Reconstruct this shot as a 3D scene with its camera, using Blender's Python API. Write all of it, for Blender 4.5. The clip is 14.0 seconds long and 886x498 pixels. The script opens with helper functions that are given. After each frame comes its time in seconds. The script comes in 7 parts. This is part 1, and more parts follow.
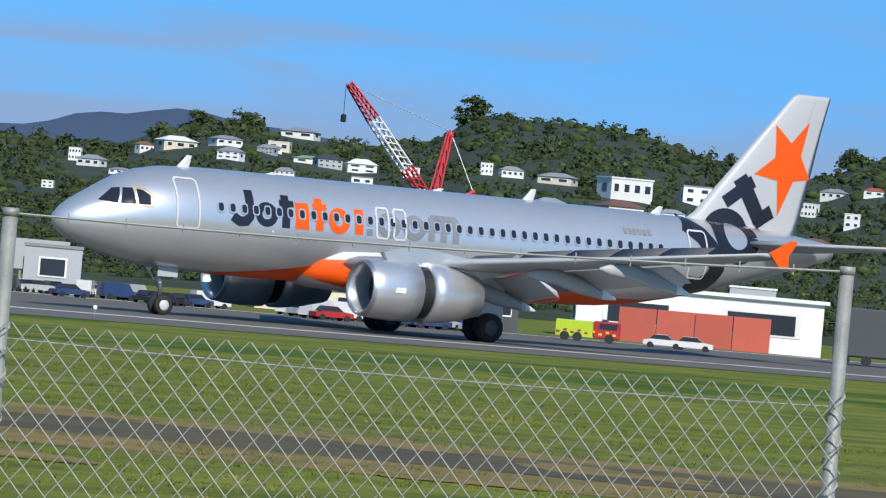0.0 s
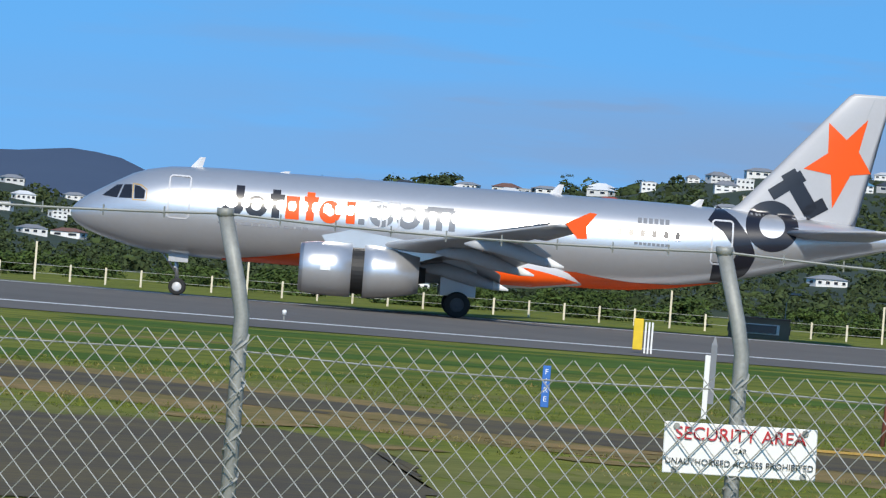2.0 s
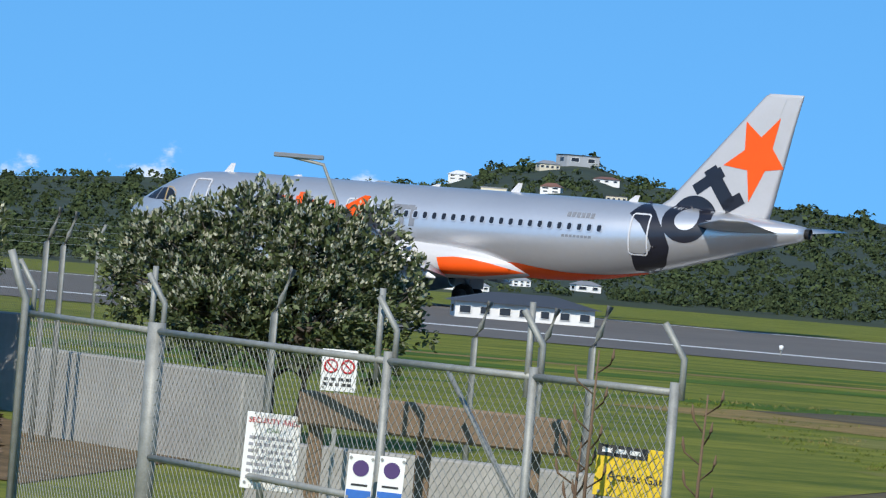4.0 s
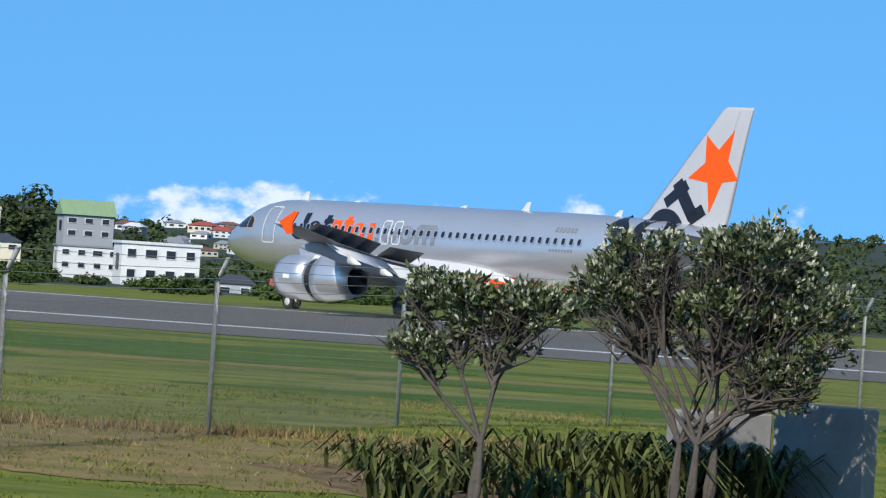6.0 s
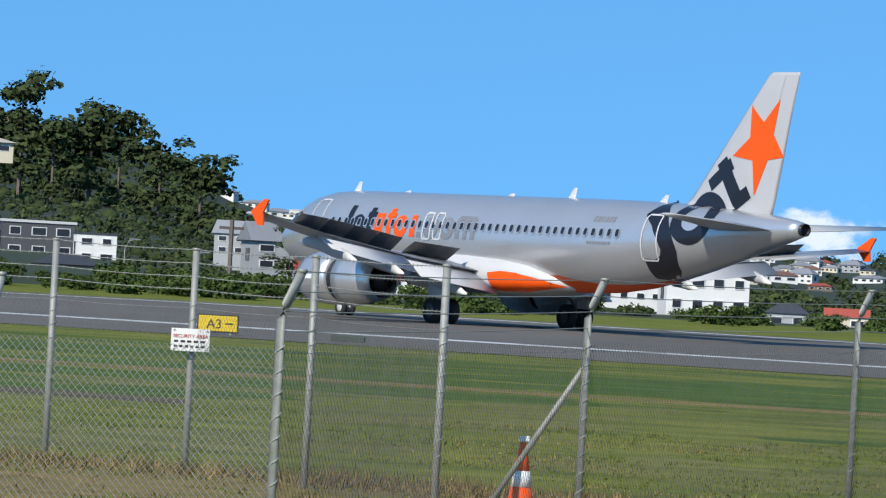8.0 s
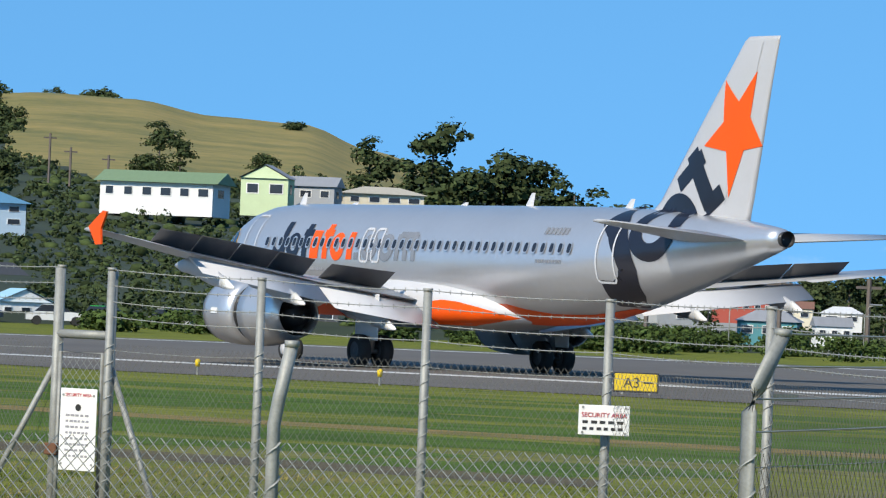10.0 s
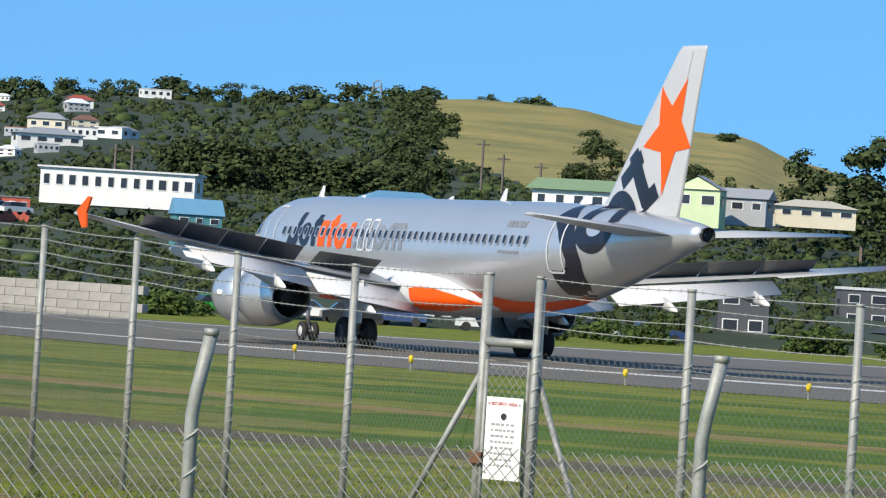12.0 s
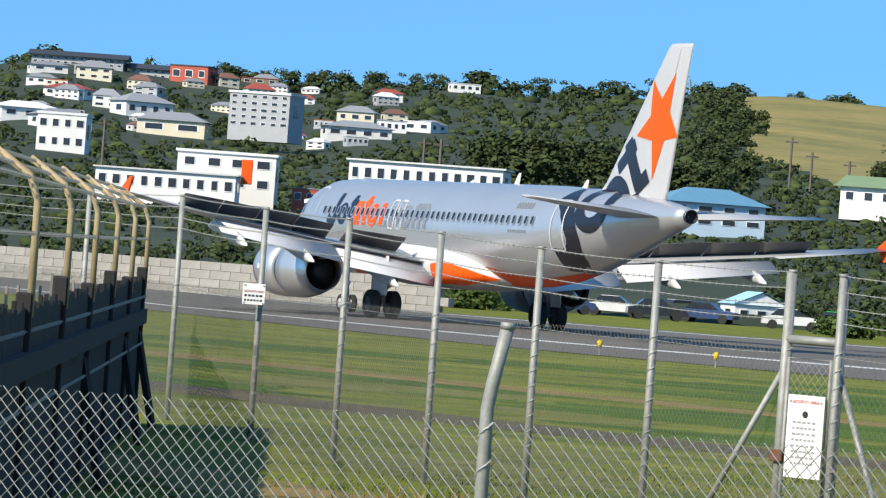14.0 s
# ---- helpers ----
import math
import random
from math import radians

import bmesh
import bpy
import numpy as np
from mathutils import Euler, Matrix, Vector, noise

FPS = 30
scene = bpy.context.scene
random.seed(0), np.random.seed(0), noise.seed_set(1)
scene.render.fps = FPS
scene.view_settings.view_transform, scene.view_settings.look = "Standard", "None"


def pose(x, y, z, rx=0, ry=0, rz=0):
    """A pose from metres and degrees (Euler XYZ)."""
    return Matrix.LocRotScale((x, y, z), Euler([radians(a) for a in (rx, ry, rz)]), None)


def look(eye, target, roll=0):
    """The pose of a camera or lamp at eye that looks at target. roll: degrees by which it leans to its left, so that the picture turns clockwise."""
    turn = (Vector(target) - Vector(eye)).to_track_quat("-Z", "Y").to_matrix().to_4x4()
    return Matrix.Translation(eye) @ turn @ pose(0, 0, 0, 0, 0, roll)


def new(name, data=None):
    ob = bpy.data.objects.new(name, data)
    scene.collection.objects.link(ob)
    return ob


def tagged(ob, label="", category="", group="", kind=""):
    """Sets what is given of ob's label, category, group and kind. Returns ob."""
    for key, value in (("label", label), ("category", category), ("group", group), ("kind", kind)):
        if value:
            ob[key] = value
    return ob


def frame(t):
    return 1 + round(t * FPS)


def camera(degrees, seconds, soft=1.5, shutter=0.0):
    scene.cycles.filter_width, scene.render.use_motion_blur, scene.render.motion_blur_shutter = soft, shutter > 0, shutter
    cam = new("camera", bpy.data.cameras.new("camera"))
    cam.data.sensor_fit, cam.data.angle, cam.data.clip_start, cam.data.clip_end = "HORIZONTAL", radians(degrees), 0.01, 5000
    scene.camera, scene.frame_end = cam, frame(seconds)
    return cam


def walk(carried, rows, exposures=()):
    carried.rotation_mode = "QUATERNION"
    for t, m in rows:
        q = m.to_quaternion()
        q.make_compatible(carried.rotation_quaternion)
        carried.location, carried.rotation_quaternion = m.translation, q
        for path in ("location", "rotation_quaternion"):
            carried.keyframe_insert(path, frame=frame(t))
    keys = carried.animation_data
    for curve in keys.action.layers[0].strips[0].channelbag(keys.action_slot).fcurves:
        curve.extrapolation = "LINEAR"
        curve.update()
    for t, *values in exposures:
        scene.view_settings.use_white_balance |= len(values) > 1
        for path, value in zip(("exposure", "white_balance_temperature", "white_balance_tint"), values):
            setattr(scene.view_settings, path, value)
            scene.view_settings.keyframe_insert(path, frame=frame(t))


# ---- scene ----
cam = camera(10.5, 14.0, soft=1.25)

# seconds, x, y, z, turn to the left, tilt up, lean (degrees)
PATH = [
    (0.0, 0.08, 0.03, 2.60, -33.28, 0.29, 5.05),
    (0.5, -0.11, -0.03, 2.57, -28.93, 0.23, 5.39),
    (1.0, 0.18, 0.38, 2.60, -24.62, 0.12, 5.28),
    (1.5, -0.09, -0.29, 2.61, -20.29, 0.13, 4.55),
    (2.0, -0.04, -0.09, 2.62, -16.19, 0.11, 4.46),
    (4.3, -0.02, -0.00, 2.56, 0.02, 0.07, 4.38),
    (4.5, -0.05, 0.00, 2.57, 1.15, 0.12, 4.20),
    (5.0, 0.06, 0.00, 2.60, 3.93, 0.18, 4.38),
    (5.5, -0.53, 3.88, 2.63, 5.65, 0.25, 4.05),
    (6.0, -3.02, 8.53, 2.62, 5.76, 0.25, 3.74),
    (6.5, -3.86, 13.03, 2.61, 7.77, 0.26, 4.17),
    (7.0, -4.62, 17.07, 2.56, 9.53, 0.25, 3.93),
    (7.5, -5.62, 21.03, 2.58, 10.85, 0.16, 3.36),
    (8.0, -6.65, 24.92, 2.60, 12.09, 0.20, 3.18),
    (8.2, -6.88, 25.85, 2.61, 12.57, 0.23, 2.45),
    (10.3, -10.42, 38.87, 2.60, 17.86, 0.59, 2.72),
    (10.5, -10.43, 38.86, 2.62, 18.47, 0.59, 2.87),
    (11.0, -10.43, 38.88, 2.61, 20.08, 0.57, 2.99),
    (11.5, -10.42, 38.87, 2.61, 21.26, 0.51, 3.39),
    (12.0, -10.43, 38.88, 2.61, 22.15, 0.43, 3.59),
    (12.5, -10.43, 38.87, 2.61, 23.33, 0.33, 3.89),
    (13.0, -10.40, 38.86, 2.60, 24.49, 0.23, 4.05),
    (13.5, -10.41, 38.90, 2.61, 25.39, 0.14, 4.12),
    (14.0, -10.38, 38.88, 2.61, 25.79, 0.13, 4.22),
]


def aim(x, y, z, turn, tilt, lean):
    a, b = radians(turn), radians(tilt)
    way = Vector((-math.sin(a) * math.cos(b), math.cos(a) * math.cos(b), math.sin(b)))
    return look((x, y, z), Vector((x, y, z)) + way, lean)


walk(cam, [(row[0], aim(*row[1:])) for row in PATH], [(0.0, 0.06, 6800, 10), (1.2, 0.0, 6800, 10), (2.0, -0.10, 6700, 10), (4.5, 0.0, 6650, 10), (7.5, 0.04, 6800, 10), (10.5, 0.18, 7200, 10), (14.0, 0.43, 7500, 10)])

# seconds, x, y of the nose over the ground, heading from north to the left (degrees)
TAXI = [
    (0.0, 89.6, 164.0, 89.2),
    (0.5, 79.8, 176.9, 88.4),
    (1.0, 71.8, 196.1, 85.7),
    (1.5, 59.3, 208.3, 81.0),
    (2.0, 44.6, 214.5, 74.6),
    (4.5, -19.8, 257.1, 57.7),
    (5.0, -30.4, 264.6, 54.4),
    (5.5, -38.8, 266.0, 53.4),
    (6.0, -40.7, 267.5, 51.2),
    (6.5, -47.3, 264.5, 50.1),
    (7.0, -53.3, 259.7, 49.2),
    (7.5, -58.0, 256.0, 48.3),
    (8.0, -62.4, 249.5, 48.8),
    (10.5, -77.7, 212.7, 47.7),
    (11.0, -83.7, 215.9, 49.2),
    (11.5, -88.1, 218.6, 48.3),
    (12.0, -93.1, 222.0, 48.4),
    (12.5, -97.8, 223.7, 49.4),
    (13.0, -102.1, 227.0, 49.1),
    (13.5, -106.1, 229.2, 49.2),
    (14.0, -110.2, 231.4, 49.9),
]


# ---- light ----
SUN_TURN, SUN_HEIGHT = 163.0, 36.0   # degrees to the left of north, degrees up
sun_way = Vector((-math.sin(radians(SUN_TURN)) * math.cos(radians(SUN_HEIGHT)), math.cos(radians(SUN_TURN)) * math.cos(radians(SUN_HEIGHT)), math.sin(radians(SUN_HEIGHT))))
sun = new("sun", bpy.data.lights.new("sun", "SUN"))
sun.data.energy, sun.data.angle, sun.data.color = 4.6, radians(0.5), (1.0, 0.95, 0.86)
sun.matrix_world = look((0, 0, 50), Vector((0, 0, 50)) - sun_way)
world = bpy.data.worlds.new("sky")
scene.world = world
world.use_nodes = True
wn, wl = world.node_tree.nodes, world.node_tree.links
sky = wn.new("ShaderNodeTexSky")
sky.sky_type, sky.sun_disc = "NISHITA", False
sky.sun_elevation, sky.sun_rotation = radians(SUN_HEIGHT), radians(-SUN_TURN)
sky.ozone_density, sky.dust_density, sky.air_density = 5.0, 0.2, 1.0
# the sky is read some way above the horizon, where it is deep blue
co, mp, nrm = wn.new("ShaderNodeTexCoord"), wn.new("ShaderNodeMapping"), wn.new("ShaderNodeVectorMath")
mp.inputs["Location"].default_value = (0, 0, 0.32)
nrm.operation = "NORMALIZE"
wl.new(co.outputs["Generated"], mp.inputs[0]), wl.new(mp.outputs[0], nrm.inputs[0]), wl.new(nrm.outputs[0], sky.inputs[0])
# thin grey cloud bands and small white clouds low over the hills
cm, cn, cr = wn.new("ShaderNodeMapping"), wn.new("ShaderNodeTexNoise"), wn.new("ShaderNodeValToRGB")
cm.inputs["Scale"].default_value = (9, 9, 70)
cn.inputs["Scale"].default_value, cn.inputs["Detail"].default_value = 1.6, 6.0
cr.color_ramp.elements[0].position, cr.color_ramp.elements[1].position = 0.50, 0.68
wl.new(co.outputs["Generated"], cm.inputs[0]), wl.new(cm.outputs[0], cn.inputs["Vector"]), wl.new(cn.outputs[0], cr.inputs[0])
sep = wn.new("ShaderNodeSeparateXYZ")
wl.new(co.outputs["Generated"], sep.inputs[0])


def sky_range(source, a, b, u, v):
    n = wn.new("ShaderNodeMapRange")
    n.interpolation_type = "SMOOTHSTEP"
    n.inputs[1].default_value, n.inputs[2].default_value, n.inputs[3].default_value, n.inputs[4].default_value = a, b, u, v
    wl.new(source, n.inputs[0])
    return n.outputs[0]


def sky_math(kind, a, b):
    n = wn.new("ShaderNodeMath")
    n.operation = kind
    wl.new(a, n.inputs[0])
    if isinstance(b, float):
        n.inputs[1].default_value = b
    else:
        wl.new(b, n.inputs[1])
    return n.outputs[0]


east = sky_range(sep.outputs[0], 0.10, 0.40, 0.0, 1.0)
band = sky_math("MULTIPLY", sky_range(sep.outputs[2], 0.026, 0.046, 1.0, 0.0), east)
streaks = sky_math("MULTIPLY", sky_math("MULTIPLY", cr.outputs[0], sky_range(sep.outputs[2], 0.03, 0.075, 1.0, 0.0)), east)
low = sky_math("MULTIPLY", sky_range(sep.outputs[2], 0.020, 0.034, 1.0, 0.0), sky_range(sep.outputs[0], -0.24, -0.15, 0.0, 1.0))
pm, pn = wn.new("ShaderNodeMapping"), wn.new("ShaderNodeTexNoise")
pm.inputs["Scale"].default_value = (50, 50, 80)
pn.inputs["Scale"].default_value, pn.inputs["Detail"].default_value, pn.inputs["Roughness"].default_value = 1.0, 7.0, 0.6
wl.new(co.outputs["Generated"], pm.inputs[0]), wl.new(pm.outputs[0], pn.inputs["Vector"])
heap = sky_math("SUBTRACT", pn.outputs[0], sky_range(sep.outputs[2], 0.010, 0.026, 0.0, 0.30))
puffs = sky_math("MULTIPLY", sky_math("MULTIPLY", sky_range(heap, 0.50, 0.64, 0.0, 1.0), low), 0.8)
veil = sky_math("MULTIPLY", sky_math("MAXIMUM", sky_math("MULTIPLY", band, sky_range(cn.outputs[0], 0.3, 0.55, 0.35, 1.0)), streaks), 0.75)
m1, m2 = wn.new("ShaderNodeMixRGB"), wn.new("ShaderNodeMixRGB")
m1.inputs[2].default_value, m2.inputs[2].default_value = (1.55, 2.05, 3.1, 1), (5.2, 5.6, 6.2, 1)
wl.new(veil, m1.inputs[0]), wl.new(sky.outputs[0], m1.inputs[1])
wl.new(puffs, m2.inputs[0]), wl.new(m1.outputs[0], m2.inputs[1])
tint = wn.new("ShaderNodeMixRGB")
tint.blend_type, tint.inputs[0].default_value, tint.inputs[2].default_value = "MULTIPLY", 1.0, (0.55, 1.0, 1.12, 1)
wl.new(sky.outputs[0], tint.inputs[1]), wl.new(tint.outputs[0], m1.inputs[1])
back = wn["Background"]
back.inputs[1].default_value = 0.18
wl.new(m2.outputs[0], back.inputs[0])
scene.view_settings.exposure = 0.0


# ---- materials ----
def material(name, base, rough=0.7, metal=0.0, second=None, scale=4.0, detail=6.0, bump=0.0, bump_scale=30.0, spread=0.25, coat=0.0, per_object=0.0, island=0.0, spec=0.5, stretch=(1, 1, 1)):
    """A surface with a broad and a fine variation of its colour, and fine relief."""
    m = bpy.data.materials.new(name)
    m.use_nodes = True
    n, l = m.node_tree.nodes, m.node_tree.links
    b = n["Principled BSDF"]
    b.inputs["Roughness"].default_value, b.inputs["Metallic"].default_value = rough, metal
    b.inputs["Coat Weight"].default_value = coat
    b.inputs["Specular IOR Level"].default_value = spec
    second = second or tuple(c * 0.72 for c in base)
    co = n.new("ShaderNodeTexCoord")
    mp = n.new("ShaderNodeMapping")
    mp.inputs["Scale"].default_value = stretch
    l.new(co.outputs["Object"], mp.inputs[0])
    broad, fine = n.new("ShaderNodeTexNoise"), n.new("ShaderNodeTexNoise")
    broad.inputs["Scale"].default_value, broad.inputs["Detail"].default_value = scale, detail
    fine.inputs["Scale"].default_value, fine.inputs["Detail"].default_value = scale * 9, 4.0
    l.new(mp.outputs[0], broad.inputs["Vector"]), l.new(mp.outputs[0], fine.inputs["Vector"])
    ramp = n.new("ShaderNodeValToRGB")
    ramp.color_ramp.elements[0].position, ramp.color_ramp.elements[1].position = 0.5 - spread, 0.5 + spread
    ramp.color_ramp.elements[0].color, ramp.color_ramp.elements[1].color = (*second, 1), (*base, 1)
    mix = n.new("ShaderNodeMath")
    mix.operation = "MULTIPLY_ADD"
    mix.inputs[1].default_value = 0.35
    add = n.new("ShaderNodeMath")
    add.operation = "MULTIPLY"
    add.inputs[1].default_value = 0.65
    l.new(broad.outputs[0], add.inputs[0])
    l.new(fine.outputs[0], mix.inputs[0]), l.new(add.outputs[0], mix.inputs[2])
    l.new(mix.outputs[0], ramp.inputs[0])
    colour = ramp.outputs[0]
    if per_object or island:
        hsv = n.new("ShaderNodeHueSaturation")
        src = n.new("ShaderNodeObjectInfo").outputs["Random"] if per_object else n.new("ShaderNodeNewGeometry").outputs["Random Per Island"]
        rng = n.new("ShaderNodeMapRange")
        k = per_object or island
        rng.inputs[3].default_value, rng.inputs[4].default_value = 1 - k, 1 + k
        l.new(src, rng.inputs[0]), l.new(rng.outputs[0], hsv.inputs["Value"]), l.new(colour, hsv.inputs["Color"])
        colour = hsv.outputs[0]
    l.new(colour, b.inputs["Base Color"])
    if bump:
        bn, bt = n.new("ShaderNodeBump"), n.new("ShaderNodeTexNoise")
        bt.inputs["Scale"].default_value, bt.inputs["Detail"].default_value = bump_scale, 5.0
        bn.inputs["Strength"].default_value, bn.inputs["Distance"].default_value = bump, 0.02
        l.new(mp.outputs[0], bt.inputs["Vector"]), l.new(bt.outputs[0], bn.inputs["Height"]), l.new(bn.outputs[0], b.inputs["Normal"])
    return m


M_GRASS = material("mown_grass", (0.205, 0.208, 0.030), 0.95, second=(0.068, 0.100, 0.012), scale=0.55, detail=12.0, bump=0.8, bump_scale=8, spread=0.13, stretch=(0.42, 1, 1), spec=0.15)
M_DRY = material("dry_grass", (0.30, 0.195, 0.080), 0.95, second=(0.120, 0.115, 0.034), scale=0.8, detail=12.0, bump=0.8, bump_scale=9, spread=0.16, stretch=(0.6, 1, 1), spec=0.15)
M_SOIL = material("garden_soil", (0.22, 0.145, 0.075), 0.95, second=(0.085, 0.062, 0.032), scale=1.6, detail=10.0, bump=1.0, bump_scale=9, spread=0.16, spec=0.1)
M_ASPHALT = material("runway_asphalt", (0.140, 0.124, 0.104), 0.88, second=(0.092, 0.082, 0.070), scale=0.12, spread=0.2, bump=0.2, bump_scale=20, stretch=(1, 0.4, 1))
M_PATH = material("old_tarmac", (0.074, 0.066, 0.056), 0.95, second=(0.135, 0.110, 0.060), scale=0.5, detail=12.0, spread=0.15, bump=0.5, bump_scale=12, stretch=(0.5, 1, 1), spec=0.1)
M_LINE = material("runway_paint", (0.78, 0.77, 0.74), 0.6, second=(0.45, 0.45, 0.43), scale=0.8, spread=0.3)
M_YLINE = material("yellow_paint", (0.75, 0.42, 0.03), 0.6, scale=1.5)
M_SILVER = material("silver_paint", (0.66, 0.66, 0.665), 0.32, metal=0.70, second=(0.60, 0.60, 0.61), scale=0.5, coat=0.3)
M_FINWHITE = material("fin_white", (0.45, 0.45, 0.465), 0.4, second=(0.41, 0.41, 0.42), scale=0.8, coat=0.15)
M_WHITEP = material("white_paint", (0.56, 0.56, 0.57), 0.35, second=(0.51, 0.51, 0.52), scale=0.8, coat=0.2)
M_ORANGE = material("orange_paint", (0.86, 0.095, 0.006), 0.45, second=(0.80, 0.085, 0.006), scale=0.9, coat=0.0, spec=0.3)
M_NAVY = material("black_paint", (0.014, 0.014, 0.022), 0.33, second=(0.010, 0.010, 0.016), scale=0.9, coat=0.2)
M_GREYL = material("grey_paint", (0.22, 0.23, 0.25), 0.35, scale=0.9, coat=0.2)
M_TAGLINE = material("tagline_grey", (0.34, 0.34, 0.36), 0.4, scale=0.9)
M_WINGGREY = material("wing_grey", (0.43, 0.44, 0.46), 0.45, second=(0.34, 0.35, 0.36), scale=0.7, coat=0.1)
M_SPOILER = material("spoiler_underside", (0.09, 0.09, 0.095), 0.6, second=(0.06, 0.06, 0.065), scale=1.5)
M_TYRE = material("tyre_rubber", (0.02, 0.02, 0.02), 0.8, scale=3)
M_METAL = material("bare_metal", (0.55, 0.55, 0.56), 0.4, metal=0.9, scale=2)
M_DARK = material("dark_void", (0.012, 0.012, 0.013), 0.6, scale=2)
M_GLASS = material("dark_cabin_glass", (0.02, 0.022, 0.03), 0.12, scale=1)
M_GALV = material("galvanised_steel", (0.37, 0.375, 0.35), 0.6, metal=0.3, second=(0.19, 0.195, 0.18), scale=8, bump=0.1, bump_scale=60)
M_WIRE = material("galvanised_wire", (0.34, 0.34, 0.31), 0.6, metal=0.0, second=(0.24, 0.25, 0.235), scale=3)
M_WIRE_OLD = material("dull_wire", (0.14, 0.14, 0.125), 0.75, second=(0.055, 0.055, 0.05), scale=3)
M_SIGN = material("sign_white", (0.80, 0.80, 0.78), 0.45, second=(0.72, 0.72, 0.69), scale=2.5)
M_RED = material("sign_red", (0.55, 0.02, 0.03), 0.5, scale=3)
M_INK = material("sign_black", (0.03, 0.03, 0.03), 0.5, scale=3)
M_BLUE = material("sign_blue", (0.03, 0.16, 0.55), 0.5, scale=3)
M_YSIGN = material("sign_yellow", (0.80, 0.55, 0.02), 0.5, scale=3)
M_PURPLE = material("sign_purple", (0.08, 0.04, 0.16), 0.5, scale=3)
M_LIGHTER = material("sign_green", (0.07, 0.20, 0.05), 0.5, scale=3)


# ---- mesh tools ----
def mesh_of(name, verts, faces, mat=None, smooth=False):
    me = bpy.data.meshes.new(name)
    me.from_pydata([tuple(v) for v in verts], [], faces)
    if mat:
        me.materials.append(mat)
    if smooth:
        me.polygons.foreach_set("use_smooth", [True] * len(me.polygons))
    me.update()
    return me


def part(name, data, mat, parent=None, label="", smooth=False, at=None):
    """Links a bmesh, a pair of verts and faces, or a mesh as one object under its thing."""
    if isinstance(data, bmesh.types.BMesh):
        me = bpy.data.meshes.new(name)
        data.to_mesh(me)
        data.free()
        if smooth:
            me.polygons.foreach_set("use_smooth", [True] * len(me.polygons))
    elif isinstance(data, bpy.types.Mesh):
        me = data
    else:
        me = mesh_of(name, data[0], data[1], None, smooth)
    if mat and not me.materials:
        me.materials.append(mat)
    ob = new(name, me)
    if at is not None:
        ob.matrix_basis = at
    ob.parent = parent
    if label:
        ob["label"] = label
    return ob


def empty(name, at, label, category, group=""):
    ob = new(name)
    ob.empty_display_size = 0.3
    ob.matrix_basis = at
    return tagged(ob, label, category, group)


def box(bm, x0, y0, z0, x1, y1, z1, bevel=0.0, m=None):
    r = bmesh.ops.create_cube(bm, size=1.0, matrix=Matrix.Translation(((x0 + x1) / 2, (y0 + y1) / 2, (z0 + z1) / 2)) @ Matrix.Diagonal((abs(x1 - x0), abs(y1 - y0), abs(z1 - z0), 1)))
    vs = r["verts"]
    if bevel:
        es = list({e for v in vs for e in v.link_edges})
        out = bmesh.ops.bevel(bm, geom=es, offset=bevel, segments=1, affect="EDGES")
        vs = list({v for f in out["faces"] for v in f.verts} | {v for v in vs if v.is_valid})
    if m is not None:
        bmesh.ops.transform(bm, matrix=m, verts=vs)
    return bm


def a_box(*size, bevel=0.0, m=None):
    return box(bmesh.new(), *size, bevel=bevel, m=m)


def tube(points, radius, sides=6, taper=None, caps=True):
    """Verts and faces of a tube along points; taper: a radius for each point."""
    pts = [Vector(p) for p in points]
    verts, faces = [], []
    for i, p in enumerate(pts):
        d = (pts[min(i + 1, len(pts) - 1)] - pts[max(i - 1, 0)]).normalized()
        a = d.cross(Vector((0, 0, 1)) if abs(d.z) < 0.95 else Vector((1, 0, 0))).normalized()
        b = d.cross(a)
        r = taper[i] if taper else radius
        for k in range(sides):
            w = 2 * math.pi * k / sides
            verts.append(p + r * (math.cos(w) * a + math.sin(w) * b))
    for i in range(len(pts) - 1):
        for k in range(sides):
            k2 = (k + 1) % sides
            faces.append((i * sides + k, i * sides + k2, (i + 1) * sides + k2, (i + 1) * sides + k))
    if caps:
        faces.append(tuple(range(sides - 1, -1, -1)))
        faces.append(tuple((len(pts) - 1) * sides + k for k in range(sides)))
    return verts, faces


def joined(*pieces):
    verts, faces = [], []
    for v, f in pieces:
        k = len(verts)
        verts += list(v)
        faces += [tuple(i + k for i in q) for q in f]
    return verts, faces


def loft(rings, close=True, caps=True):
    """Verts and faces through rings of equal length."""
    n = len(rings[0])
    verts = [v for r in rings for v in r]
    faces = []
    for i in range(len(rings) - 1):
        for k in range(n if close else n - 1):
            k2 = (k + 1) % n
            faces.append((i * n + k, i * n + k2, (i + 1) * n + k2, (i + 1) * n + k))
    if caps:
        faces.append(tuple(range(n - 1, -1, -1)))
        faces.append(tuple((len(rings) - 1) * n + k for k in range(n)))
    return verts, faces


def curve_at(table, x):
    """A smooth height from a table of (x, value)."""
    xs = [p[0] for p in table]
    if x <= xs[0]:
        return table[0][1]
    for (a, u), (b, v) in zip(table, table[1:]):
        if x <= b:
            w = (x - a) / (b - a)
            w = w * w * (3 - 2 * w)
            return u + (v - u) * w
    return table[-1][1]


def polar(turn, dist):
    return Vector((-math.sin(radians(turn)) * dist, math.cos(radians(turn)) * dist, 0))


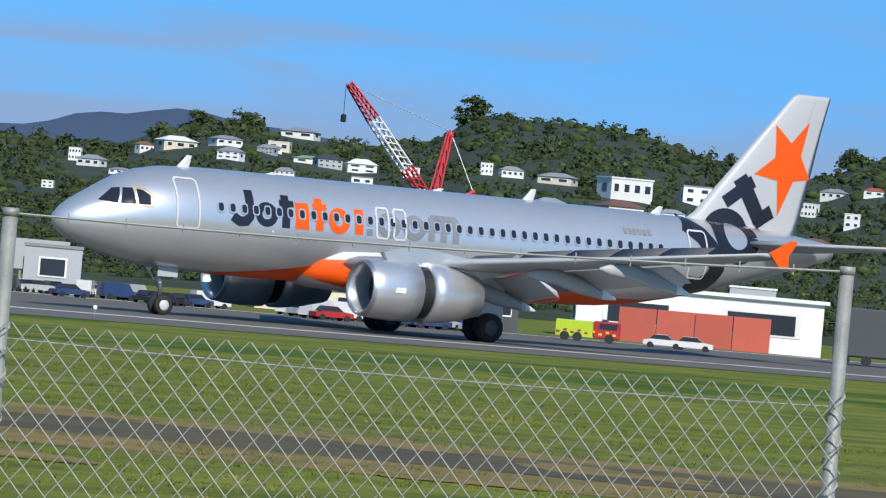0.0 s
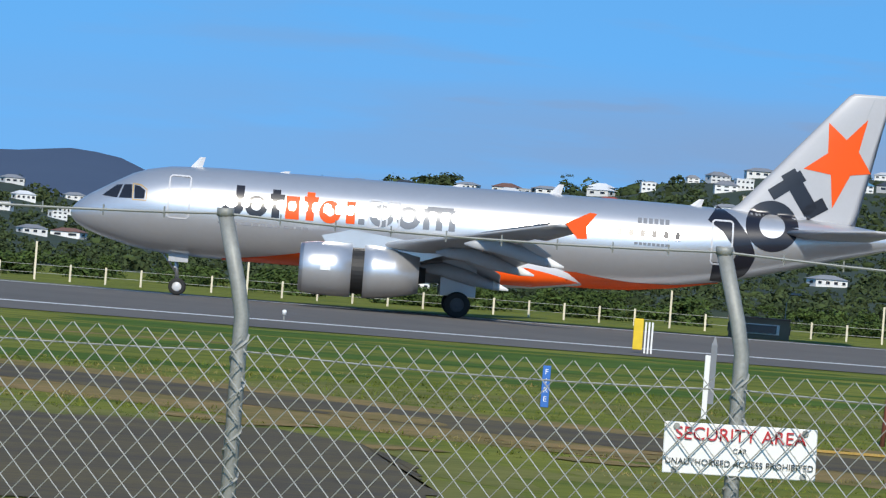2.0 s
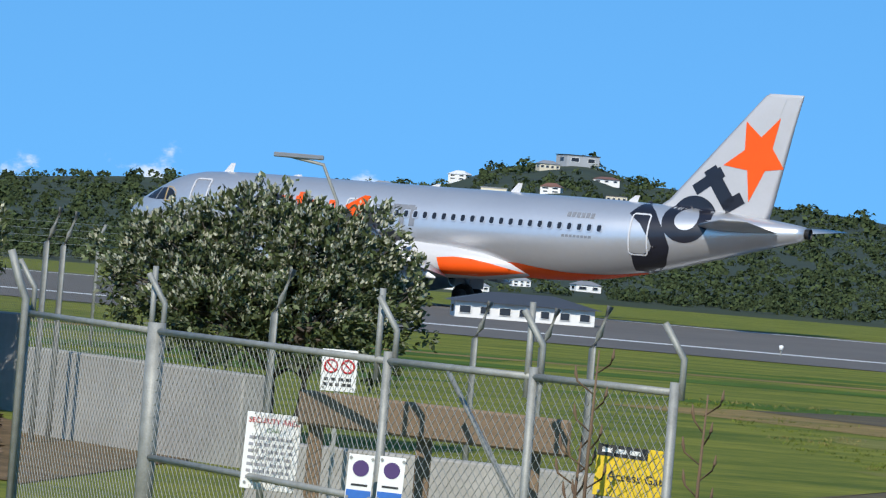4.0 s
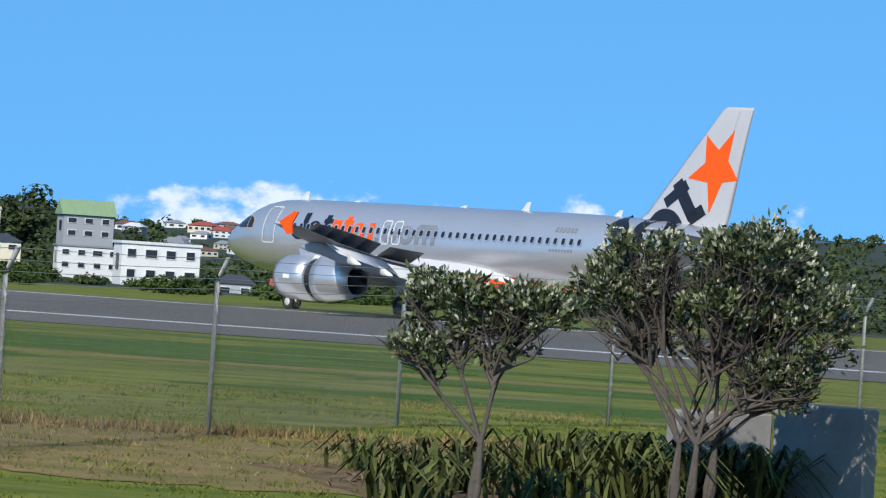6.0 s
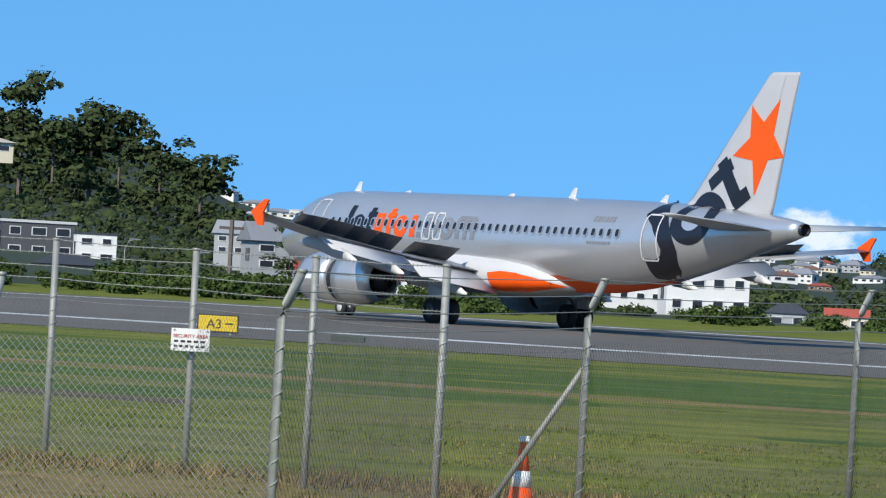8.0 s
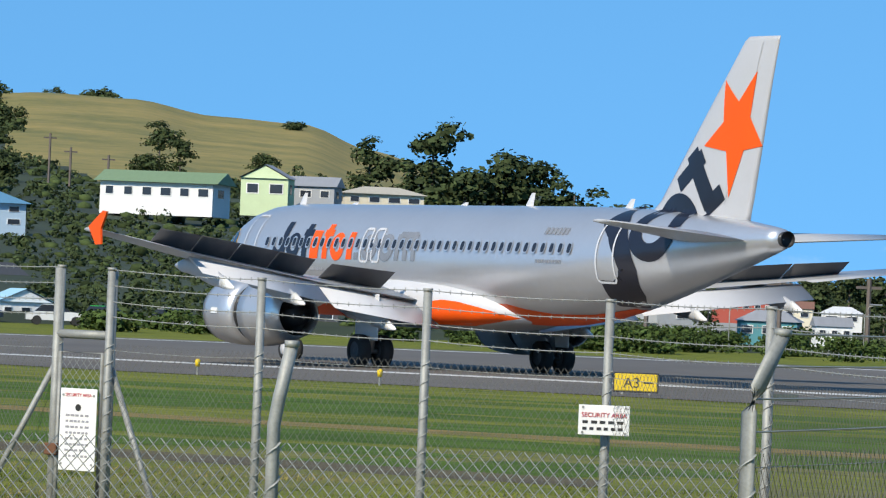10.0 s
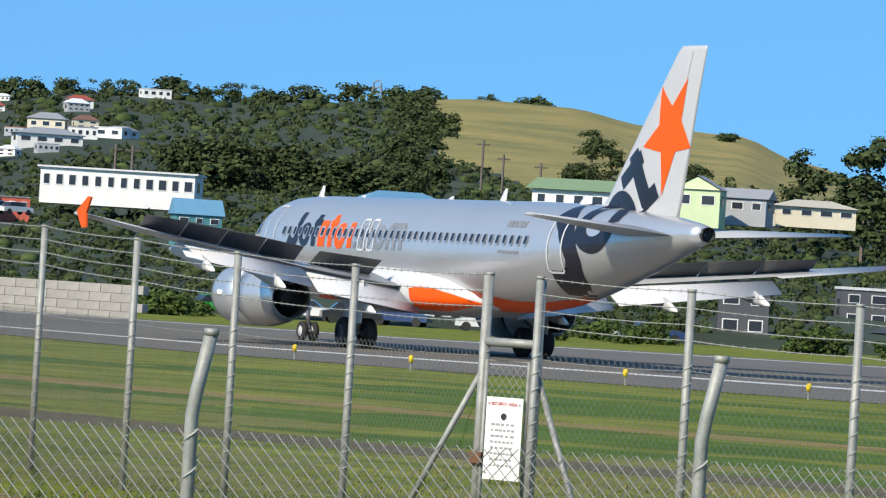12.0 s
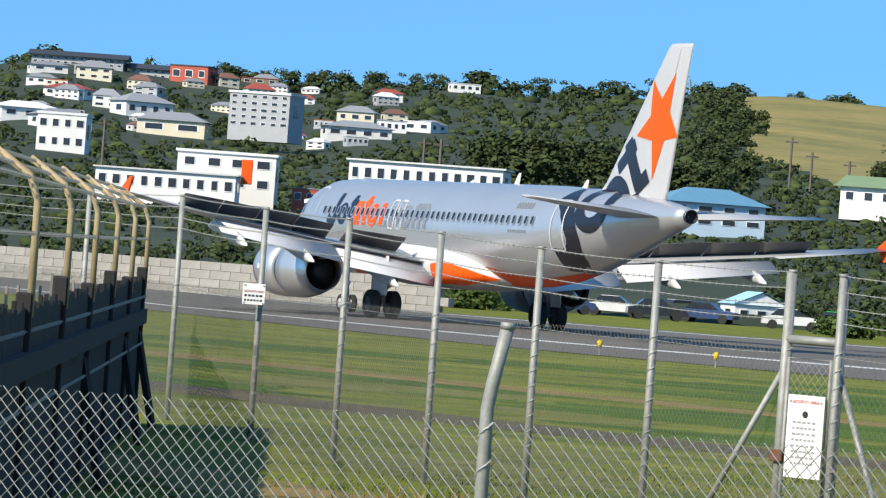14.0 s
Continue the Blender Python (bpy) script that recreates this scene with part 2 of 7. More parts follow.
# ---- the land ----
def sheet(name, lower, upper, z, mat, label, kind="structure", steps=6, wobble=0.0):
    """A strip of ground between two lines of points."""
    verts, faces, n = [], [], 0
    def fine(line):
        out = []
        for a, b in zip(line, line[1:]):
            out += [Vector(a).lerp(Vector(b), k / steps) for k in range(steps)]
        return out + [Vector(line[-1])]
    lo, up = fine(lower), fine(upper)
    for a, b in zip(lo, up):
        a.y += wobble * (noise.noise((a.x * 0.8, a.y * 0.3, 0)) + 0.6 * noise.noise((a.x * 2.7, a.y, 3)))
        b.y += wobble * (noise.noise((b.x * 0.9, b.y * 0.3, 7)) + 0.6 * noise.noise((b.x * 2.7, b.y, 5)))
        verts += [(a.x, a.y, z), (b.x, b.y, z)]
    faces = [(2 * i, 2 * i + 2, 2 * i + 3, 2 * i + 1) for i in range(len(lo) - 1)]
    return tagged(part(name, (verts, faces), mat), label, "ground", "", kind)


g = 4500.0
ground = tagged(part("ground", ([(-g, -g, 0), (g, -g, 0), (g, g, 0), (-g, g, 0)], [(0, 1, 2, 3)]), M_GRASS), "mown green airfield grass reaching to the hills", "ground", "", "structure")

NEAR_EDGE = [(230, 190), (160, 152), (120, 140), (95, 141), (65, 142), (42, 146), (20, 150), (0, 158), (-20, 166), (-36, 168), (-50, 171), (-62, 173), (-75, 177), (-96, 192), (-140, 232), (-200, 290)]
FAR_EDGE = [(240, 250), (190, 210), (150, 192), (118, 196), (87, 208), (66, 212), (40, 226), (5, 250), (-30, 258), (-55, 268), (-72, 268), (-85, 262), (-98, 252), (-123, 252), (-175, 290), (-240, 350)]
runway = sheet("runway", NEAR_EDGE, FAR_EDGE, 0.02, M_ASPHALT, "grey grooved asphalt runway with white edge lines")


def along(line, other, share):
    return [tuple(Vector(a).lerp(Vector(b), share)) for a, b in zip(line, other)]


sheet("runway_edge_line", along(NEAR_EDGE, FAR_EDGE, 0.20), along(NEAR_EDGE, FAR_EDGE, 0.228), 0.026, M_LINE, "worn white painted runway edge line")

sheet("runway_far_line", along(NEAR_EDGE, FAR_EDGE, 0.93), along(NEAR_EDGE, FAR_EDGE, 0.95), 0.026, M_LINE, "worn white painted line along the far runway edge")
PATH_LOW = [(60, 34), (48, 44), (36, 54), (30, 59), (26, 63), (21, 71), (17, 80), (9, 94)]
PATH_UP = [(63, 39), (50, 49), (38, 60), (32, 65), (27.5, 69.5), (23, 76.5), (20, 84), (13, 98)]
sheet("path_verge", along(PATH_LOW, PATH_UP, -0.75), along(PATH_LOW, PATH_UP, 1.45), 0.006, M_DRY, "dry straw-coloured verge of the tarmac path")
sheet("perimeter_path", PATH_LOW, PATH_UP, 0.012, M_PATH, "narrow worn tarmac path through the grass")
sheet("tarmac_apron", [(4, 52), (9, 45), (13, 46.5), (15.2, 52), (16.6, 58)], [(8, 62), (13.5, 67), (17, 66.5), (17.4, 63), (17, 60)], 0.016, M_PATH, "patch of old tarmac beside the path", steps=24, wobble=0.9)
sheet("yellow_mark", [(28.6, 71.2), (26.6, 71.8)], [(28.9, 72.4), (26.9, 73.0)], 0.018, M_YLINE, "short faded yellow line")
sheet("bank_soil", [(-23, 69), (-17, 63.5), (-12.5, 62.5), (-9.5, 62.5), (-5, 57)], [(-24, 80.5), (-18.8, 79.3), (-15.8, 77.6), (-12.5, 79.5), (-7.5, 81)], 0.010, M_DRY, "bare brown soil and dry grass of the bank", steps=24, wobble=0.9)
sheet("bed_soil", [(-11.6, 70), (-9.4, 62.8), (-7.6, 57.6), (-5.7, 55), (-4.3, 49.5), (-2.5, 47.0)], [(-9, 72), (-6.5, 68), (-5, 66), (-3.5, 62), (-2, 60), (-0.8, 56)], 0.013, M_SOIL, "bare brown soil of the planted bed", steps=24, wobble=0.9)
sheet("fence_verge", [(-60, 100), (-38, 86), (-32, 82), (-27, 79), (-20, 74)], [(-61, 103), (-40, 90), (-33.5, 85.5), (-28, 81.5), (-20.5, 76)], 0.008, M_DRY, "dry strip of soil along the fence", steps=16, wobble=0.5)
sheet("service_track", [(-90, 146), (-62, 133), (-44, 127), (-25, 124), (0, 124), (30, 120)], [(-90, 149), (-62, 136), (-44, 129.6), (-25, 126.4), (0, 126), (30, 121.5)], 0.006, M_DRY, "faint worn track through the mown grass")
sheet("service_track", [(-80, 124), (-52, 112), (-40, 107), (-28, 104)], [(-81, 128), (-53, 116), (-41, 110.5), (-28.5, 107)], 0.007, M_PATH, "narrow tarmac service track behind the fence")

# crest of the hills: turn to the left and height angle, in degrees
CREST = [(-48, 1.5), (-42, 1.7), (-38.4, 1.8), (-37.6, 1.5), (-36.5, 1.62), (-35.4, 1.85), (-34.6, 1.9), (-33.6, 1.9), (-33, 1.55), (-32.2, 1.4), (-31.4, 1.45), (-30.6, 1.58), (-30, 1.45), (-29.3, 1.2), (-28, 1.18), (-26.5, 1.25), (-25, 1.33), (-24, 1.42), (-23, 1.4), (-22.3, 1.4), (-21.2, 1.32), (-20, 1.25), (-19, 1.12), (-18, 0.95), (-17, 0.82), (-16, 0.86), (-15, 0.75), (-13.5, 0.6), (-12, 0.33), (-10.9, 0.5), (-8, 0.7), (-6, 0.85), (-4.2, 1.0), (-3.3, 1.2), (-2.6, 1.12), (-1.5, 0.8), (0, 0.66), (1.5, 0.64), (4, 0.5), (6.5, 0.35), (7.5, 0.27), (8.5, 0.33), (9.2, 0.3), (10, 0.35), (10.8, 0.5), (11.6, 0.3), (13, 0.3), (14, 0.45), (14.6, 0.62), (15.2, 0.95), (15.8, 1.25), (16.5, 1.35), (16.95, 1.4), (17.85, 1.66), (18.65, 1.93), (19.65, 1.98), (20.65, 2.14), (21.65, 2.17), (22.65, 2.1), (23.65, 2.0), (24.65, 1.95), (26.15, 1.95), (27.25, 1.8), (28.25, 1.92), (30.15, 2.02), (31.15, 1.8), (35.65, 1.7), (41.65, 1.5)]
FOOT, TOP, EYE_Z = 330.0, 1500.0, 2.6


def land(turn, dist):
    """Height of the hills at a turn and a distance from the road."""
    w = (dist - FOOT) / (TOP - FOOT)
    if w <= 0:
        return -0.3
    p = polar(turn, dist)
    rough = noise.noise((p.x / 60, p.y / 60, 3)) * 0.05 + noise.noise((p.x / 25, p.y / 25, 7)) * 0.02
    if w <= 1:
        angle = curve_at(CREST, turn) * math.sqrt(w) - 0.46 * (1 - w) + rough * math.sqrt(w) * (1 - w)
        return EYE_Z + math.tan(radians(angle)) * dist
    crest = math.tan(radians(curve_at(CREST, turn))) * TOP + EYE_Z
    return crest * max(0.0, 1 - ((w - 1) * 1.6) ** 2)


def slope_point(turn, angle, near=FOOT + 4):
    """Where the line of sight at this turn and height angle meets the hills."""
    d = near
    while d < TOP:
        if land(turn, d) >= EYE_Z + math.tan(radians(angle)) * d:
            break
        d += 2.0
    p = polar(turn, d)
    return Vector((p.x, p.y, land(turn, d)))


def golden(turn, dist):
    """The dry grassy part of the hills."""
    p = polar(turn, dist)
    wobble = 0.35 * noise.noise((p.x / 70, p.y / 70, 1)) + 0.2 * noise.noise((p.x / 25, p.y / 25, 4))
    if not 17.25 < turn + wobble < 22.1 or dist < FOOT + 20:
        return False
    angle = math.degrees(math.atan2(land(turn, dist) - EYE_Z, dist))
    low = 1.16 + 0.12 * math.sin(turn * 2.1) + (0.55 * max(0, turn - 21.65)) + 0.9 * max(0, 17.65 - turn)
    return angle > low + 0.25 * wobble


turns = [-48 + 0.2 * i for i in range(451)]
dists = [FOOT - 10] + [FOOT + (TOP - FOOT) * (k / 36) ** 1.7 for k in range(37)] + [1600.0, 1700.0, 1850.0, 2000.0]
hv = []
for a in turns:
    for d in dists:
        p = polar(a, d)
        hv.append((p.x, p.y, land(a, d)))
nd = len(dists)
wild, gold = [], []
for i in range(len(turns) - 1):
    for j in range(nd - 1):
        f = (i * nd + j, (i + 1) * nd + j, (i + 1) * nd + j + 1, i * nd + j + 1)
        (gold if golden(turns[i] + 0.12, (dists[j] + dists[j + 1]) / 2) and dists[j] < 1590 else wild).append(f)
M_HILL = material("wooded_slope", (0.036, 0.052, 0.018), 0.95, second=(0.014, 0.023, 0.010), scale=0.03, bump=1.0, bump_scale=0.3, spread=0.16)
M_GOLD = material("dry_hill_grass", (0.31, 0.232, 0.065), 0.95, second=(0.135, 0.135, 0.032), scale=0.03, detail=9.0, bump=0.8, bump_scale=0.25, spread=0.14)
# M_FAR carries the haze of distance in its blue base colour
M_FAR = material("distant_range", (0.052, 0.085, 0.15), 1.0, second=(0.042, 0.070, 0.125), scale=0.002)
tagged(part("hills", (hv, wild), M_HILL, smooth=True), "bush-covered green hills behind the airfield", "hill", "", "structure")
tagged(part("grass_hill", (hv, gold), M_GOLD, smooth=True), "dry golden-green grassy hilltop", "hill", "", "structure")

# distant range, far behind the hills; its blue is distance haze put into the colour
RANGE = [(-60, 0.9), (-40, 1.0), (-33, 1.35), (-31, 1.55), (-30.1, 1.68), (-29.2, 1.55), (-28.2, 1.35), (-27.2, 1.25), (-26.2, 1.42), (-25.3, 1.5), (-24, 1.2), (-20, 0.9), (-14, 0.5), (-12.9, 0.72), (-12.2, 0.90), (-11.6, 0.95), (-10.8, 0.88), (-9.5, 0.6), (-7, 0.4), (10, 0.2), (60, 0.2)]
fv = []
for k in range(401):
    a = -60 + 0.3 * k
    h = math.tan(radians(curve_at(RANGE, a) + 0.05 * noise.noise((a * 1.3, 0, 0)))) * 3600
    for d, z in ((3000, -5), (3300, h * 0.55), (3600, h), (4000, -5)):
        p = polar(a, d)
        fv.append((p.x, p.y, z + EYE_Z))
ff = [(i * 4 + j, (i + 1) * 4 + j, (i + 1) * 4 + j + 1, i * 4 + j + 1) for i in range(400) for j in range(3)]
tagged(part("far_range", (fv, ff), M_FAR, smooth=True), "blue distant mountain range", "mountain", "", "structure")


def blotch(x, y, rx, ry, seed, mat, z):
    """An irregular patch of ground."""
    r = random.Random(seed)
    n = 26
    ring = []
    for k in range(n):
        w = 2 * math.pi * k / n
        q = 0.75 + 0.5 * noise.noise((math.cos(w) * 1.3 + seed, math.sin(w) * 1.3, 0)) + r.uniform(-0.12, 0.12)
        ring.append((x + rx * q * math.cos(w), y + ry * q * math.sin(w), z))
    return [(x, y, z)] + ring, [(0, 1 + k, 1 + (k + 1) % n) for k in range(n)]


M_STRAW = material("straw_patch", (0.20, 0.19, 0.05), 0.95, second=(0.09, 0.105, 0.02), scale=0.6, detail=12.0, spread=0.14, stretch=(0.42, 1, 1), spec=0.15)
M_LUSH = material("lush_patch", (0.085, 0.145, 0.014), 0.95, second=(0.035, 0.075, 0.006), scale=0.6, detail=12.0, spread=0.14, stretch=(0.42, 1, 1), spec=0.15)
rp = random.Random(31)
for name, mat, spots, z, label in (
        ("straw_patches", M_STRAW, [(rp.uniform(8, 50), rp.uniform(48, 100), rp.uniform(1.0, 3.5), rp.uniform(2, 7)) for _ in range(46)] + [(rp.uniform(-60, -8), rp.uniform(72, 125), rp.uniform(1.0, 4), rp.uniform(2, 7)) for _ in range(50)], 0.003, "yellowed dry patches in the mown grass"),
        ("lush_patches", M_LUSH, [(rp.uniform(-10, 95), rp.uniform(95, 140), rp.uniform(4, 16), rp.uniform(2, 5)) for _ in range(30)] + [(rp.uniform(-75, -12), rp.uniform(110, 160), rp.uniform(4, 14), rp.uniform(2, 5)) for _ in range(34)], 0.0045, "darker lush patches in the mown grass"),
        ("soil_patches", M_DRY, [(-20 - 26 * w + rp.uniform(-1, 1), 74 + 18 * w + rp.uniform(-1, 1), rp.uniform(0.4, 1.6), rp.uniform(0.6, 2)) for w in [k / 24 for k in range(25)]] + [(rp.uniform(10, 40), rp.uniform(50, 75), rp.uniform(0.5, 2.0), rp.uniform(0.8, 2.5)) for _ in range(24)], 0.0145, "bare brown soil patches among the grass")):
    tagged(part(name, joined(*[blotch(*s, k + 3, mat, z + 0.00002 * k) for k, s in enumerate(spots)]), mat), label, "ground", "", "stuff")


# ---- the airliner: x forward from the nose tip, y to its left, z up from the ground ----
# station aft of the nose, height of the axis, half height, half width
BODY = [(0.0, 3.38, 0.03, 0.03), (0.1, 3.39, 0.28, 0.30), (0.35, 3.41, 0.53, 0.57), (0.8, 3.46, 0.82, 0.88), (1.4, 3.53, 1.10, 1.15), (2.0, 3.62, 1.36, 1.36), (2.7, 3.72, 1.64, 1.56), (3.4, 3.78, 1.83, 1.72), (4.4, 3.82, 1.98, 1.87), (5.8, 3.83, 2.05, 1.965), (7.0, 3.83, 2.07, 1.975), (24.0, 3.83, 2.07, 1.975), (25.5, 3.86, 2.04, 1.95), (27.5, 3.97, 1.91, 1.85), (29.5, 4.14, 1.70, 1.68), (31.5, 4.35, 1.42, 1.44), (33.5, 4.56, 1.10, 1.13), (35.5, 4.75, 0.74, 0.76), (37.0, 4.87, 0.44, 0.45), (37.45, 4.90, 0.33, 0.34)]


def body_at(s):
    for a, b in zip(BODY, BODY[1:]):
        if s <= b[0]:
            w = (s - a[0]) / (b[0] - a[0])
            return [u + (v - u) * w for u, v in zip(a, b)]
    return list(BODY[-1])


def skin(s, z, lift=0.018):
    """The point of the left side of the body at a station and a height."""
    _, zc, rz, ry = body_at(max(0.0, s))
    h = max(-1.0, min(1.0, (z - zc) / rz))
    return Vector((-s, ry * math.sqrt(1 - h * h) + lift, z))


FIN = ((5.2, 28.7, 35.5, 0.5), (5.75, 29.7, 35.6, 0.52), (6.1, 30.2, 35.7, 0.5), (8.0, 31.87, 36.1, 0.42), (10.0, 33.62, 36.5, 0.32), (11.36, 34.82, 36.82, 0.22), (11.5, 35.05, 36.84, 0.16))


def fin_skin(s, z, lift=0.012):
    z = max(FIN[0][0], min(FIN[-1][0], z))
    for a, b in zip(FIN, FIN[1:]):
        if z <= b[0]:
            w = (z - a[0]) / (b[0] - a[0])
            s0, s1, th = [a[k] + (b[k] - a[k]) * w for k in (1, 2, 3)]
            u = max(0.0, min(1.0, (s - s0) / (s1 - s0)))
            return Vector((-max(s, s0), th / 2 * math.sqrt(u) * (1 - u) * 2.6 + lift, z))
    return Vector((-s, lift, z))


def tail_skin(s, z, lift=0.012):
    _, zc, rz, ry = body_at(s)
    return skin(s, z, lift) if z < zc + rz * 0.96 else fin_skin(s, z, lift)


def ribbon(path, width, on, fine=0.09):
    """A painted stroke along a path of (station, height), laid on a surface."""
    pts = []
    for (a, b), (c, d) in zip(path, path[1:]):
        n = max(1, int(math.hypot(c - a, d - b) / fine))
        pts += [(a + (c - a) * k / n, b + (d - b) * k / n) for k in range(n)]
    pts.append(path[-1])
    verts, faces, m = [], [], max(2, int(width / fine) + 1)
    for i, (s, z) in enumerate(pts):
        p, q = pts[max(0, i - 1)], pts[min(len(pts) - 1, i + 1)]
        dx, dz = q[0] - p[0], q[1] - p[1]
        k = math.hypot(dx, dz) or 1
        nx, nz = -dz / k, dx / k
        for j in range(m):
            o = (j / (m - 1) - 0.5) * width
            verts.append(on(s + nx * o, z + nz * o))
    faces = [(i * m + j, i * m + j + 1, (i + 1) * m + j + 1, (i + 1) * m + j) for i in range(len(pts) - 1) for j in range(m - 1)]
    return verts, faces


def arc(cs, cz, rs, rz, a0, a1, n=16):
    return [(cs + rs * math.cos(radians(a0 + (a1 - a0) * k / n)), cz + rz * math.sin(radians(a0 + (a1 - a0) * k / n))) for k in range(n + 1)]


def fill(outline, on, fine=0.12):
    """A painted area with that outline (station, height), laid on a surface."""
    bm = bmesh.new()
    vs = [bm.verts.new((s, z, 0)) for s, z in outline]
    bm.faces.new(vs)
    lo, hi = [min(p[k] for p in outline) for k in (0, 1)], [max(p[k] for p in outline) for k in (0, 1)]
    for k in (0, 1):
        x = lo[k] + fine
        while x < hi[k]:
            co, no = ((x, 0, 0), (1, 0, 0)) if k == 0 else ((0, x, 0), (0, 1, 0))
            bmesh.ops.bisect_plane(bm, geom=bm.verts[:] + bm.edges[:] + bm.faces[:], plane_co=co, plane_no=no)
            x += fine
    bmesh.ops.triangulate(bm, faces=bm.faces[:])
    for v in bm.verts:
        v.co = on(v.co.x, v.co.y)
    return bm


def foil(le, te, thick, n=9):
    """An aerofoil ring between a leading and a trailing edge point."""
    le, te = Vector(le), Vector(te)
    up, low = [], []
    for k in range(n + 1):
        u = (1 - math.cos(math.pi * k / n)) / 2
        t = 5 * thick * (0.2969 * math.sqrt(u) - 0.126 * u - 0.3516 * u * u + 0.2843 * u ** 3 - 0.1015 * u ** 4) * (te - le).length
        p = le.lerp(te, u)
        up.append(p + Vector((0, 0, t * 1.1)))
        low.append(p - Vector((0, 0, t * 0.8)))
    return up + low[-2:0:-1]


def slab(le0, te0, le1, te1, thick=0.09):
    return loft([foil(le0, te0, thick), foil(le1, te1, thick)])


def lathe(profile, cx, cy, cz, n=36):
    """A ring body about the x axis; profile: (x, radius)."""
    return loft([[Vector((cx + x, cy + r * math.cos(2 * math.pi * k / n), cz + r * math.sin(2 * math.pi * k / n))) for k in range(n)] for x, r in profile], caps=False)


def wheel_mesh(r, w):
    prof = [(-w / 2, r * 0.55), (-w / 2, r * 0.86), (-w * 0.36, r), (w * 0.36, r), (w / 2, r * 0.86), (w / 2, r * 0.55)]
    n = 28
    return loft([[Vector((q * math.cos(2 * math.pi * k / n), x, q * math.sin(2 * math.pi * k / n))) for k in range(n)] for x, q in prof], caps=False)


def hub_mesh(r, w):
    prof = [(-w * 0.42, 0.02), (-w * 0.42, r * 0.2), (-w * 0.3, r * 0.3), (-w * 0.45, r * 0.56), (w * 0.45, r * 0.56), (w * 0.3, r * 0.3), (w * 0.42, r * 0.2), (w * 0.42, 0.02)]
    n = 20
    return loft([[Vector((q * math.cos(2 * math.pi * k / n), x, q * math.sin(2 * math.pi * k / n))) for k in range(n)] for x, q in prof])


def build_airliner():
    top = empty("airliner", pose(TAXI[0][1], TAXI[0][2], 0.02, 0, 0, TAXI[0][3] + 90), "silver twin-engine airliner with orange belly rolling on the runway", "airplane")
    rings = []
    s_list = [0.0, 0.05, 0.1, 0.2, 0.35, 0.55, 0.8, 1.1, 1.4, 1.7, 2.0, 2.35, 2.7, 3.05, 3.4, 3.9, 4.4, 5.1, 5.8, 7.0] + [7 + 1.0 * k for k in range(1, 18)] + [24.7, 25.5, 26.5, 27.5, 28.5, 29.5, 30.5, 31.5, 32.5, 33.5, 34.5, 35.5, 36.3, 37.0, 37.45]
    for s in s_list:
        _, zc, rz, ry = body_at(s)
        rings.append([Vector((-s, ry * math.sin(2 * math.pi * k / 56), zc + rz * math.cos(2 * math.pi * k / 56))) for k in range(56)])
    fus = part("fuselage", loft(rings), M_SILVER, top, "silver painted fuselage", True)
    part("exhaust", lathe([(0.0, 0.27), (0.25, 0.24), (0.26, 0.02)], -37.72, 0, 4.9, 20), M_DARK, fus, "dark tail exhaust", True)
    # orange belly, laid round the underside
    bv, bf = [], []
    rows = [7.0 + 0.5 * k for k in range(46)]
    for s in rows:
        _, zc, rz, ry = body_at(s)
        edge = 16 + 32 * min(1, max(0, (s - 7) / 4)) - 36 * min(1, max(0, (s - 23) / 6.5))
        for k in range(13):
            a = radians(180 - edge + 2 * edge * k / 12)
            bv.append((-s, (ry + 0.012) * math.sin(a), zc + (rz + 0.012) * math.cos(a)))
    bf = [(i * 13 + k, i * 13 + k + 1, (i + 1) * 13 + k + 1, (i + 1) * 13 + k) for i in range(len(rows) - 1) for k in range(12)]
    part("belly_paint", (bv, bf), M_ORANGE, fus, "orange painted belly", True)
    # wing root fairing
    fr = []
    for s, hw, zb, zt in ((10.2, 0.3, 2.2, 2.6), (11.0, 1.5, 1.75, 3.2), (12.2, 2.15, 1.55, 3.35), (14.0, 2.3, 1.45, 3.4), (17.0, 2.32, 1.42, 3.3), (19.5, 2.3, 1.45, 3.15), (21.2, 2.05, 1.55, 2.95), (22.6, 1.5, 1.75, 2.6), (23.6, 0.6, 1.85, 2.3)):
        n = 24
        ring = []
        for k in range(n):
            a = 2 * math.pi * k / n
            ca, sa = math.cos(a), math.sin(a)
            ring.append(Vector((-s, hw * math.copysign(abs(sa) ** 0.6, sa), (zb + zt) / 2 + (zt - zb) / 2 * math.copysign(abs(ca) ** 0.7, ca))))
        fr.append(ring)
    fairing = part("wing_fairing", loft(fr), M_WHITEP, top, "white wing root fairing", True)

    def fairing_skin(s, z, lift=0.03):
        for a, b in zip(fr, fr[1:]):
            if -a[0].x <= s <= -b[0].x:
                w = (s + a[0].x) / (-b[0].x + a[0].x)
                hw = max(v.y for v in a) * (1 - w) + max(v.y for v in b) * w
                zb = min(v.z for v in a) * (1 - w) + min(v.z for v in b) * w
                zt = max(v.z for v in a) * (1 - w) + max(v.z for v in b) * w
                c = max(-1, min(1, (z - (zb + zt) / 2) / ((zt - zb) / 2)))
                return Vector((-s, hw * (1 - abs(c) ** (1 / 0.7 * 2)) ** 0.3 + lift if abs(c) < 1 else lift, z))
        return Vector((-s, 0, z))

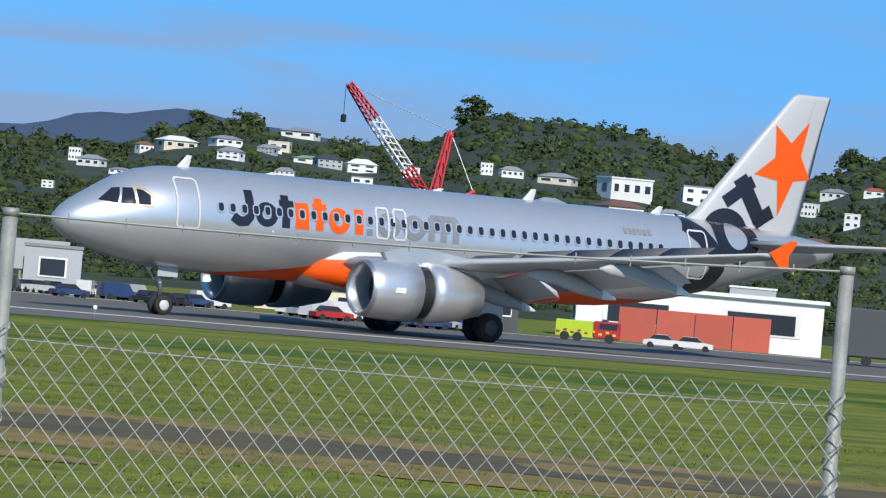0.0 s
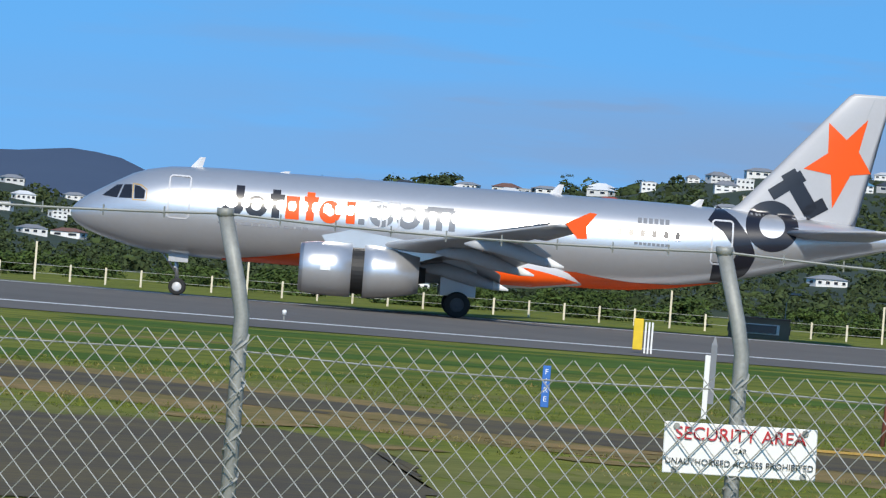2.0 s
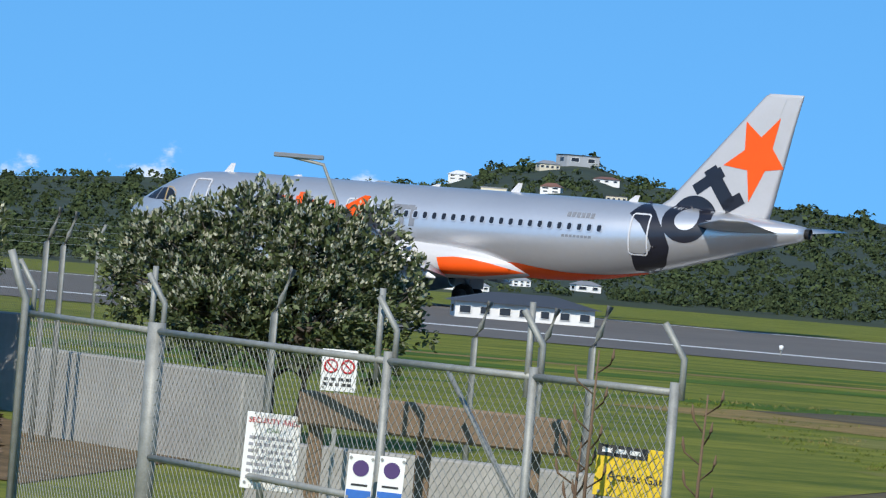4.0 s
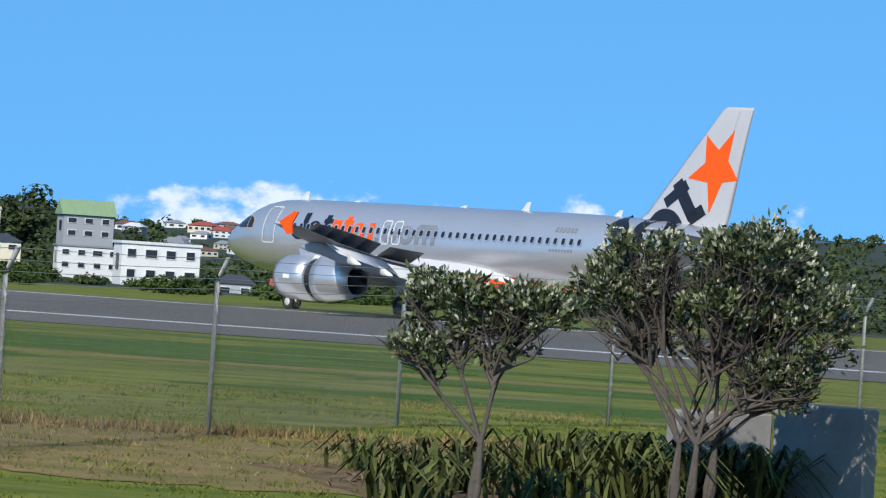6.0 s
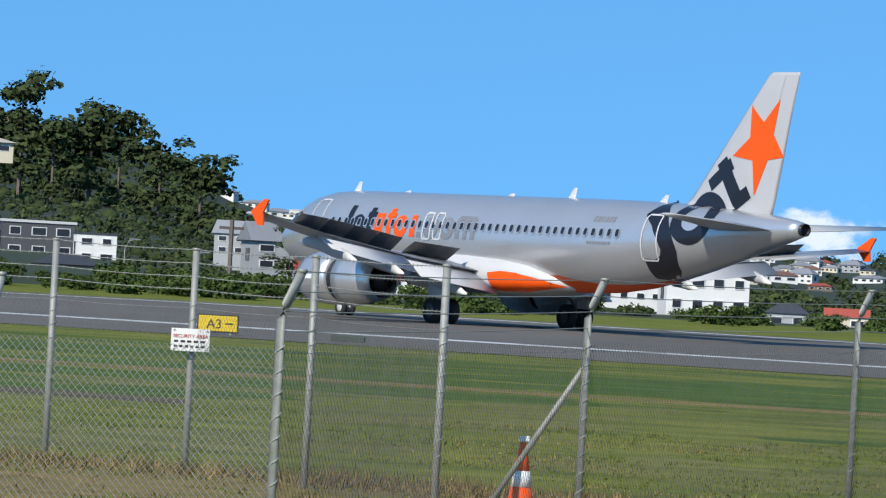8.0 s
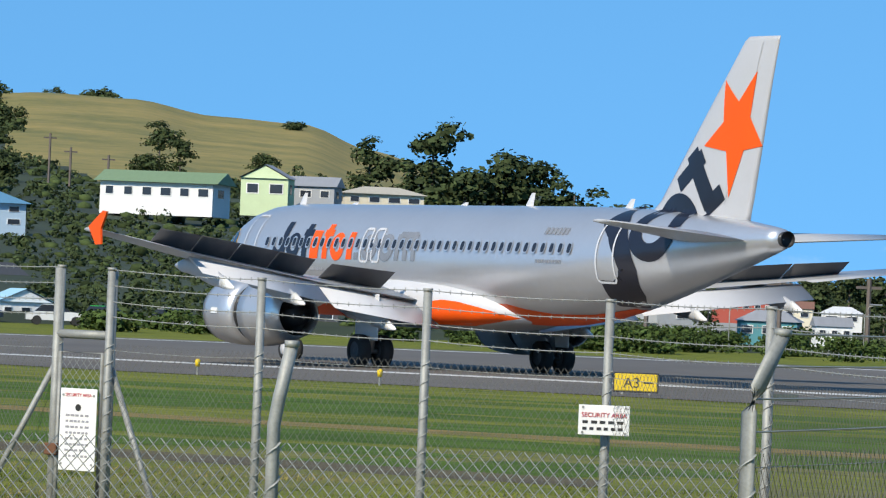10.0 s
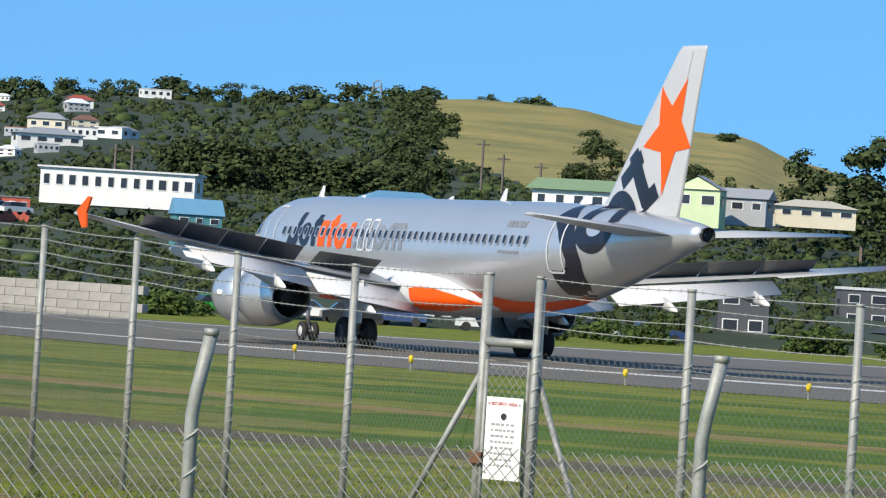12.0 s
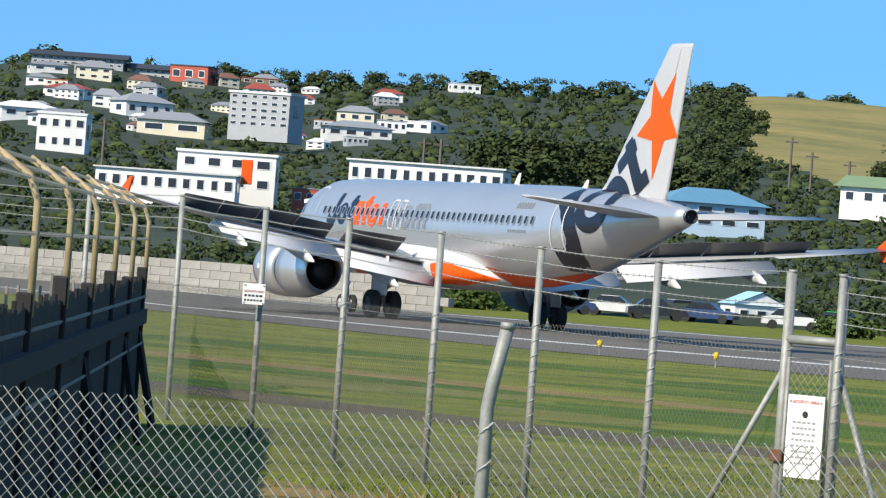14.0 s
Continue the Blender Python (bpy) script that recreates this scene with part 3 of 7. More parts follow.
    part("orange_flash", fill([(19.2, 1.62), (19.0, 2.40), (19.9, 2.50), (20.8, 2.45), (21.7, 2.30), (22.6, 2.10), (23.2, 1.95), (22.3, 1.80), (21.0, 1.62)], fairing_skin), M_ORANGE, fairing, "orange swoosh", True)
    part("orange_flash", fill([(10.35, 2.15), (10.6, 2.45), (11.3, 2.72), (12.2, 2.80), (12.6, 2.50), (12.4, 1.66), (11.4, 1.85)], fairing_skin), M_ORANGE, fairing, "orange swoosh", True)
    # cabin windows
    n = 10
    wv = [(0.115 * math.copysign(abs(math.cos(a)) ** 0.6, math.cos(a)), 0.0, 0.17 * math.copysign(abs(math.sin(a)) ** 0.6, math.sin(a))) for a in [2 * math.pi * k / n for k in range(n)]]
    pane = mesh_of("cabin_window", wv, [tuple(range(n))], M_GLASS)
    rim = mesh_of("window_rim", [(x * 1.45, -0.006, z * 1.35) for x, _, z in wv], [tuple(range(n))], M_SILVER)
    for k in range(41):
        s = 6.35 + 0.527 * k
        p, q = skin(s, 4.42, 0.026), skin(s, 4.58, 0.026)
        win = part("cabin_window", pane, None, fus, at=Matrix.Translation(p) @ pose(0, 0, 0, -math.degrees(math.atan2(q.y - p.y, 0.16)), 0, 0))
        part("window_rim", rim, None, win, "silver rim")
    # flight deck windows
    for outline in ([(1.72, 4.28), (2.35, 4.80), (2.62, 4.84), (2.42, 4.22)], [(2.50, 4.22), (2.70, 4.84), (3.05, 4.86), (3.10, 4.24)], [(3.20, 4.24), (3.17, 4.84), (3.42, 4.80), (3.68, 4.62), (3.66, 4.26)]):
        part("flight_deck_window", fill([(a - 0.3, b - 0.02) for a, b in outline], skin, 0.12), M_GLASS, fus, "dark flight deck window", True)
    part("window_surround", ribbon([(2.84, 4.16), (2.81, 4.88), (3.15, 4.85), (3.46, 4.64), (3.44, 4.16), (2.84, 4.16)], 0.03, skin), M_YLINE, fus, "yellow window surround", True)
    for s0, s1, z0, z1 in ((4.45, 5.40, 3.48, 5.40), (29.0, 29.92, 3.30, 5.28)):
        m = 0.09
        part("door_outline", ribbon([(s0 + m, z0), (s1 - m, z0), (s1, z0 + m), (s1, z1 - m), (s1 - m, z1), (s0 + m, z1), (s0, z1 - m), (s0, z0 + m), (s0 + m, z0)], 0.075, lambda s, z: tail_skin(s, z, 0.034)), M_WHITEP, fus, "white door outline", True)
    for s0 in (13.5, 14.32):
        part("exit_outline", ribbon([(s0 + .08, 3.76), (s0 + .5, 3.76), (s0 + .56, 3.86), (s0 + .56, 4.86), (s0 + .5, 4.96), (s0 + .08, 4.96), (s0, 4.86), (s0, 3.86), (s0 + .08, 3.76)], 0.085, lambda s, z: skin(s, z, 0.026)), M_WHITEP, fus, "white exit outline", True)
    # painted name, as plain shapes: three dark, four orange, four grey
    zb, zt = 3.82, 4.78

    def mark(name, path, w, mat, label, lift=0.018):
        part(name, ribbon(path, w, lambda a, b: skin(a, b, lift)), mat, fus, label, True)
    mark("dark_mark", [(7.66, 5.17), (7.66, zb + .32), (7.5, zb + .12), (7.2, zb + .1), (6.88, zb + .28)], 0.38, M_NAVY, "dark painted hook shape")
    mark("dark_mark", arc(8.42, zb + .46, .36, .34, 0, 360, 18), 0.29, M_NAVY, "dark painted ring")
    mark("dark_mark", [(9.3, 5.1), (9.3, zb)], 0.36, M_NAVY, "dark painted bar")
    mark("dark_mark", [(9.02, zt), (9.68, zt)], 0.24, M_NAVY, "dark painted bar", 0.020)
    mark("orange_mark", [(10.05, zt + .08), (10.05, zb)], 0.62, M_ORANGE, "orange painted block")
    mark("orange_mark", [(10.85, 5.1), (10.85, zb)], 0.36, M_ORANGE, "orange painted bar")
    mark("orange_mark", [(10.55, zt), (11.2, zt)], 0.24, M_ORANGE, "orange painted bar", 0.020)
    mark("orange_mark", arc(11.75, zb + .46, .34, .36, 0, 360, 18), 0.32, M_ORANGE, "orange painted ring")
    mark("orange_mark", [(12.68, zt + .04), (12.68, zb)], 0.40, M_ORANGE, "orange painted block")
    mark("grey_mark", [(13.18, zb + .26), (13.18, zb)], 0.28, M_GREYL, "grey painted dot")
    mark("grey_mark", arc(14.08, zb + .46, .40, .36, 0, 360, 18), 0.30, M_GREYL, "grey painted ring")
    mark("grey_mark", arc(15.28, zb + .46, .40, .36, 0, 360, 18), 0.30, M_GREYL, "grey painted ring")
    for a in (16.1, 16.68, 17.26):
        mark("grey_mark", [(a, zb), (a, zt)], 0.29, M_GREYL, "grey painted bar")
    mark("grey_mark", [(16.1, zt - .02), (17.3, zt - .02)], 0.22, M_GREYL, "grey painted bar", 0.020)
    for k in range(13):
        a = 6.75 + k * 0.32 + (0.1 if k in (3, 9) else 0)
        mark("tagline_bar", [(a, 3.44), (a + 0.22, 3.44)], 0.11, M_TAGLINE, "small grey painted bar")
    for k in range(6):
        mark("registration_bar", [(25.6 + 0.25 * k, 5.0), (25.78 + 0.25 * k, 5.0)], 0.24, M_GREYL, "small dark painted bar")
    for k in range(8):
        mark("type_bar", [(25.5 + 0.2 * k, 3.95), (25.65 + 0.2 * k, 3.95)], 0.12, M_GREYL, "small dark painted bar")
    # fin, its rudder line and its marks
    fin = part("fin", fin_mesh(), M_FINWHITE, top, "white tail fin", True)
    part("rudder_line", ribbon([(34.2, 6.0), (36.0, 11.3)], 0.05, fin_skin), M_WINGGREY, fin, "grey rudder hinge line", True)
    star = [(35.77, 10.37), (35.45, 8.87), (36.08, 7.92), (35.15, 7.78), (34.42, 6.22), (34.25, 7.75), (33.0, 7.93), (34.05, 8.72), (34.0, 10.1), (34.85, 9.38)]
    part("star", fill(star, lambda a, b: fin_skin(a, b, 0.02)), M_ORANGE, fin, "orange five-pointed star", True)
    T = lambda s, z: tail_skin(s, z, 0.020)
    part("dark_mark", ribbon([(32.3, 7.72), (33.5, 5.95)], 0.72, T), M_NAVY, fin, "dark painted bar", True)
    part("dark_mark", ribbon([(31.6, 6.62), (33.0, 7.62)], 0.55, T), M_NAVY, fin, "dark painted bar", True)
    part("dark_mark", ribbon([(33.2, 5.85), (34.1, 6.42)], 0.6, T), M_NAVY, fin, "dark painted bar", True)
    U = lambda s, z: tail_skin(s, z, 0.022)
    part("dark_mark", ribbon(arc(31.7, 5.2, 0.90, 0.86, 0, 360, 28), 0.62, U), M_NAVY, fus, "dark painted ring", True)
    part("dark_mark", ribbon([(29.0, 5.62), (29.75, 5.12), (30.35, 4.35), (30.6, 3.75), (30.35, 3.2), (29.8, 2.92), (29.1, 2.95)], 0.85, lambda s, z: skin(s, z, 0.02)), M_NAVY, fus, "dark painted hook shape", True)
    # tailplanes
    for side in (1, -1):
        part("tailplane", loft([foil((-32.0, side * 0.7, 4.92), (-36.3, side * 0.7, 4.82), 0.10), foil((-35.7, side * 6.2, 5.22), (-37.1, side * 6.2, 5.20), 0.09)]), M_WINGGREY, top, "grey tailplane", True)
    # wings
    for side in (1, -1):
        ribs = [((-11.7, 1.6, 2.55), (-18.3, 1.6, 2.35), 0.14), ((-14.6, 6.4, 3.05), (-18.35, 6.4, 2.95), 0.12), ((-17.9, 12.4, 3.75), (-20.2, 12.4, 3.70), 0.11), ((-20.5, 17.05, 4.35), (-21.9, 17.05, 4.33), 0.11)]
        flip = lambda p: (p[0] - 0.8 * max(0.0, (p[1] - 6.4) / 10.65), p[1] * side, p[2])
        wing = part("wing", loft([foil(flip(a), flip(b), t) for a, b, t in ribs]), M_WINGGREY, top, "light grey swept wing", True)
        for a, b, c, d in (((-17.9, 2.1, 2.3), (-19.6, 2.1, 1.45), (-17.9, 6.3, 2.85), (-19.5, 6.3, 2.05)), ((-18.2, 6.5, 2.9), (-19.5, 6.5, 2.2), (-19.9, 12.6, 3.6), (-21.0, 12.6, 3.05))):
            part("flap", slab(flip(a), flip(b), flip(c), flip(d), 0.11), M_WHITEP, wing, "white lowered flap", True)
        spoil = [((-16.6, 2.9, 2.8), (-17.7, 2.9, 3.4), (-16.9, 5.6, 3.05), (-17.9, 5.6, 3.6)), ((-17.0, 6.3, 3.1), (-17.95, 6.3, 3.72), (-17.75, 8.2, 3.34), (-18.65, 8.2, 3.94)), ((-17.77, 8.24, 3.34), (-18.67, 8.24, 3.94), (-18.5, 10.2, 3.56), (-19.4, 10.2, 4.14)), ((-18.52, 10.24, 3.56), (-19.42, 10.24, 4.14), (-19.3, 12.2, 3.78), (-20.15, 12.2, 4.34)), ((-19.32, 12.24, 3.78), (-20.17, 12.24, 4.34), (-19.95, 14.2, 4.0), (-20.75, 14.2, 4.5))]
        for q in spoil:
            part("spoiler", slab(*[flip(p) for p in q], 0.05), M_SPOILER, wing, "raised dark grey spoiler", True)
        part("aileron", slab(flip((-20.15, 12.7, 3.74)), flip((-20.7, 12.7, 3.68)), flip((-21.5, 16.4, 4.26)), flip((-21.95, 16.4, 4.22)), 0.08), M_WINGGREY, wing, "", True)
        for y, s, z in ((4.1, 17.6, 2.1), (8.3, 18.55, 2.85), (11.7, 19.7, 3.3)):
            ring = []
            for x, r in ((2.0, 0.03), (1.5, 0.16), (0.6, 0.25), (-0.6, 0.25), (-1.6, 0.16), (-2.3, 0.03)):
                drop = -0.24 * max(0, 0.6 - x)
                ring.append([Vector((-s + x, side * y + r * 0.75 * math.cos(w), z + drop + r * 1.3 * math.sin(w))) for w in [2 * math.pi * k / 12 for k in range(12)]])
            fair = part("flap_track_fairing", loft(ring), M_WINGGREY, wing, "", True)
            part("fairing_tip", loft([[v + Vector((-0.05, 0, 0)) + (v - c) * 0.08 for v in r] for r, c in ((ring[4], sum(ring[4], Vector()) / 12), (ring[5], sum(ring[5], Vector()) / 12))]), M_SIGN, fair, "white fairing tip", True)
        tip = [(-20.95, 17.05, 4.45), (-21.95, 17.05, 4.98), (-22.25, 17.05, 4.95), (-21.85, 17.05, 4.38), (-21.9, 17.05, 3.87), (-21.5, 17.05, 3.85)]
        ring = [Vector(flip(p)) for p in tip]
        part("wingtip_fence", loft([ring, [v + Vector((0, 0.07 * side, 0)) for v in ring]]), M_ORANGE, wing, "orange wingtip fence")
        # engine with its reverser open
        ex, ey, ez = -10.7, 5.75 * side, 1.76
        eng = part("engine", lathe([(-0.9, 0.82), (-0.3, 0.86), (0.0, 0.94), (0.06, 1.01), (-0.05, 1.09), (-0.5, 1.16), (-1.3, 1.20), (-2.2, 1.19), (-2.22, 1.0)], ex, ey, ez), M_SILVER, top, "silver engine cowl with open thrust reverser", True)
        part("reverser_grid", lathe([(-2.2, 1.02), (-2.85, 1.02)], ex, ey, ez), M_DARK, eng, "dark reverser opening")
        part("rear_cowl", lathe([(-2.76, 1.0), (-2.76, 1.19), (-3.3, 1.17), (-4.1, 1.06), (-5.2, 0.82), (-5.2, 0.77), (-4.4, 0.84)], ex, ey, ez), M_SILVER, eng, "", True)
        part("inlet_lip", lathe([(-0.02, 0.92), (0.07, 0.97), (0.09, 1.02), (0.05, 1.06), (-0.08, 1.105)], ex, ey, ez), M_METAL, eng, "bare metal inlet lip", True)
        part("fan", lathe([(-0.85, 0.83), (-0.75, 0.27), (-0.45, 0.04)], ex, ey, ez), M_DARK, eng, "dark fan", True)
        part("core_nozzle", lathe([(-4.5, 0.78), (-4.9, 0.46), (-5.5, 0.33), (-5.5, 0.05)], ex, ey, ez), M_DARK, eng, "dark exhaust nozzle", True)
        part("pylon", loft([[Vector((px, ey + k, pz)) for px, pz in ((-11.5, 3.2), (-12.8, 3.55), (-16.2, 3.15), (-17.0, 2.75), (-15.6, 2.25), (-12.0, 2.5))] for k in (-0.16, 0.16)]), M_SILVER, eng, "")
        part("engine_mark", a_box(-12.0, ey + side * 1.15, 1.68, -11.55, ey + side * 1.215, 1.88), M_SIGN, eng, "small white mark")
        # main gear
        gear = part("main_gear", joined(tube([(-17.7, side * 3.55, 2.6), (-17.71, side * 3.8, 0.6)], 0.13, 10), tube([(-17.71, side * 3.35, 0.58), (-17.71, side * 4.25, 0.58)], 0.09, 8), tube([(-17.7, side * 2.2, 2.3), (-17.71, side * 3.72, 1.2)], 0.07, 8)), M_METAL, top, "grey main landing gear leg", True)
        part("gear_door", a_box(-18.5, side * 3.95, 0.95, -16.9, side * 4.0, 2.6, bevel=0.02), M_WHITEP, gear, "white gear door")
        for y in (3.34, 4.26):
            w = part("wheel", wheel_mesh(0.58, 0.42), M_TYRE, gear, "black tyre", True, at=pose(-17.71, side * y, 0.58))
            # the shade beneath the wing is put into this dark hub colour
            part("hub", hub_mesh(0.58, 0.42), M_SPOILER, w, "dark grey wheel hub", True)
    nose = part("nose_gear", joined(tube([(-4.9, 0, 2.1), (-5.07, 0, 0.45)], 0.09, 10), tube([(-5.07, -0.3, 0.39), (-5.07, 0.3, 0.39)], 0.06, 8), tube([(-4.2, 0, 2.0), (-5.03, 0, 0.95)], 0.05, 8)), M_METAL, top, "grey nose gear leg", True)
    part("gear_door", a_box(-5.5, 0.42, 1.5, -4.6, 0.46, 1.95, bevel=0.015), M_WINGGREY, nose, "")
    part("taxi_light", a_box(-4.98, -0.16, 1.22, -4.85, 0.16, 1.36, bevel=0.02), M_WHITEP, nose, "")
    for y in (-0.25, 0.25):
        w = part("wheel", wheel_mesh(0.39, 0.22), M_TYRE, nose, "black tyre", True, at=pose(-5.07, y, 0.39))
        part("hub", hub_mesh(0.39, 0.22), M_WHITEP, w, "pale wheel hub", True)
    for s, h in ((5.5, 0.5), (21.8, 0.5), (28.2, 0.35), (9.4, 0.12), (17.3, 0.15)):
        _, zc, rz, _ = body_at(s)
        zt = zc + rz - 0.04
        part("antenna", loft([[Vector((-s + a, y, zt)) for a, y in ((0.25, 0), (0, 0.05), (-0.3, 0), (0, -0.05))], [Vector((-s + a - 0.3, y, zt + h)) for a, y in ((0.12, 0), (0, 0.025), (-0.12, 0), (0, -0.025))]]), M_WHITEP, fus, "white blade antenna")
    return top


def fin_mesh():
    """The tail fin, with its dorsal root."""
    rings = []
    for z, s0, s1, th in FIN:
        ring = []
        n = 16
        for k in range(n + 1):
            u = k / n
            ring.append(Vector((-(s0 + (s1 - s0) * u), th / 2 * math.sqrt(u) * (1 - u) * 2.6 if 0 < u < 1 else 0.0, z)))
        ring += [Vector((v.x, -v.y, v.z)) for v in ring[-2:0:-1]]
        rings.append(ring)
    return loft(rings)


plane = build_airliner()


# ---- houses and buildings ----
WALLS = {"white": (0.74, 0.74, 0.72), "cream": (0.66, 0.60, 0.46), "grey": (0.36, 0.38, 0.40), "brown": (0.22, 0.15, 0.10), "red": (0.45, 0.09, 0.06), "blue": (0.42, 0.55, 0.66), "teal": (0.06, 0.22, 0.25), "green": (0.55, 0.66, 0.40), "dark": (0.07, 0.075, 0.085), "yellow": (0.80, 0.52, 0.05)}
ROOFS = {"white": (0.68, 0.69, 0.70), "grey": (0.26, 0.27, 0.29), "green": (0.22, 0.32, 0.17), "red": (0.38, 0.08, 0.05), "brown": (0.20, 0.10, 0.07), "blue": (0.10, 0.25, 0.38), "dark": (0.05, 0.055, 0.065), "cream": (0.55, 0.50, 0.40), "sky": (0.35, 0.60, 0.75), "pink": (0.55, 0.12, 0.16)}
WALL_MAT = {k: material("wall_" + k, v, 0.75, scale=0.6, second=tuple(c * 0.86 for c in v), per_object=0.10) for k, v in WALLS.items()}
ROOF_MAT = {k: material("roof_" + k, v, 0.6, scale=0.8, second=tuple(c * 0.8 for c in v), per_object=0.14, stretch=(6, 1, 1)) for k, v in ROOFS.items()}
M_PANE = material("dark_pane", (0.03, 0.035, 0.045), 0.15, scale=1)


def house(at, wide, tall, deep, shape, wall, roof, label, category="house", storeys=1, bays=3, name="house", group=""):
    """A house in parts; local -y looks to the road, the base at z = 0."""
    top = empty(name, at, label, category, group)
    eave = tall * (1.0 if shape == "flat" else 0.62)
    w, d = wide / 2, deep / 2
    part("wall", a_box(-w, -d, -tall * 0.4, w, d, eave), WALL_MAT[wall], top)
    o = 0.05 * wide if shape != "flat" else 0.02 * wide
    if shape == "hip":
        r = w * 0.45
        v = [(-w - o, -d - o, eave), (w + o, -d - o, eave), (w + o, d + o, eave), (-w - o, d + o, eave), (-r, 0, tall), (r, 0, tall)]
        f = [(0, 1, 5, 4), (1, 2, 5), (2, 3, 4, 5), (3, 0, 4), (3, 2, 1, 0)]
    elif shape == "gable":
        v = [(-w - o, -d - o, eave), (w + o, -d - o, eave), (w + o, d + o, eave), (-w - o, d + o, eave), (-w - o, 0, tall), (w + o, 0, tall)]
        f = [(0, 1, 5, 4), (1, 2, 5), (2, 3, 4, 5), (3, 0, 4), (3, 2, 1, 0)]
    elif shape == "front":
        v = [(-w - o, -d - o, eave), (w + o, -d - o, eave), (w + o, d + o, eave), (-w - o, d + o, eave), (0, -d - o, tall), (0, d + o, tall)]
        f = [(0, 1, 4), (1, 2, 5, 4), (2, 3, 5), (3, 0, 4, 5), (3, 2, 1, 0)]
    else:
        t = tall * 0.07
        v = [(-w - o, -d - o, eave), (w + o, -d - o, eave), (w + o, d + o, eave), (-w - o, d + o, eave)]
        v += [(x, y, z + t) for x, y, z in v]
        f = [(3, 2, 1, 0), (4, 5, 6, 7), (0, 1, 5, 4), (1, 2, 6, 5), (2, 3, 7, 6), (3, 0, 4, 7)]
    if shape == "front":
        part("gable_wall", ([(-w, -d - 0.02, eave), (w, -d - 0.02, eave), (0, -d - 0.02, tall * 0.96), (-w, -d + 0.1, eave), (w, -d + 0.1, eave), (0, -d + 0.1, tall * 0.96)], [(0, 1, 2), (5, 4, 3), (0, 2, 5, 3), (1, 4, 5, 2)]), WALL_MAT[wall], top)
        f = f[1:]
    part("roof", (v, f), ROOF_MAT[roof], top)
    h = eave / storeys
    for s in range(storeys):
        for b in range(bays):
            x = -w + wide * (b + 0.5) / bays
            ww, z0, z1 = wide / bays * random.uniform(0.22, 0.34), h * (s + 0.32), h * (s + 0.78)
            win = part("window", a_box(x - ww, -d - 0.05, z0, x + ww, -d + 0.02, z1), WALL_MAT["white"], top)
            part("pane", a_box(x - ww * 0.86, -d - 0.07, z0 + h * 0.04, x + ww * 0.86, -d - 0.052, z1 - h * 0.04), M_PANE, win)
    for sx in (-1, 1):
        part("window", a_box(sx * w - 0.05, -d * 0.4, eave * 0.35, sx * w + 0.05, d * 0.2, eave * 0.75), M_PANE, top)
    return top


def facing(turn, dist, z=0.0, extra=0.0):
    p = polar(turn, dist)
    return pose(p.x, p.y, z, 0, 0, turn + extra)


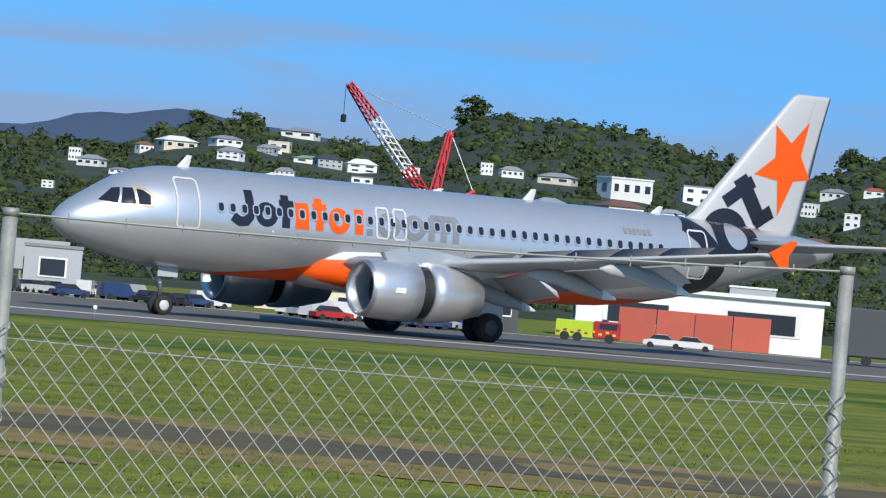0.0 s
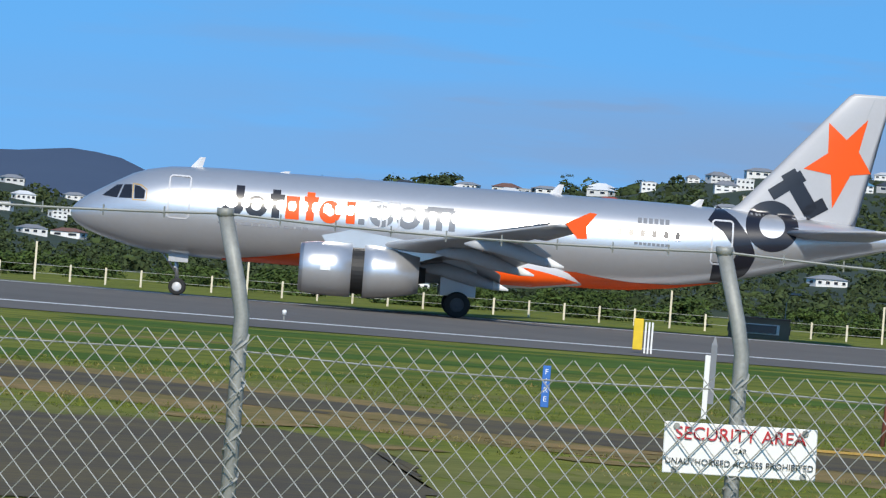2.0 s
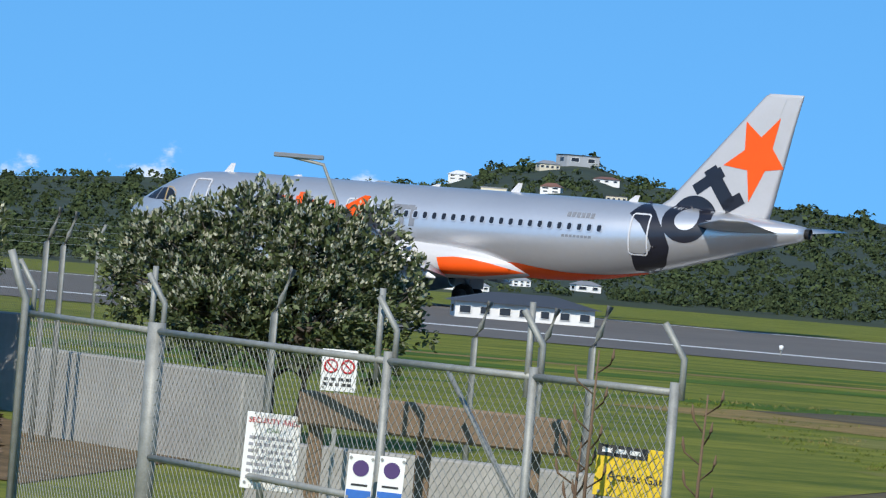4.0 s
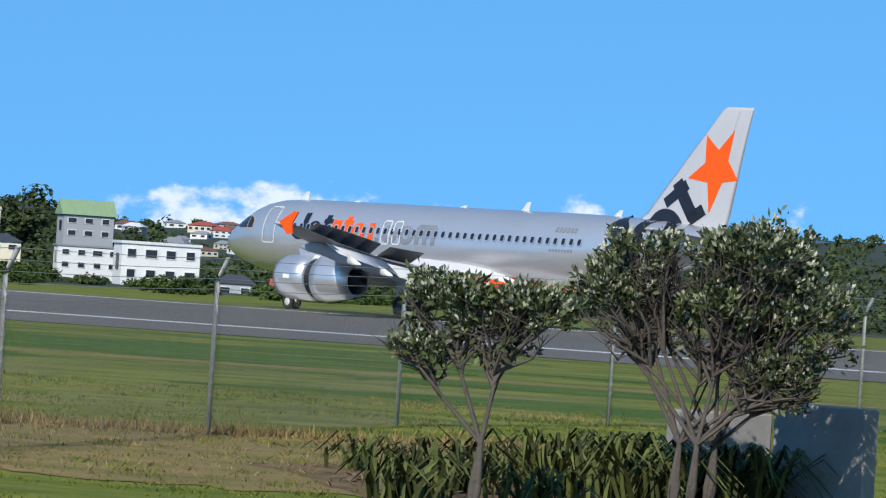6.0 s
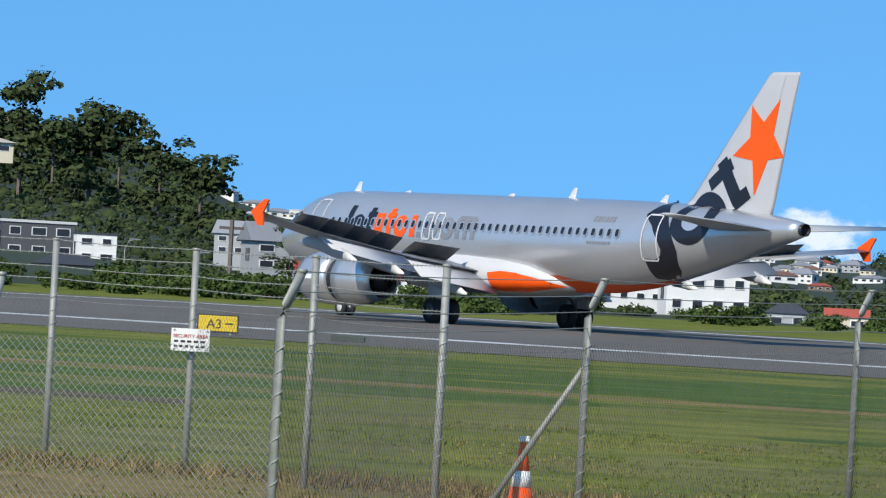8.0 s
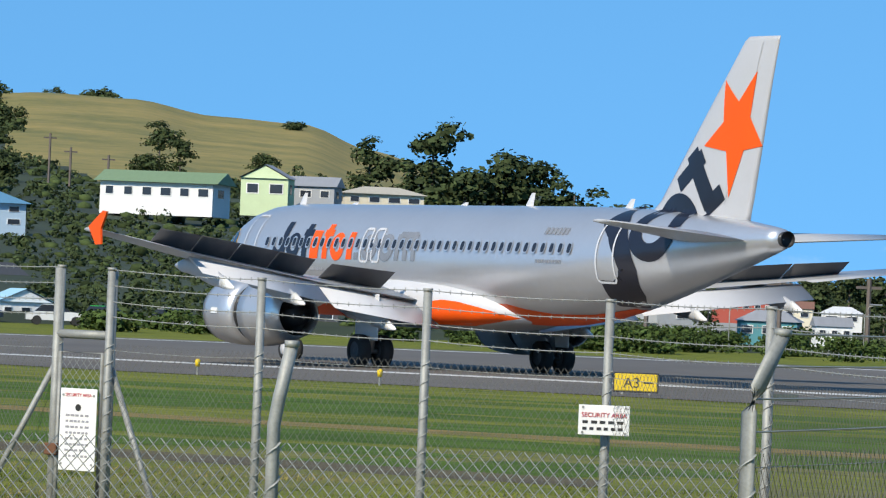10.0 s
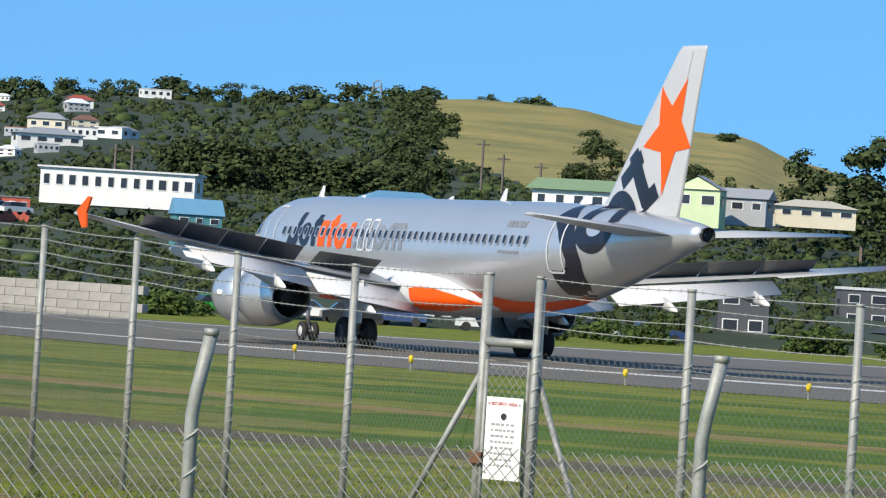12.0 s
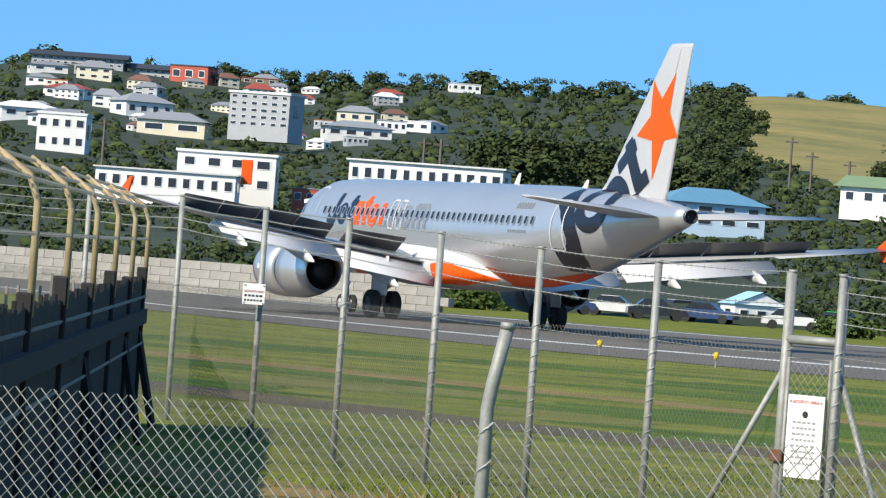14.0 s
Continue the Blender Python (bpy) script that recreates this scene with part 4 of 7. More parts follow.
# houses on the slopes: turn, height angle, width and height in degrees, roof shape, wall and roof colours
HILL_HOUSES = [
    (-30.02, 1.19, 0.45, 0.15, 'hip', 'cream', 'white'),
    (-30.60, 1.29, 0.36, 0.11, 'hip', 'white', 'grey'),
    (-31.48, 1.45, 0.44, 0.12, 'hip', 'white', 'grey'),
    (-31.14, 1.26, 0.27, 0.08, 'hip', 'white', 'grey'),
    (-32.23, 1.10, 0.38, 0.16, 'hip', 'white', 'white'),
    (-31.62, 1.16, 0.42, 0.09, 'hip', 'white', 'green'),
    (-32.24, 0.88, 0.28, 0.16, 'flat', 'white', 'grey'),
    (-32.63, 0.84, 0.29, 0.13, 'hip', 'white', 'grey'),
    (-28.84, 0.95, 0.16, 0.14, 'flat', 'white', 'white'),
    (-29.04, 0.90, 0.32, 0.13, 'hip', 'white', 'grey'),
    (-29.39, 0.84, 0.27, 0.07, 'hip', 'white', 'grey'),
    (-29.90, 0.87, 0.32, 0.09, 'hip', 'cream', 'red'),
    (-28.55, 0.60, 0.15, 0.08, 'flat', 'white', 'white'),
    (-33.71, 1.22, 0.16, 0.12, 'flat', 'white', 'white'),
    (-34.01, 1.21, 0.29, 0.12, 'hip', 'white', 'grey'),
    (-34.57, 1.17, 0.45, 0.13, 'hip', 'cream', 'grey'),
    (-35.37, 1.06, 0.59, 0.23, 'flat', 'white', 'white'),
    (-35.33, 0.85, 0.51, 0.19, 'hip', 'cream', 'brown'),
    (-36.22, 1.07, 0.37, 0.20, 'flat', 'white', 'grey'),
    (-35.94, 0.86, 0.32, 0.13, 'hip', 'white', 'grey'),
    (-34.49, 0.85, 0.37, 0.15, 'hip', 'white', 'grey'),
    (-37.67, 0.62, 0.37, 0.17, 'hip', 'white', 'brown'),
    (-37.58, 1.04, 0.20, 0.15, 'flat', 'white', 'white'),
    (-38.09, 0.95, 0.20, 0.16, 'flat', 'white', 'white'),
    (-38.32, 1.35, 0.26, 0.10, 'hip', 'white', 'red'),
    (-37.85, 1.28, 0.30, 0.12, 'hip', 'white', 'grey'),
    (-23.84, 0.66, 0.37, 0.09, 'hip', 'white', 'grey'),
    (-24.71, 0.79, 0.39, 0.13, 'hip', 'white', 'white'),
    (-24.28, 0.66, 0.24, 0.08, 'flat', 'white', 'grey'),
    (-19.38, 1.15, 0.27, 0.12, 'hip', 'white', 'grey'),
    (-19.69, 1.08, 0.23, 0.12, 'flat', 'white', 'white'),
    (-19.88, 1.29, 0.39, 0.11, 'hip', 'white', 'grey'),
    (-20.23, 1.00, 0.20, 0.12, 'hip', 'white', 'grey'),
    (-20.62, 1.02, 0.44, 0.11, 'hip', 'white', 'grey'),
    (-19.86, 0.87, 0.30, 0.13, 'flat', 'cream', 'cream'),
    (-19.51, 0.80, 0.32, 0.10, 'hip', 'white', 'grey'),
    (-19.93, 0.67, 0.21, 0.13, 'flat', 'grey', 'white'),
    (-21.07, 1.16, 0.30, 0.13, 'hip', 'white', 'blue'),
    (-21.43, 1.18, 0.35, 0.12, 'hip', 'grey', 'dark'),
    (-22.19, 1.02, 0.36, 0.07, 'hip', 'white', 'white'),
    (-21.36, 1.39, 0.30, 0.09, 'hip', 'white', 'white'),
    (-21.62, 1.44, 0.24, 0.11, 'flat', 'white', 'white'),
    (-22.06, 1.43, 0.24, 0.08, 'hip', 'white', 'grey'),
    (-20.37, 1.25, 0.26, 0.07, 'hip', 'white', 'grey'),
    (-19.59, 0.39, 0.28, 0.13, 'hip', 'white', 'grey'),
    (-20.01, 0.28, 0.37, 0.11, 'hip', 'white', 'white'),
    (-15.13, 0.76, 0.32, 0.11, 'hip', 'white', 'grey'),
    (-15.52, 0.76, 0.18, 0.09, 'flat', 'white', 'white'),
    (-15.83, 0.72, 0.30, 0.12, 'hip', 'white', 'grey'),
    (-16.03, 0.50, 0.20, 0.13, 'flat', 'white', 'white'),
    (-16.43, 0.93, 0.27, 0.08, 'hip', 'white', 'grey'),
    (-18.01, 0.91, 0.28, 0.12, 'hip', 'white', 'white'),
    (-18.59, 1.03, 0.17, 0.07, 'hip', 'white', 'grey'),
    (-15.11, 0.43, 0.23, 0.13, 'flat', 'white', 'white'),
    (-22.14, 0.98, 0.36, 0.05, 'hip', 'white', 'grey'),
    (-15.25, -0.30, 0.39, 0.16, 'hip', 'white', 'grey'),
    (-15.80, -0.28, 0.32, 0.12, 'hip', 'white', 'brown'),
    (-16.28, -0.31, 0.30, 0.12, 'hip', 'white', 'grey'),
    (-15.88, -0.53, 0.40, 0.16, 'hip', 'white', 'grey'),
    (-11.03, 0.49, 0.27, 0.10, 'hip', 'white', 'grey'),
    (-11.18, 0.30, 0.27, 0.11, 'hip', 'white', 'white'),
    (-11.60, 0.11, 0.21, 0.09, 'flat', 'white', 'white'),
    (-11.78, 0.38, 0.27, 0.09, 'hip', 'white', 'grey'),
    (-18.01, 0.88, 0.30, 0.11, 'hip', 'white', 'white'),
    (-17.36, 0.86, 0.34, 0.09, 'hip', 'white', 'grey'),
    (-18.56, 0.98, 0.19, 0.10, 'flat', 'white', 'white'),
    (-19.08, 1.14, 0.16, 0.09, 'hip', 'white', 'grey'),
    (-19.48, 1.04, 0.30, 0.13, 'hip', 'white', 'grey'),
    (-20.76, 0.02, 0.44, 0.13, 'hip', 'white', 'grey'),
    (-11.31, -0.09, 0.34, 0.11, 'hip', 'white', 'grey'),
    (-11.75, -0.10, 0.40, 0.11, 'hip', 'white', 'brown'),
    (-1.84, -0.46, 0.24, 0.14, 'flat', 'white', 'white'),
    (-2.08, -0.09, 0.24, 0.13, 'hip', 'white', 'grey'),
    (-2.85, -0.02, 0.24, 0.12, 'flat', 'white', 'white'),
    (-2.56, -0.01, 0.27, 0.11, 'hip', 'white', 'grey'),
    (-3.29, 0.23, 0.21, 0.09, 'hip', 'white', 'grey'),
    (-3.30, 0.05, 0.25, 0.13, 'flat', 'white', 'white'),
    (-3.68, -0.02, 0.24, 0.13, 'hip', 'white', 'grey'),
    (-3.01, 0.53, 0.24, 0.12, 'hip', 'white', 'grey'),
    (-2.72, 0.52, 0.40, 0.09, 'hip', 'white', 'white'),
    (-3.27, 1.18, 0.46, 0.11, 'flat', 'grey', 'dark'),
    (-2.92, 1.10, 0.27, 0.11, 'hip', 'cream', 'grey'),
    (-3.63, 0.99, 0.34, 0.08, 'hip', 'white', 'brown'),
    (-3.80, 0.60, 0.30, 0.09, 'hip', 'white', 'red'),
    (-3.48, -0.31, 0.34, 0.12, 'hip', 'white', 'grey'),
    (-2.31, -0.26, 0.20, 0.10, 'flat', 'white', 'grey'),
    (-2.70, -0.31, 0.24, 0.11, 'hip', 'white', 'grey'),
    (-3.21, -0.17, 0.40, 0.09, 'hip', 'brown', 'dark'),
    (-2.22, -0.48, 0.27, 0.09, 'hip', 'white', 'grey'),
    (-3.97, 0.22, 0.26, 0.09, 'hip', 'white', 'grey'),
    (8.39, 0.31, 0.30, 0.09, 'hip', 'white', 'brown'),
    (7.74, 0.22, 0.30, 0.09, 'hip', 'white', 'red'),
    (8.71, 0.18, 0.24, 0.09, 'hip', 'white', 'grey'),
    (9.02, 0.29, 0.24, 0.09, 'hip', 'white', 'grey'),
    (8.95, 0.10, 0.20, 0.10, 'hip', 'white', 'grey'),
    (8.32, 0.08, 0.27, 0.10, 'hip', 'white', 'grey'),
    (8.01, 0.05, 0.20, 0.11, 'flat', 'white', 'white'),
    (7.18, 0.07, 0.40, 0.09, 'hip', 'white', 'grey'),
    (8.66, -0.02, 0.24, 0.10, 'hip', 'cream', 'brown'),
    (7.82, -0.05, 0.30, 0.09, 'hip', 'brown', 'red'),
    (0.08, 0.54, 0.20, 0.13, 'hip', 'white', 'white'),
    (-0.92, 0.51, 0.27, 0.15, 'flat', 'white', 'white'),
    (-0.99, 0.70, 0.30, 0.11, 'hip', 'white', 'grey'),
    (14.75, 0.65, 0.37, 0.11, 'hip', 'white', 'grey'),
    (14.36, 0.55, 0.34, 0.09, 'hip', 'white', 'grey'),
    (13.99, 0.45, 0.27, 0.09, 'hip', 'white', 'grey'),
    (14.09, 1.09, 0.30, 0.10, 'hip', 'white', 'grey'),
    (13.83, 0.99, 0.27, 0.11, 'flat', 'white', 'white'),
    (13.53, 0.90, 0.34, 0.11, 'hip', 'white', 'grey'),
    (30.16, 1.82, 0.47, 0.12, 'hip', 'white', 'grey'),
    (30.17, 1.67, 0.37, 0.12, 'hip', 'white', 'grey'),
    (29.61, 1.77, 0.44, 0.21, 'hip', 'cream', 'grey'),
    (29.81, 1.54, 0.54, 0.15, 'hip', 'white', 'red'),
    (29.36, 1.45, 0.34, 0.21, 'hip', 'white', 'grey'),
    (28.94, 1.38, 0.64, 0.25, 'hip', 'white', 'grey'),
    (29.06, 1.69, 0.30, 0.17, 'hip', 'cream', 'brown'),
    (28.50, 1.82, 0.50, 0.18, 'flat', 'red', 'dark'),
    (28.12, 1.81, 0.27, 0.15, 'hip', 'cream', 'brown'),
    (30.19, 1.24, 0.74, 0.20, 'hip', 'white', 'white'),
    (29.75, 1.18, 0.67, 0.20, 'hip', 'white', 'grey'),
    (28.49, 1.18, 0.84, 0.26, 'hip', 'cream', 'grey'),
    (29.56, 0.90, 0.60, 0.39, 'flat', 'white', 'white'),
    (26.51, 1.49, 0.47, 0.19, 'hip', 'cream', 'grey'),
    (26.46, 1.30, 0.81, 0.20, 'hip', 'white', 'grey'),
    (26.09, 1.53, 0.30, 0.15, 'hip', 'cream', 'brown'),
    (27.31, 1.33, 0.34, 0.09, 'hip', 'white', 'white'),
    (25.39, 1.99, 0.37, 0.09, 'flat', 'white', 'white'),
    (25.75, 1.44, 0.37, 0.11, 'flat', 'white', 'white'),
    (27.75, 1.91, 0.47, 0.07, 'flat', 'brown', 'red'),
    (25.67, 1.45, 0.40, 0.13, 'hip', 'white', 'grey'),
]
house_spots = []
rh = random.Random(17)
for lo, hi, e0, e1, count in ((26.0, 30.6, 1.15, 1.85, 26), (6.9, 9.8, -0.02, 0.26, 16), (-4.3, -1.6, 0.1, 0.95, 14), (-12.0, -9.0, 0.0, 0.35, 12), (-19.5, -15.2, 0.1, 0.9, 16), (-33.5, -29.5, 0.5, 1.3, 10)):
    for _ in range(count):
        w_ = rh.uniform(0.2, 0.36)
        HILL_HOUSES.append((rh.uniform(lo, hi), rh.uniform(e0, e1), w_, w_ * rh.uniform(0.34, 0.5), rh.choice(("hip", "hip", "flat")), rh.choice(("white", "white", "white", "cream", "grey")), rh.choice(("grey", "white", "grey", "brown", "red", "dark"))))
for turn, angle, dw, dh, shape, wall, roof in HILL_HOUSES:
    p = slope_point(turn, angle)
    d = math.hypot(p.x, p.y)
    k = d * math.pi / 180
    label = {"flat": "flat-roofed %s house on the wooded hillside", "hip": "%s hillside house with a %s hipped roof"}[shape]
    label = label % wall if shape == "flat" else label % (wall, roof)
    house(pose(p.x, p.y, p.z, 0, 0, turn + random.uniform(-28, 28)), dw * k * 0.92, dh * k * 1.05, dw * k * 0.7, shape, wall, roof, label, storeys=2 if dh / dw > 0.42 else 1, bays=random.choice((2, 3, 4)), group="houses on the hills")
    house_spots.append((turn, angle, dw, dh, d))


# ---- buildings on the flat land and the lower slopes ----
START, MIDDLE, LATER, END_EYE = (0.0, 0.0), (-3.9, 13.0), (-6.2, 23.0), (-10.4, 38.88)


def sited(eye, turn, angle, dist):
    """A place at a turn, height angle and distance from a point of the walk."""
    x, y = eye[0] - math.sin(radians(turn)) * dist, eye[1] + math.cos(radians(turn)) * dist
    return Vector((x, y, EYE_Z + math.tan(radians(angle)) * dist))


def note_spot(p, dw, dh):
    d = math.hypot(p.x, p.y)
    house_spots.append((math.degrees(math.atan2(-p.x, p.y)), math.degrees(math.atan2(p.z - EYE_Z, d)), dw, dh, d))


# eye, turn, height angle, width and height in degrees, distance, shape, wall, roof, storeys, bays, skew, label
TOWN = [
    (END_EYE, 22.7, 0.60, 1.35, 0.48, 480, "hip", "blue", "blue", 2, 4, 18, "pale blue weatherboard house with a blue hipped roof"),
    (END_EYE, 20.36, 0.98, 1.5, 0.38, 600, "gable", "white", "green", 1, 6, -14, "long white house with a green gabled roof"),
    (END_EYE, 19.15, 1.05, 0.62, 0.44, 640, "front", "green", "grey", 1, 2, -12, "pale green weatherboard house with a front gable"),
    (END_EYE, 18.65, 1.05, 0.75, 0.32, 650, "gable", "grey", "grey", 1, 3, -12, "grey roofed wing of a hillside house"),
    (END_EYE, 17.8, 1.04, 1.0, 0.24, 660, "hip", "cream", "cream", 1, 4, 8, "low cream house with a pale hipped roof"),
    (END_EYE, 23.75, -0.28, 0.8, 0.62, 330, "hip", "grey", "grey", 2, 3, 20, "two-storey grey house beside the airfield road"),
    (END_EYE, 23.0, -0.26, 0.75, 0.52, 340, "gable", "cream", "dark", 2, 3, -16, "two-storey cream house with a dark roof"),
    (END_EYE, 22.25, -0.22, 0.6, 0.42, 350, "hip", "grey", "dark", 1, 3, 10, "low grey house with a dark roof"),
    (END_EYE, 22.05, -0.52, 0.78, 0.42, 296, "front", "white", "sky", 1, 3, 22, "white shed with a light blue roof"),
    (END_EYE, 25.1, 0.34, 0.6, 0.5, 420, "gable", "teal", "blue", 2, 3, 12, "teal weatherboard house with a blue roof"),
    (END_EYE, 26.0, 0.80, 1.9, 0.30, 520, "flat", "white", "white", 1, 12, -6, "long white flat-roofed hall with narrow windows"),
    (END_EYE, 29.1, 0.52, 1.7, 0.28, 470, "flat", "white", "white", 1, 10, -4, "long white flat-roofed building with ribbon windows"),
    (END_EYE, 28.4, 0.60, 1.2, 0.46, 480, "flat", "white", "white", 2, 4, -4, "white two-storey block with a flat roof"),
    (END_EYE, 27.35, 0.52, 0.55, 0.20, 485, "flat", "red", "grey", 1, 4, 0, "low red brick building with a flat roof"),
    (END_EYE, 28.0, 1.40, 0.86, 0.40, 900, "flat", "grey", "white", 5, 6, -20, "white five-storey apartment block on the hill"),
    (END_EYE, 30.25, 1.97, 1.15, 0.17, 1400, "gable", "grey", "dark", 2, 12, -8, "long grey apartment row on the hilltop"),
    (END_EYE, 29.1, 1.89, 1.1, 0.17, 1400, "gable", "grey", "dark", 2, 12, -8, "long grey apartment row on the hilltop"),
    (END_EYE, 18.55, -0.42, 0.6, 0.62, 300, "flat", "dark", "white", 2, 2, 0, "dark modern house with a white flat roof"),
    (END_EYE, 13.9, -0.2, 1.1, 0.62, 400, "gable", "grey", "grey", 2, 3, 14, "grey gabled house among trees"),
    (END_EYE, 16.6, -0.45, 0.8, 0.34, 320, "hip", "brown", "dark", 1, 3, 0, "low brown house among trees"),
    (MIDDLE, 11.3, -0.12, 0.55, 0.50, 420, "flat", "cream", "cream", 3, 3, 10, "cream three-storey house with flat roofs"),
    (MIDDLE, 10.0, 0.08, 0.66, 0.48, 440, "gable", "grey", "green", 2, 3, 12, "white two-storey house with a green roof"),
    (MIDDLE, 9.95, -0.30, 0.80, 0.30, 360, "flat", "white", "grey", 2, 4, 6, "white flat-roofed house beside the airfield road"),
    (MIDDLE, 11.05, -0.14, 0.6, 0.24, 380, "hip", "cream", "dark", 1, 3, 0, "low cream house with a dark roof"),
    (MIDDLE, 12.4, -0.12, 0.45, 0.20, 380, "hip", "white", "white", 1, 2, 0, "small cream house with a white roof"),
    (MIDDLE, 12.9, -0.10, 0.35, 0.22, 370, "gable", "cream", "brown", 1, 2, 0, "small cream house with a brown roof"),
    (LATER, 14.45, -0.02, 0.68, 0.42, 420, "gable", "grey", "grey", 2, 3, -14, "grey two-storey gabled house"),
    (LATER, 13.5, -0.02, 0.7, 0.34, 400, "gable", "red", "dark", 2, 5, 8, "long two-storey house with pink-red cladding"),
    (LATER, 13.2, -0.33, 0.72, 0.34, 350, "hip", "teal", "grey", 1, 3, -8, "teal house with a pale grey roof"),
    (LATER, 12.5, -0.32, 0.45, 0.28, 340, "gable", "white", "grey", 1, 3, 12, "small white gabled house"),
    (LATER, 16.9, -0.20, 0.9, 0.44, 380, "flat", "dark", "white", 2, 3, 8, "dark modern house with white bands"),
    (LATER, 16.2, -0.22, 0.5, 0.36, 370, "flat", "white", "dark", 2, 2, 8, "white modern house with a dark roof"),
    (LATER, 9.0, -0.42, 1.05, 0.50, 330, "flat", "white", "white", 2, 4, 10, "white two-storey house behind the runway"),
    (LATER, 8.0, -0.52, 0.5, 0.3, 320, "hip", "grey", "dark", 1, 2, 0, "small grey house behind the runway"),
    (LATER, 7.3, -0.50, 0.5, 0.26, 320, "gable", "cream", "red", 1, 2, 0, "small cream house with a red roof"),
    (START, -2.75, -0.74, 1.7, 0.34, 205, "hip", "white", "dark", 1, 7, 4, "long low white building with a dark blue roof"),
    (START, -36.35, -0.60, 2.95, 0.62, 250, "flat", "white", "white", 1, 2, 3, "long white hangar with a flat roof"),
    (START, -37.0, -0.20, 0.55, 0.34, 275, "flat", "grey", "white", 1, 5, 0, "glazed grey control room above the hangars"),
    (START, -31.7, -0.58, 1.15, 0.26, 250, "flat", "cream", "white", 1, 5, 0, "low cream flat-roofed shed"),
    (START, -33.65, -0.62, 1.2, 0.55, 236, "flat", "dark", "white", 1, 4, 0, "dark glazed terminal with a white flat canopy"),
    (START, -28.7, -0.62, 0.68, 0.52, 232, "flat", "grey", "grey", 1, 1, 0, "grey corrugated metal storage shed"),
    (START, -24.3, -0.45, 1.05, 0.40, 285, "flat", "red", "pink", 1, 4, 0, "red service station shop"),
    (START, -20.0, -0.68, 0.72, 0.26, 228, "flat", "brown", "brown", 1, 1, 0, "low brown wall-like shed with faded paint"),
    (START, -24.0, -0.18, 0.5, 0.3, 330, "gable", "white", "red", 2, 3, 0, "white house with a red roof behind the service station"),
    (START, -25.9, -0.25, 0.4, 0.22, 330, "hip", "white", "grey", 1, 2, 0, "small white house behind the service station"),
]
town = []
for eye, turn, angle, dw, dh, dist, shape, wall, roof, storeys, bays, skew, label in TOWN:
    p = sited(eye, turn, angle, dist)
    k = dist * math.pi / 180
    wide, tall = dw * k, dh * k
    town.append(house(pose(p.x, p.y, p.z, 0, 0, turn + skew), wide / (1 + 0.4 * abs(math.sin(radians(skew)))), tall, min(wide * 0.6, 10.0), shape, wall, roof, label, "building" if dw > 1.4 else "house", storeys, bays, group="buildings beside the airfield"))
    note_spot(p, dw, dh)

# hangar doors and the orange stair tower
hangar = [o for o in town if o["label"].startswith("long white hangar")][0]
for k in range(4):
    part("door", a_box(-4.1 + 1.95 * k, -3.98 - 0.02 * k, 0.0, -2.2 + 1.95 * k, -3.7, 1.75), WALL_MAT["red"], hangar, "brown-red hangar door")
p = sited(END_EYE, 27.95, 0.72, 476)
tagged(part("stair_tower", a_box(-0.55, -0.5, 0, 0.55, 0.5, 2.4, bevel=0.05), M_ORANGE, at=pose(p.x, p.y - 4, p.z, 0, 0, 28)), "orange stair tower on the white building", "tower")

# block wall beyond the runway
M_STONE = material("block_wall", (0.34, 0.32, 0.29), 0.9, second=(0.22, 0.21, 0.19), scale=1.5, bump=0.5, bump_scale=4, per_object=0.05)
sw = tagged(new("block_wall"), "long weathered block retaining wall beyond the runway", "wall", "", "structure")
w0, w1 = sited(END_EYE, 31.5, -0.5, 255), sited(END_EYE, 25.8, -0.5, 236)
n = 24
bm = a_box(0, 0, 0, (w1 - w0).length / n - 0.02, 0.5, 0.428, bevel=0.012)
block = bpy.data.meshes.new("block")
bm.to_mesh(block)
bm.free()
block.materials.append(M_STONE)
wa = math.degrees(math.atan2(w1.y - w0.y, w1.x - w0.x))
for j in range(4):
    for k in range(n):
        q = w0.lerp(w1, (k + 0.5 * (j % 2)) / n)
        part("block", block, None, sw, at=pose(q.x, q.y, 0.44 * j - 0.1, 0, 0, wa))

# service station canopy and price board
p = sited(START, -24.35, -0.6, 262)
can = empty("service_station_canopy", pose(p.x, p.y, 0, 0, 0, -24.3), "yellow service station canopy with a red stripe", "canopy")
part("roof", a_box(-3.6, -1.6, 0.62, 3.6, 1.6, 1.12, bevel=0.03), WALL_MAT["yellow"], can, "yellow fascia")
part("stripe", a_box(-3.62, -1.63, 0.78, 3.62, -1.605, 0.92), M_RED, can, "red stripe")
for x in (-2.8, -0.9, 0.9, 2.8):
    part("column", a_box(x - 0.08, -0.1, 0, x + 0.08, 0.1, 0.62), WALL_MAT["white"], can)
    part("pump", a_box(x + 0.3, -0.4, 0, x + 0.6, -0.2, 0.42, bevel=0.02), WALL_MAT["white"], can)
p = sited(START, -25.35, -0.6, 250)
pr = empty("price_board", pose(p.x, p.y, 0, 0, 0, -25), "tall price board in orange, blue and white panels", "sign")
for z0, z1, m in ((1.35, 1.95, M_DARK), (0.75, 1.33, M_BLUE), (0.0, 0.73, WALL_MAT["white"])):
    part("panel", a_box(-0.42, -0.08, z0, 0.42, 0.08, z1, bevel=0.02), m, pr)
part("emblem", a_box(-0.25, -0.1, 1.5, 0.25, -0.085, 1.8), M_ORANGE, pr, "orange emblem")
for k in range(3):
    part("writing_bar", a_box(-0.3, -0.095, 0.12 + 0.2 * k, 0.3, -0.085, 0.22 + 0.2 * k), M_RED, pr)
